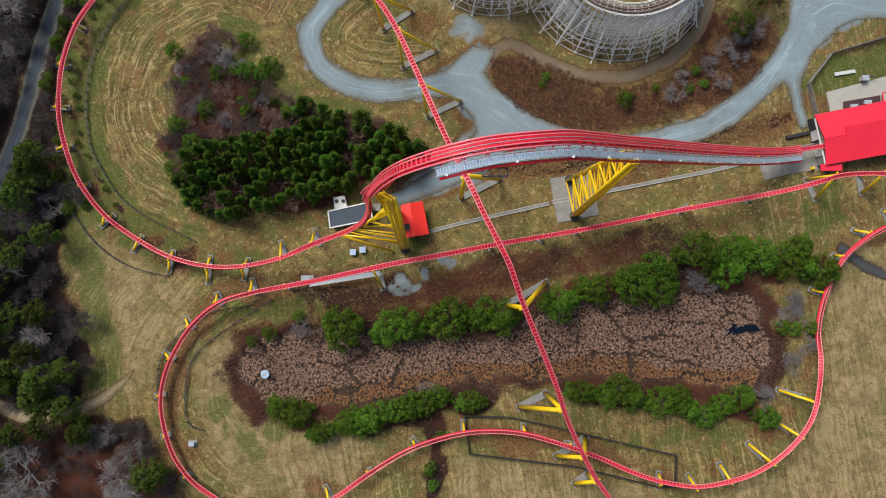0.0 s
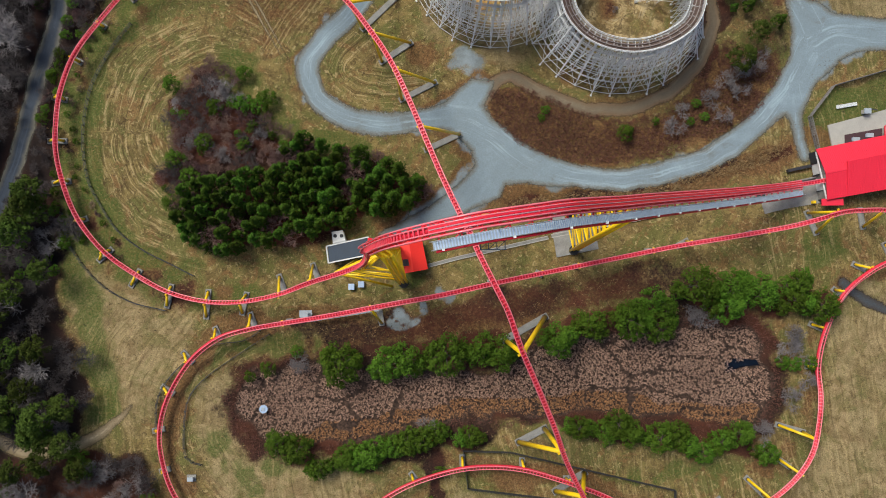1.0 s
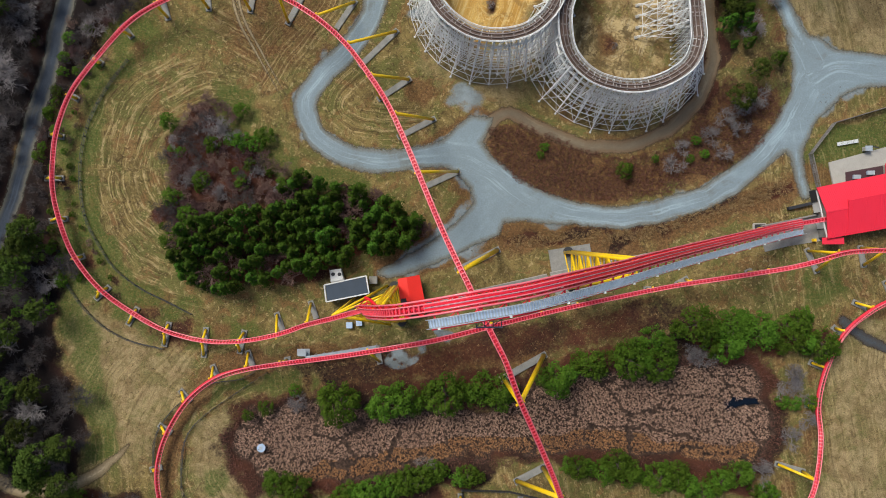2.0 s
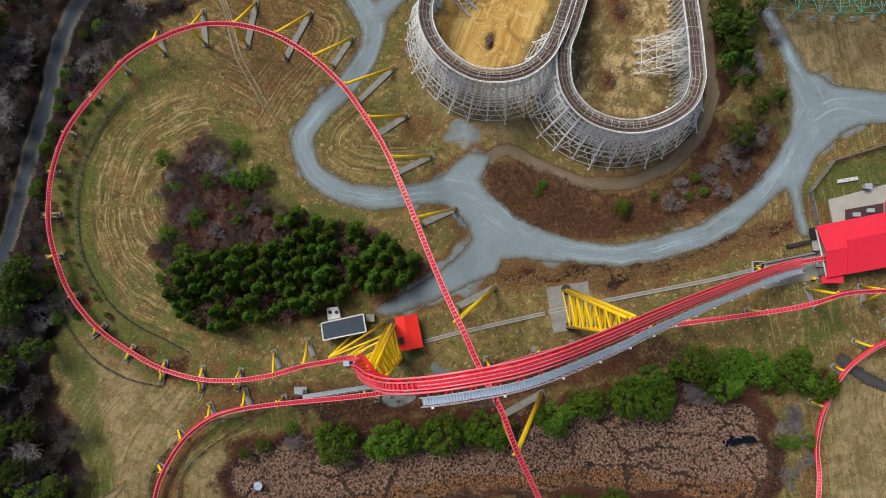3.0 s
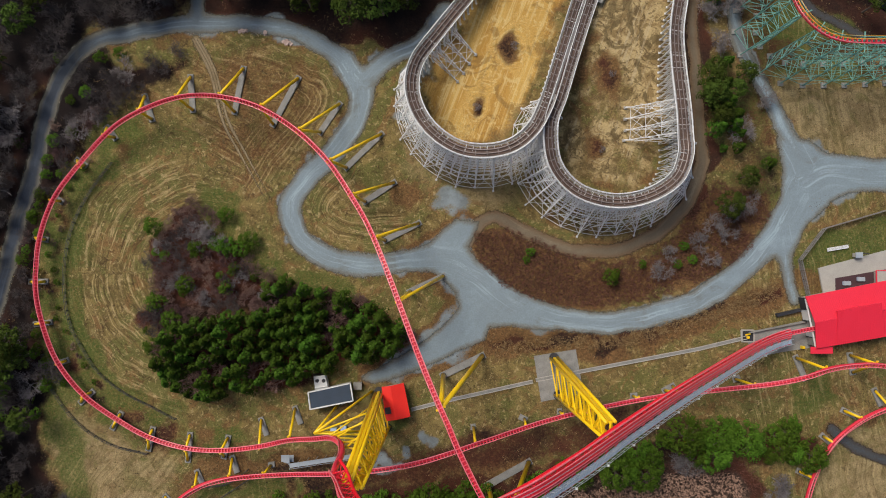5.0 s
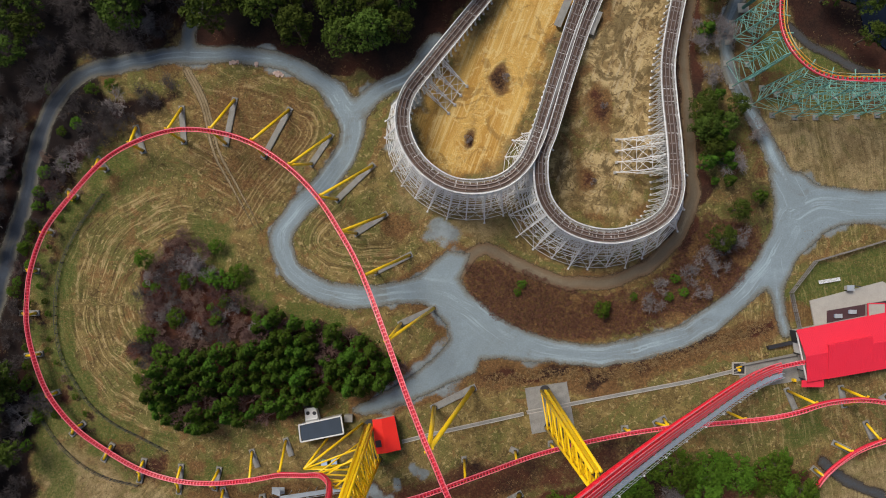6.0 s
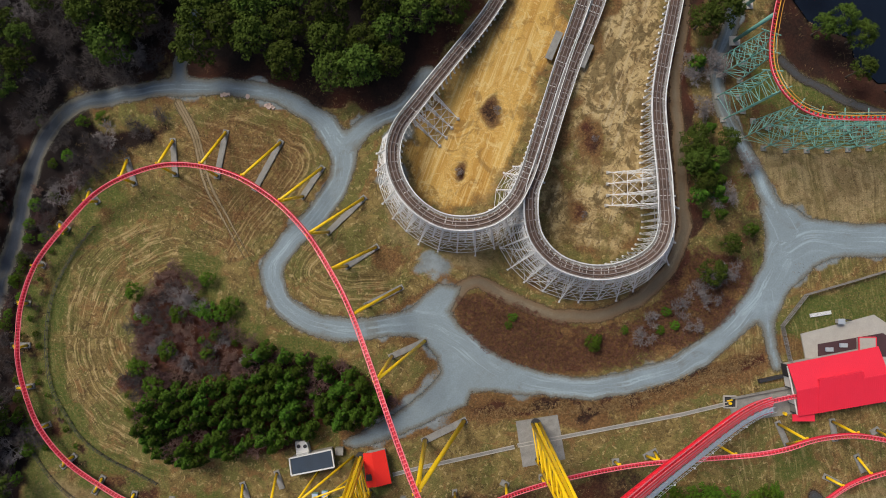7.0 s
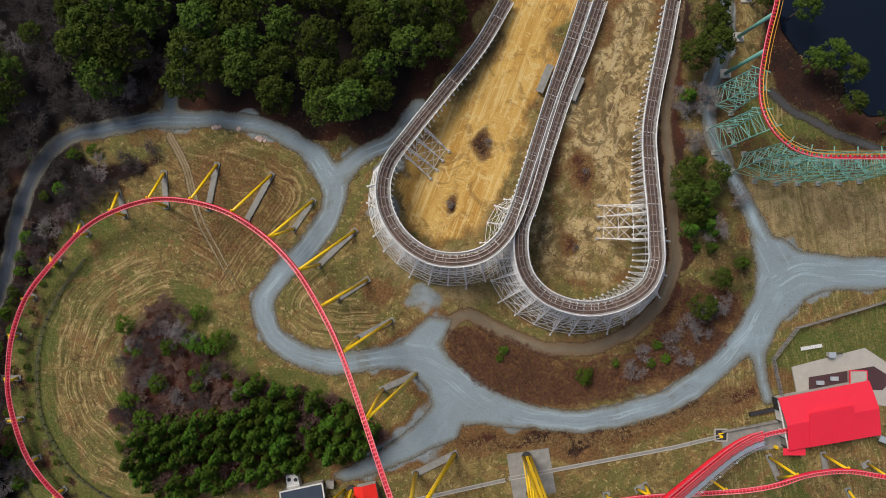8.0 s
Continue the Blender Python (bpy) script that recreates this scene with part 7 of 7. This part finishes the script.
def leafy_tree(kind, seed):
    """A proto tree at the origin: pine (tapering) or round."""
    rng = random.Random(seed)
    cs, rs = [], []
    if kind == "pine":
        h, R = rng.uniform(9, 12), rng.uniform(2.1, 2.6)
        for i in range(46):
            f = (i + 0.5) / 46
            z = h * (0.25 + 0.75 * f)
            r = R * (1 - f) ** 0.75 * rng.uniform(0.55, 1.1)
            w = i * 2.4 + rng.uniform(-0.5, 0.5)
            cs.append((r * math.cos(w), r * math.sin(w), z))
            rs.append(rng.uniform(0.5, 0.85) * (1.1 - 0.5 * f))
        crown = leaf_cloud(cs, rs, 30, 0.27, seed)
        mat, r0 = PINE, 0.2
    elif kind == "wood":
        h, R = rng.uniform(12, 15), rng.uniform(3.6, 4.6)
        for i in range(60):
            w, e = i * 2.4 + rng.uniform(-0.4, 0.4), rng.uniform(0.0, 1.0)
            r = R * math.cos(e * 1.45) * rng.uniform(0.7, 1.1)
            cs.append((r * math.cos(w), r * math.sin(w), h * 0.55 + h * 0.42 * math.sin(e * 1.45) * rng.uniform(0.8, 1.08)))
            rs.append(rng.uniform(0.8, 1.35))
        crown = leaf_cloud(cs, rs, 34, 0.3, seed)
        mat, r0 = WOOD_PINE, 0.35
    else:
        h, R = rng.uniform(5.5, 7.5), rng.uniform(2.6, 3.4)
        for i in range(40):
            w, e = i * 2.4 + rng.uniform(-0.5, 0.5), rng.uniform(0.0, 1.0)
            r = R * math.cos(e * 1.4) * rng.uniform(0.65, 1.15)
            cs.append((r * math.cos(w), r * math.sin(w), h * 0.35 + h * 0.6 * math.sin(e * 1.4) * rng.uniform(0.75, 1.1)))
            rs.append(rng.uniform(0.6, 1.05))
        crown = leaf_cloud(cs, rs, 46, 0.215, seed)
        mat, r0 = LEAF, 0.22
    names = {"pine": ("pine_tree", "dark green pine with a ragged tapering crown", "tree"), "wood": ("pine_tree", "tall green pine with a broad clumped crown", "tree"), "round": ("tree", "bright green bushy tree with an uneven crown", "tree")}[kind]
    root = base(names[0], (0, 0, 0), names[1], names[2])
    part("trunk", limbs(h, R, 8, seed, r0), BARK, root, "brown trunk")
    crown.materials.append(mat)
    part("crown", crown, None, root)
    return root


def bare_tree(mat, seed, h, label, spread):
    """Trunk and limbs as tapered tubes, the outer twigs as thin slivers."""
    rng = random.Random(seed)
    trunk, twigs = Shape(), Shape()

    def sliver(p, q, w):
        side = (q - p).cross(Vector((rng.uniform(-1, 1), rng.uniform(-1, 1), 1))).normalized() * w
        k = len(twigs.v)
        twigs.v += [tuple(p - side), tuple(p + side), tuple(q + side * 0.4), tuple(q - side * 0.4)]
        twigs.f.append((k, k + 1, k + 2, k + 3))

    def grow(p, d, ln, r, depth):
        q = p + d * ln
        if depth < 2:
            trunk.tube(p, q, r, r * 0.6, 5)
        elif depth == 2:
            twigs.tube(p, q, r, r * 0.5, 3)
        else:
            sliver(p, q, max(r, 0.036))
        if depth == 4:
            return
        for i in range((0, 5, 5, 5)[depth] if depth else 7):
            v = Vector((rng.gauss(0, 1), rng.gauss(0, 1), rng.gauss(0.1, 0.5))).normalized()
            nd = (d * (0.75 if depth else 0.35) + v * spread).normalized()
            nd.z = max(nd.z, 0.03)
            f = rng.uniform(0.35, 1.0)
            grow(p + d * ln * f, nd.normalized(), ln * rng.uniform(0.6, 0.85) * (1.0 if depth else 0.85), r * 0.5, depth + 1)

    grow(Vector((0, 0, -0.2)), Vector((0, 0, 1)), h * 0.4, h * 0.02, 0)
    root = base("bare_tree", (0, 0, 0), label, "tree")
    part("trunk", trunk, mat, root, "bare trunk and limbs")
    part("crown", twigs, mat, root, "leafless twigs")
    return root


# Darker copy of the bare twigs, with the wood's shade in its colour.
TWIG_DARK = material("shade_dark_twigs", (0.058, 0.046, 0.044), 0.9, scale=1, fine=10, island=0.35, thing_vary=0.35)
PROTOS = {"dark": [bare_tree(TWIG_DARK, 96 + i, 10.0, "leafless tree with the wood's shade put into its dark twigs", 0.75) for i in range(2)],
          "pine": [leafy_tree("pine", 50 + i) for i in range(4)], "wood": [leafy_tree("wood", 60 + i) for i in range(4)], "round": [leafy_tree("round", 70 + i) for i in range(4)],
          "grey": [bare_tree(TWIG_GREY, 80 + i, 10.5, "leafless grey tree with spreading twigs", 0.8) for i in range(3)],
          "brown": [bare_tree(TWIG_BROWN, 90 + i, 9.0, "leafless purple-brown tree in a dense stand", 0.75) for i in range(3)]}
USED = set()
TREE_RNG = random.Random(5)


def plant(kind, x, y, size, group):
    proto = TREE_RNG.choice(PROTOS[kind])
    s = size * TREE_RNG.uniform(0.85, 1.2)
    m = pose(x, y, -0.1, 0, 0, TREE_RNG.uniform(0, 360)) @ Matrix.Diagonal((s, s, s * TREE_RNG.uniform(0.85, 1.1), 1))
    if proto.name in USED:
        ob = copy_thing(proto, m)
    else:
        USED.add(proto.name)
        ob = proto
    ob.matrix_basis = m
    tagged(ob, group=group)


def clear(x, y, d):
    """Whether a place keeps clear of the roads and the steel tracks."""
    ax, ay = np.array([x]), np.array([y])
    return all(to_line(ax, ay, line)[0][0] > w / 2 + d for _, line, w in ROADS) and to_line(ax, ay, SEEN_TRACK)[0][0] > d


SEEN_TRACK = [(c.x, c.y) for c in MAIN[0][340::8]] + [(c.x, c.y) for c in LOW[0][::8]]
UNIT = [
    (-33.6, 12.9, 2.6), (-29.8, 13.7, 2.6), (-30.8, 17.4, 2.6), (-34.1, 16.9, 2.6),
][0]
for x, y in scatter(CONIFERS, 2.8, 101, 200, lambda x, y: math.hypot(x - UNIT[0], y - UNIT[1]) > 6.5):
    plant("pine" if TREE_RNG.random() < 0.9 else "brown", x, y, 1.0, "planted pine stand")
for x, y in scatter(BROWN, 2.8, 102, 105):
    k = TREE_RNG.random()
    kind = "brown" if k < 0.56 else "grey" if k < 0.72 else "dark" if k < 0.86 else "round"
    plant(kind, x, y, 0.42 if kind == "round" else 0.62, "leafless copse")
for x, y in [
    (-63.5, 56.3), (-60.1, 55.4), (-68.6, 54.6), (-72, 44.2), (-80.5, 39.1), (-81.3, 26.2), (-60, 43.2), (-76.2, 33.9),
    (-57.5, 48.4), (-60.1, 65), (-55.8, 54.5), (-53.2, 57), (-81.5, 61.3),
]:
    plant("round", x, y, 0.8, "green bushes in the copse")
for x, y in scatter(NORTH_WOOD, 7.2, 103, 95, lambda x, y: clear(x, y, 5.0)):
    plant("wood", x, y, 1.35, "northern wood")
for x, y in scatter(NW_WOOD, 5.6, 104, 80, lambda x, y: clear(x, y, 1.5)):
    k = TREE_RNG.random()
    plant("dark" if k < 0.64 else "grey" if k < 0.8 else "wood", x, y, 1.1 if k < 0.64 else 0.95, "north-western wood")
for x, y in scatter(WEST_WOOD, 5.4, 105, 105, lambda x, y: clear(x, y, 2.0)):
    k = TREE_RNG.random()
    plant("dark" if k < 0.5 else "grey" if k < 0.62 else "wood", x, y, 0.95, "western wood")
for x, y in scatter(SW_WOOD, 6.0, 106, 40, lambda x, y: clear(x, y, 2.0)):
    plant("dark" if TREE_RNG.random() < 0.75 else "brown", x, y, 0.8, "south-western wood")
for x, y in [
    (-119.8, -61.6), (-132.5, -5.6), (-135.4, -30.7), (-130.6, 76.1), (-93.9, -63.5),
]:
    plant("grey", x, y, 1.7, "broad bare trees")
for x, y in [
    (-99.9, -51.1), (-95.6, -60.2), (-103.2, -52.7), (-125.3, -31.7), (-91.5, -56.1), (-97.2, -69.2), (-115.1, -39.3),
]:
    plant("grey", x, y, 0.75, "south-western wood")
for x, y in [
    (-108.3, -49.3), (-85.6, -63.1), (-129.8, -59), (-105.8, -51.8),
]:
    plant("round", x, y, 0.9, "south-western wood")
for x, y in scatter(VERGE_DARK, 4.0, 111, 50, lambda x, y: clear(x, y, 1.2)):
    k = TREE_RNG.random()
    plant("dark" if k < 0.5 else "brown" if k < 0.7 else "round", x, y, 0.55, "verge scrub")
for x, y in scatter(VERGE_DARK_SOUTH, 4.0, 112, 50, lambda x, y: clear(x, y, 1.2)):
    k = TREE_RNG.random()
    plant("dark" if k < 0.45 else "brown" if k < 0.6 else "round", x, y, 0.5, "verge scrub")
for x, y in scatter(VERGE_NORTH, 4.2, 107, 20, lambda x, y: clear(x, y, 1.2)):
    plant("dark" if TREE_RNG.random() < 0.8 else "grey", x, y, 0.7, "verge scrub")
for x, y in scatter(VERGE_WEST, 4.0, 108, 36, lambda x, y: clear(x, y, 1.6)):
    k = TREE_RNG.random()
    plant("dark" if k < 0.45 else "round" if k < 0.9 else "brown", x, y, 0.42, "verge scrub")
for x, y in [
    (-120.4, 25.8), (-123.6, 17.2), (-115.2, -35.1), (-130.5, -24.1), (-127.2, -17.4), (-121.2, -27.5), (-110.2, -32.7),
    (-128.6, -34.1), (-124.5, 21.5), (-85.6, -62.5), (-105.8, -50.2), (-117.6, -39.3),
]:
    plant("wood", x, y, 0.95, "western wood")
BIG_N = [
    (-30.9, -21.5), (-17.7, -22), (-11.8, -20.7), (-0.5, -18.9), (9.3, -18.1), (15.8, -19), (32.2, -15.5),
    (41.7, -10.5), (53.2, -10.2), (62, -12), (60.5, -4.3), (72.8, -0.2), (83.6, -0.8), (91.2, -2.1), (102.2, -4.8),
    (109.8, -6.2), (103.2, 0.3), (82.5, -6.3),
]
for i, (x, y) in enumerate(BIG_N):
    plant("round", x, y, 1.75 if i in (0, 3, 8, 11) else 1.35, "trees north of the marsh")
for x, y in [
    (-29.7, -48.6), (-22.6, -47.4), (-15.9, -45.8), (-7.5, -43.5), (6, -43.7), (-43.9, -46.4), (-49.8, -44.7),
    (-38, -51.8), (38, -41.4), (46, -42.8), (53.1, -42.9), (61.1, -44.4), (69.8, -46.5), (79.3, -45.7), (84.8, -43.3),
    (93, -49.2), (-26.3, -49.5), (-12, -44.7), (-3.6, -42.3), (74.5, -49), (49.4, -40.4), (66.2, -43.1),
]:
    plant("round", x, y, 1.15, "trees south of the marsh")
for i, (x, y) in enumerate(BIG_N):
    for k in (-1, 1):
        plant("round", x + k * TREE_RNG.uniform(2.2, 4.2), y + TREE_RNG.uniform(-2.2, 2.2), 0.85, "trees north of the marsh")
for i, (x, y) in enumerate([
    (-29.7, -48.6), (-22.6, -47.4), (-15.9, -45.8), (-7.5, -43.5), (6, -43.7), (-43.9, -46.4), (-49.8, -44.7),
    (-38, -51.8), (38, -41.4), (46, -42.8), (53.1, -42.9), (61.1, -44.4), (69.8, -46.5), (79.3, -45.7), (84.8, -43.3),
    (93, -49.2), (-26.3, -49.5), (-12, -44.7), (-3.6, -42.3), (74.5, -49), (49.4, -40.4), (66.2, -43.1),
]):
    for k in (-1, 1):
        plant("round", x + k * TREE_RNG.uniform(1.6, 3.4), y + TREE_RNG.uniform(-1.2, 1.2), 0.68, "trees south of the marsh")
for x, y in [
    (84.2, 107), (86.7, 101.9), (82.4, 98.5), (85.8, 94.3), (89.9, 90), (84, 88.4), (87.3, 83.3), (81.7, 103.6),
    (84.5, 127.4), (88.3, 96.8), (91.5, 87.5),
]:
    plant("pine" if TREE_RNG.random() < 0.6 else "wood", x, y, 0.95 if TREE_RNG.random() < 0.6 else 0.6, "eastern tree strip")
for x, y in [
    (102.3, -23.7), (107.4, -23.4), (99, -23), (-58.5, -25.6), (-44.7, -18.4), (-6.3, -63.1), (-5.4, -68.1),
    (-53.1, -23.3), (-2.9, -53.9),
]:
    plant("round", x, y, 0.6, "scattered bushes")
for x, y in [
    (71.4, -7.8), (75.6, -9.6), (100, -17.5), (103.3, -20), (101.1, -33.5), (105.6, -28.5), (91.5, -43.4),
    (-6.1, -40.6), (-43, -20.9), (101, -14.1),
]:
    plant("grey", x, y, 0.7, "leafless bushes at the marsh")
for i, (x, y) in enumerate([
    (89.9, 140.6), (85.2, 139), (92.1, 153.9), (90, 147.5), (89.4, 99.9), (85.1, 92.3), (91.1, 83.3), (86.9, 66.2),
    (92.7, 74.6), (100, 78.7), (83.5, 101.6), (87.8, 108.3), (90.9, 93.1), (82.6, 98.2), (92.8, 104.9),
]):
    plant("pine" if TREE_RNG.random() < 0.5 and i > 3 else "wood", x, y, 0.8 if i > 3 else 1.05, "eastern tree strip")
for x, y in [
    (93.6, 67), (86.7, 128.4), (92.9, 88.4), (99.4, 98.1), (85.5, 123.6), (90.6, 127), (85.3, 115.1), (88, 62.8),
    (83, 127),
]:
    plant("grey", x, y, 0.8, "eastern tree strip")
for x, y in [
    (123.6, 137.8), (120.2, 137), (130.3, 134.4), (130.1, 124.2), (141.8, 119.9), (143.4, 117.3), (105.3, 155.9),
    (117.1, 152.4),
]:
    plant("wood", x, y, 0.9, "lakeside trees")
for i, (x, y) in enumerate([
    (53.5, 45.5), (77.9, 50.4), (75.5, 54.5), (63.1, 49.2), (28.9, 50.8), (30.2, 53.1), (55.2, 46.7), (73.7, 49.1),
]):
    plant("round", x, y, 0.8 if i == 0 else 0.42, "thicket bushes")
for x, y in [
    (71.3, 52.5), (68.2, 47.4), (84, 60.8), (83.3, 50.7), (79.7, 55.8), (90, 65.8), (88.1, 57.4),
]:
    plant("grey", x, y, 0.6, "thicket bushes")
for x, y in scatter(INNER_STRIP, 3.0, 109, 60):
    plant("round" if TREE_RNG.random() < 0.6 else "brown", x, y, 0.26, "bushes along the fence")
for x, y in STUMPS:
    plant("grey", x, y, 0.26, "lone shrubs in the sandy infield")
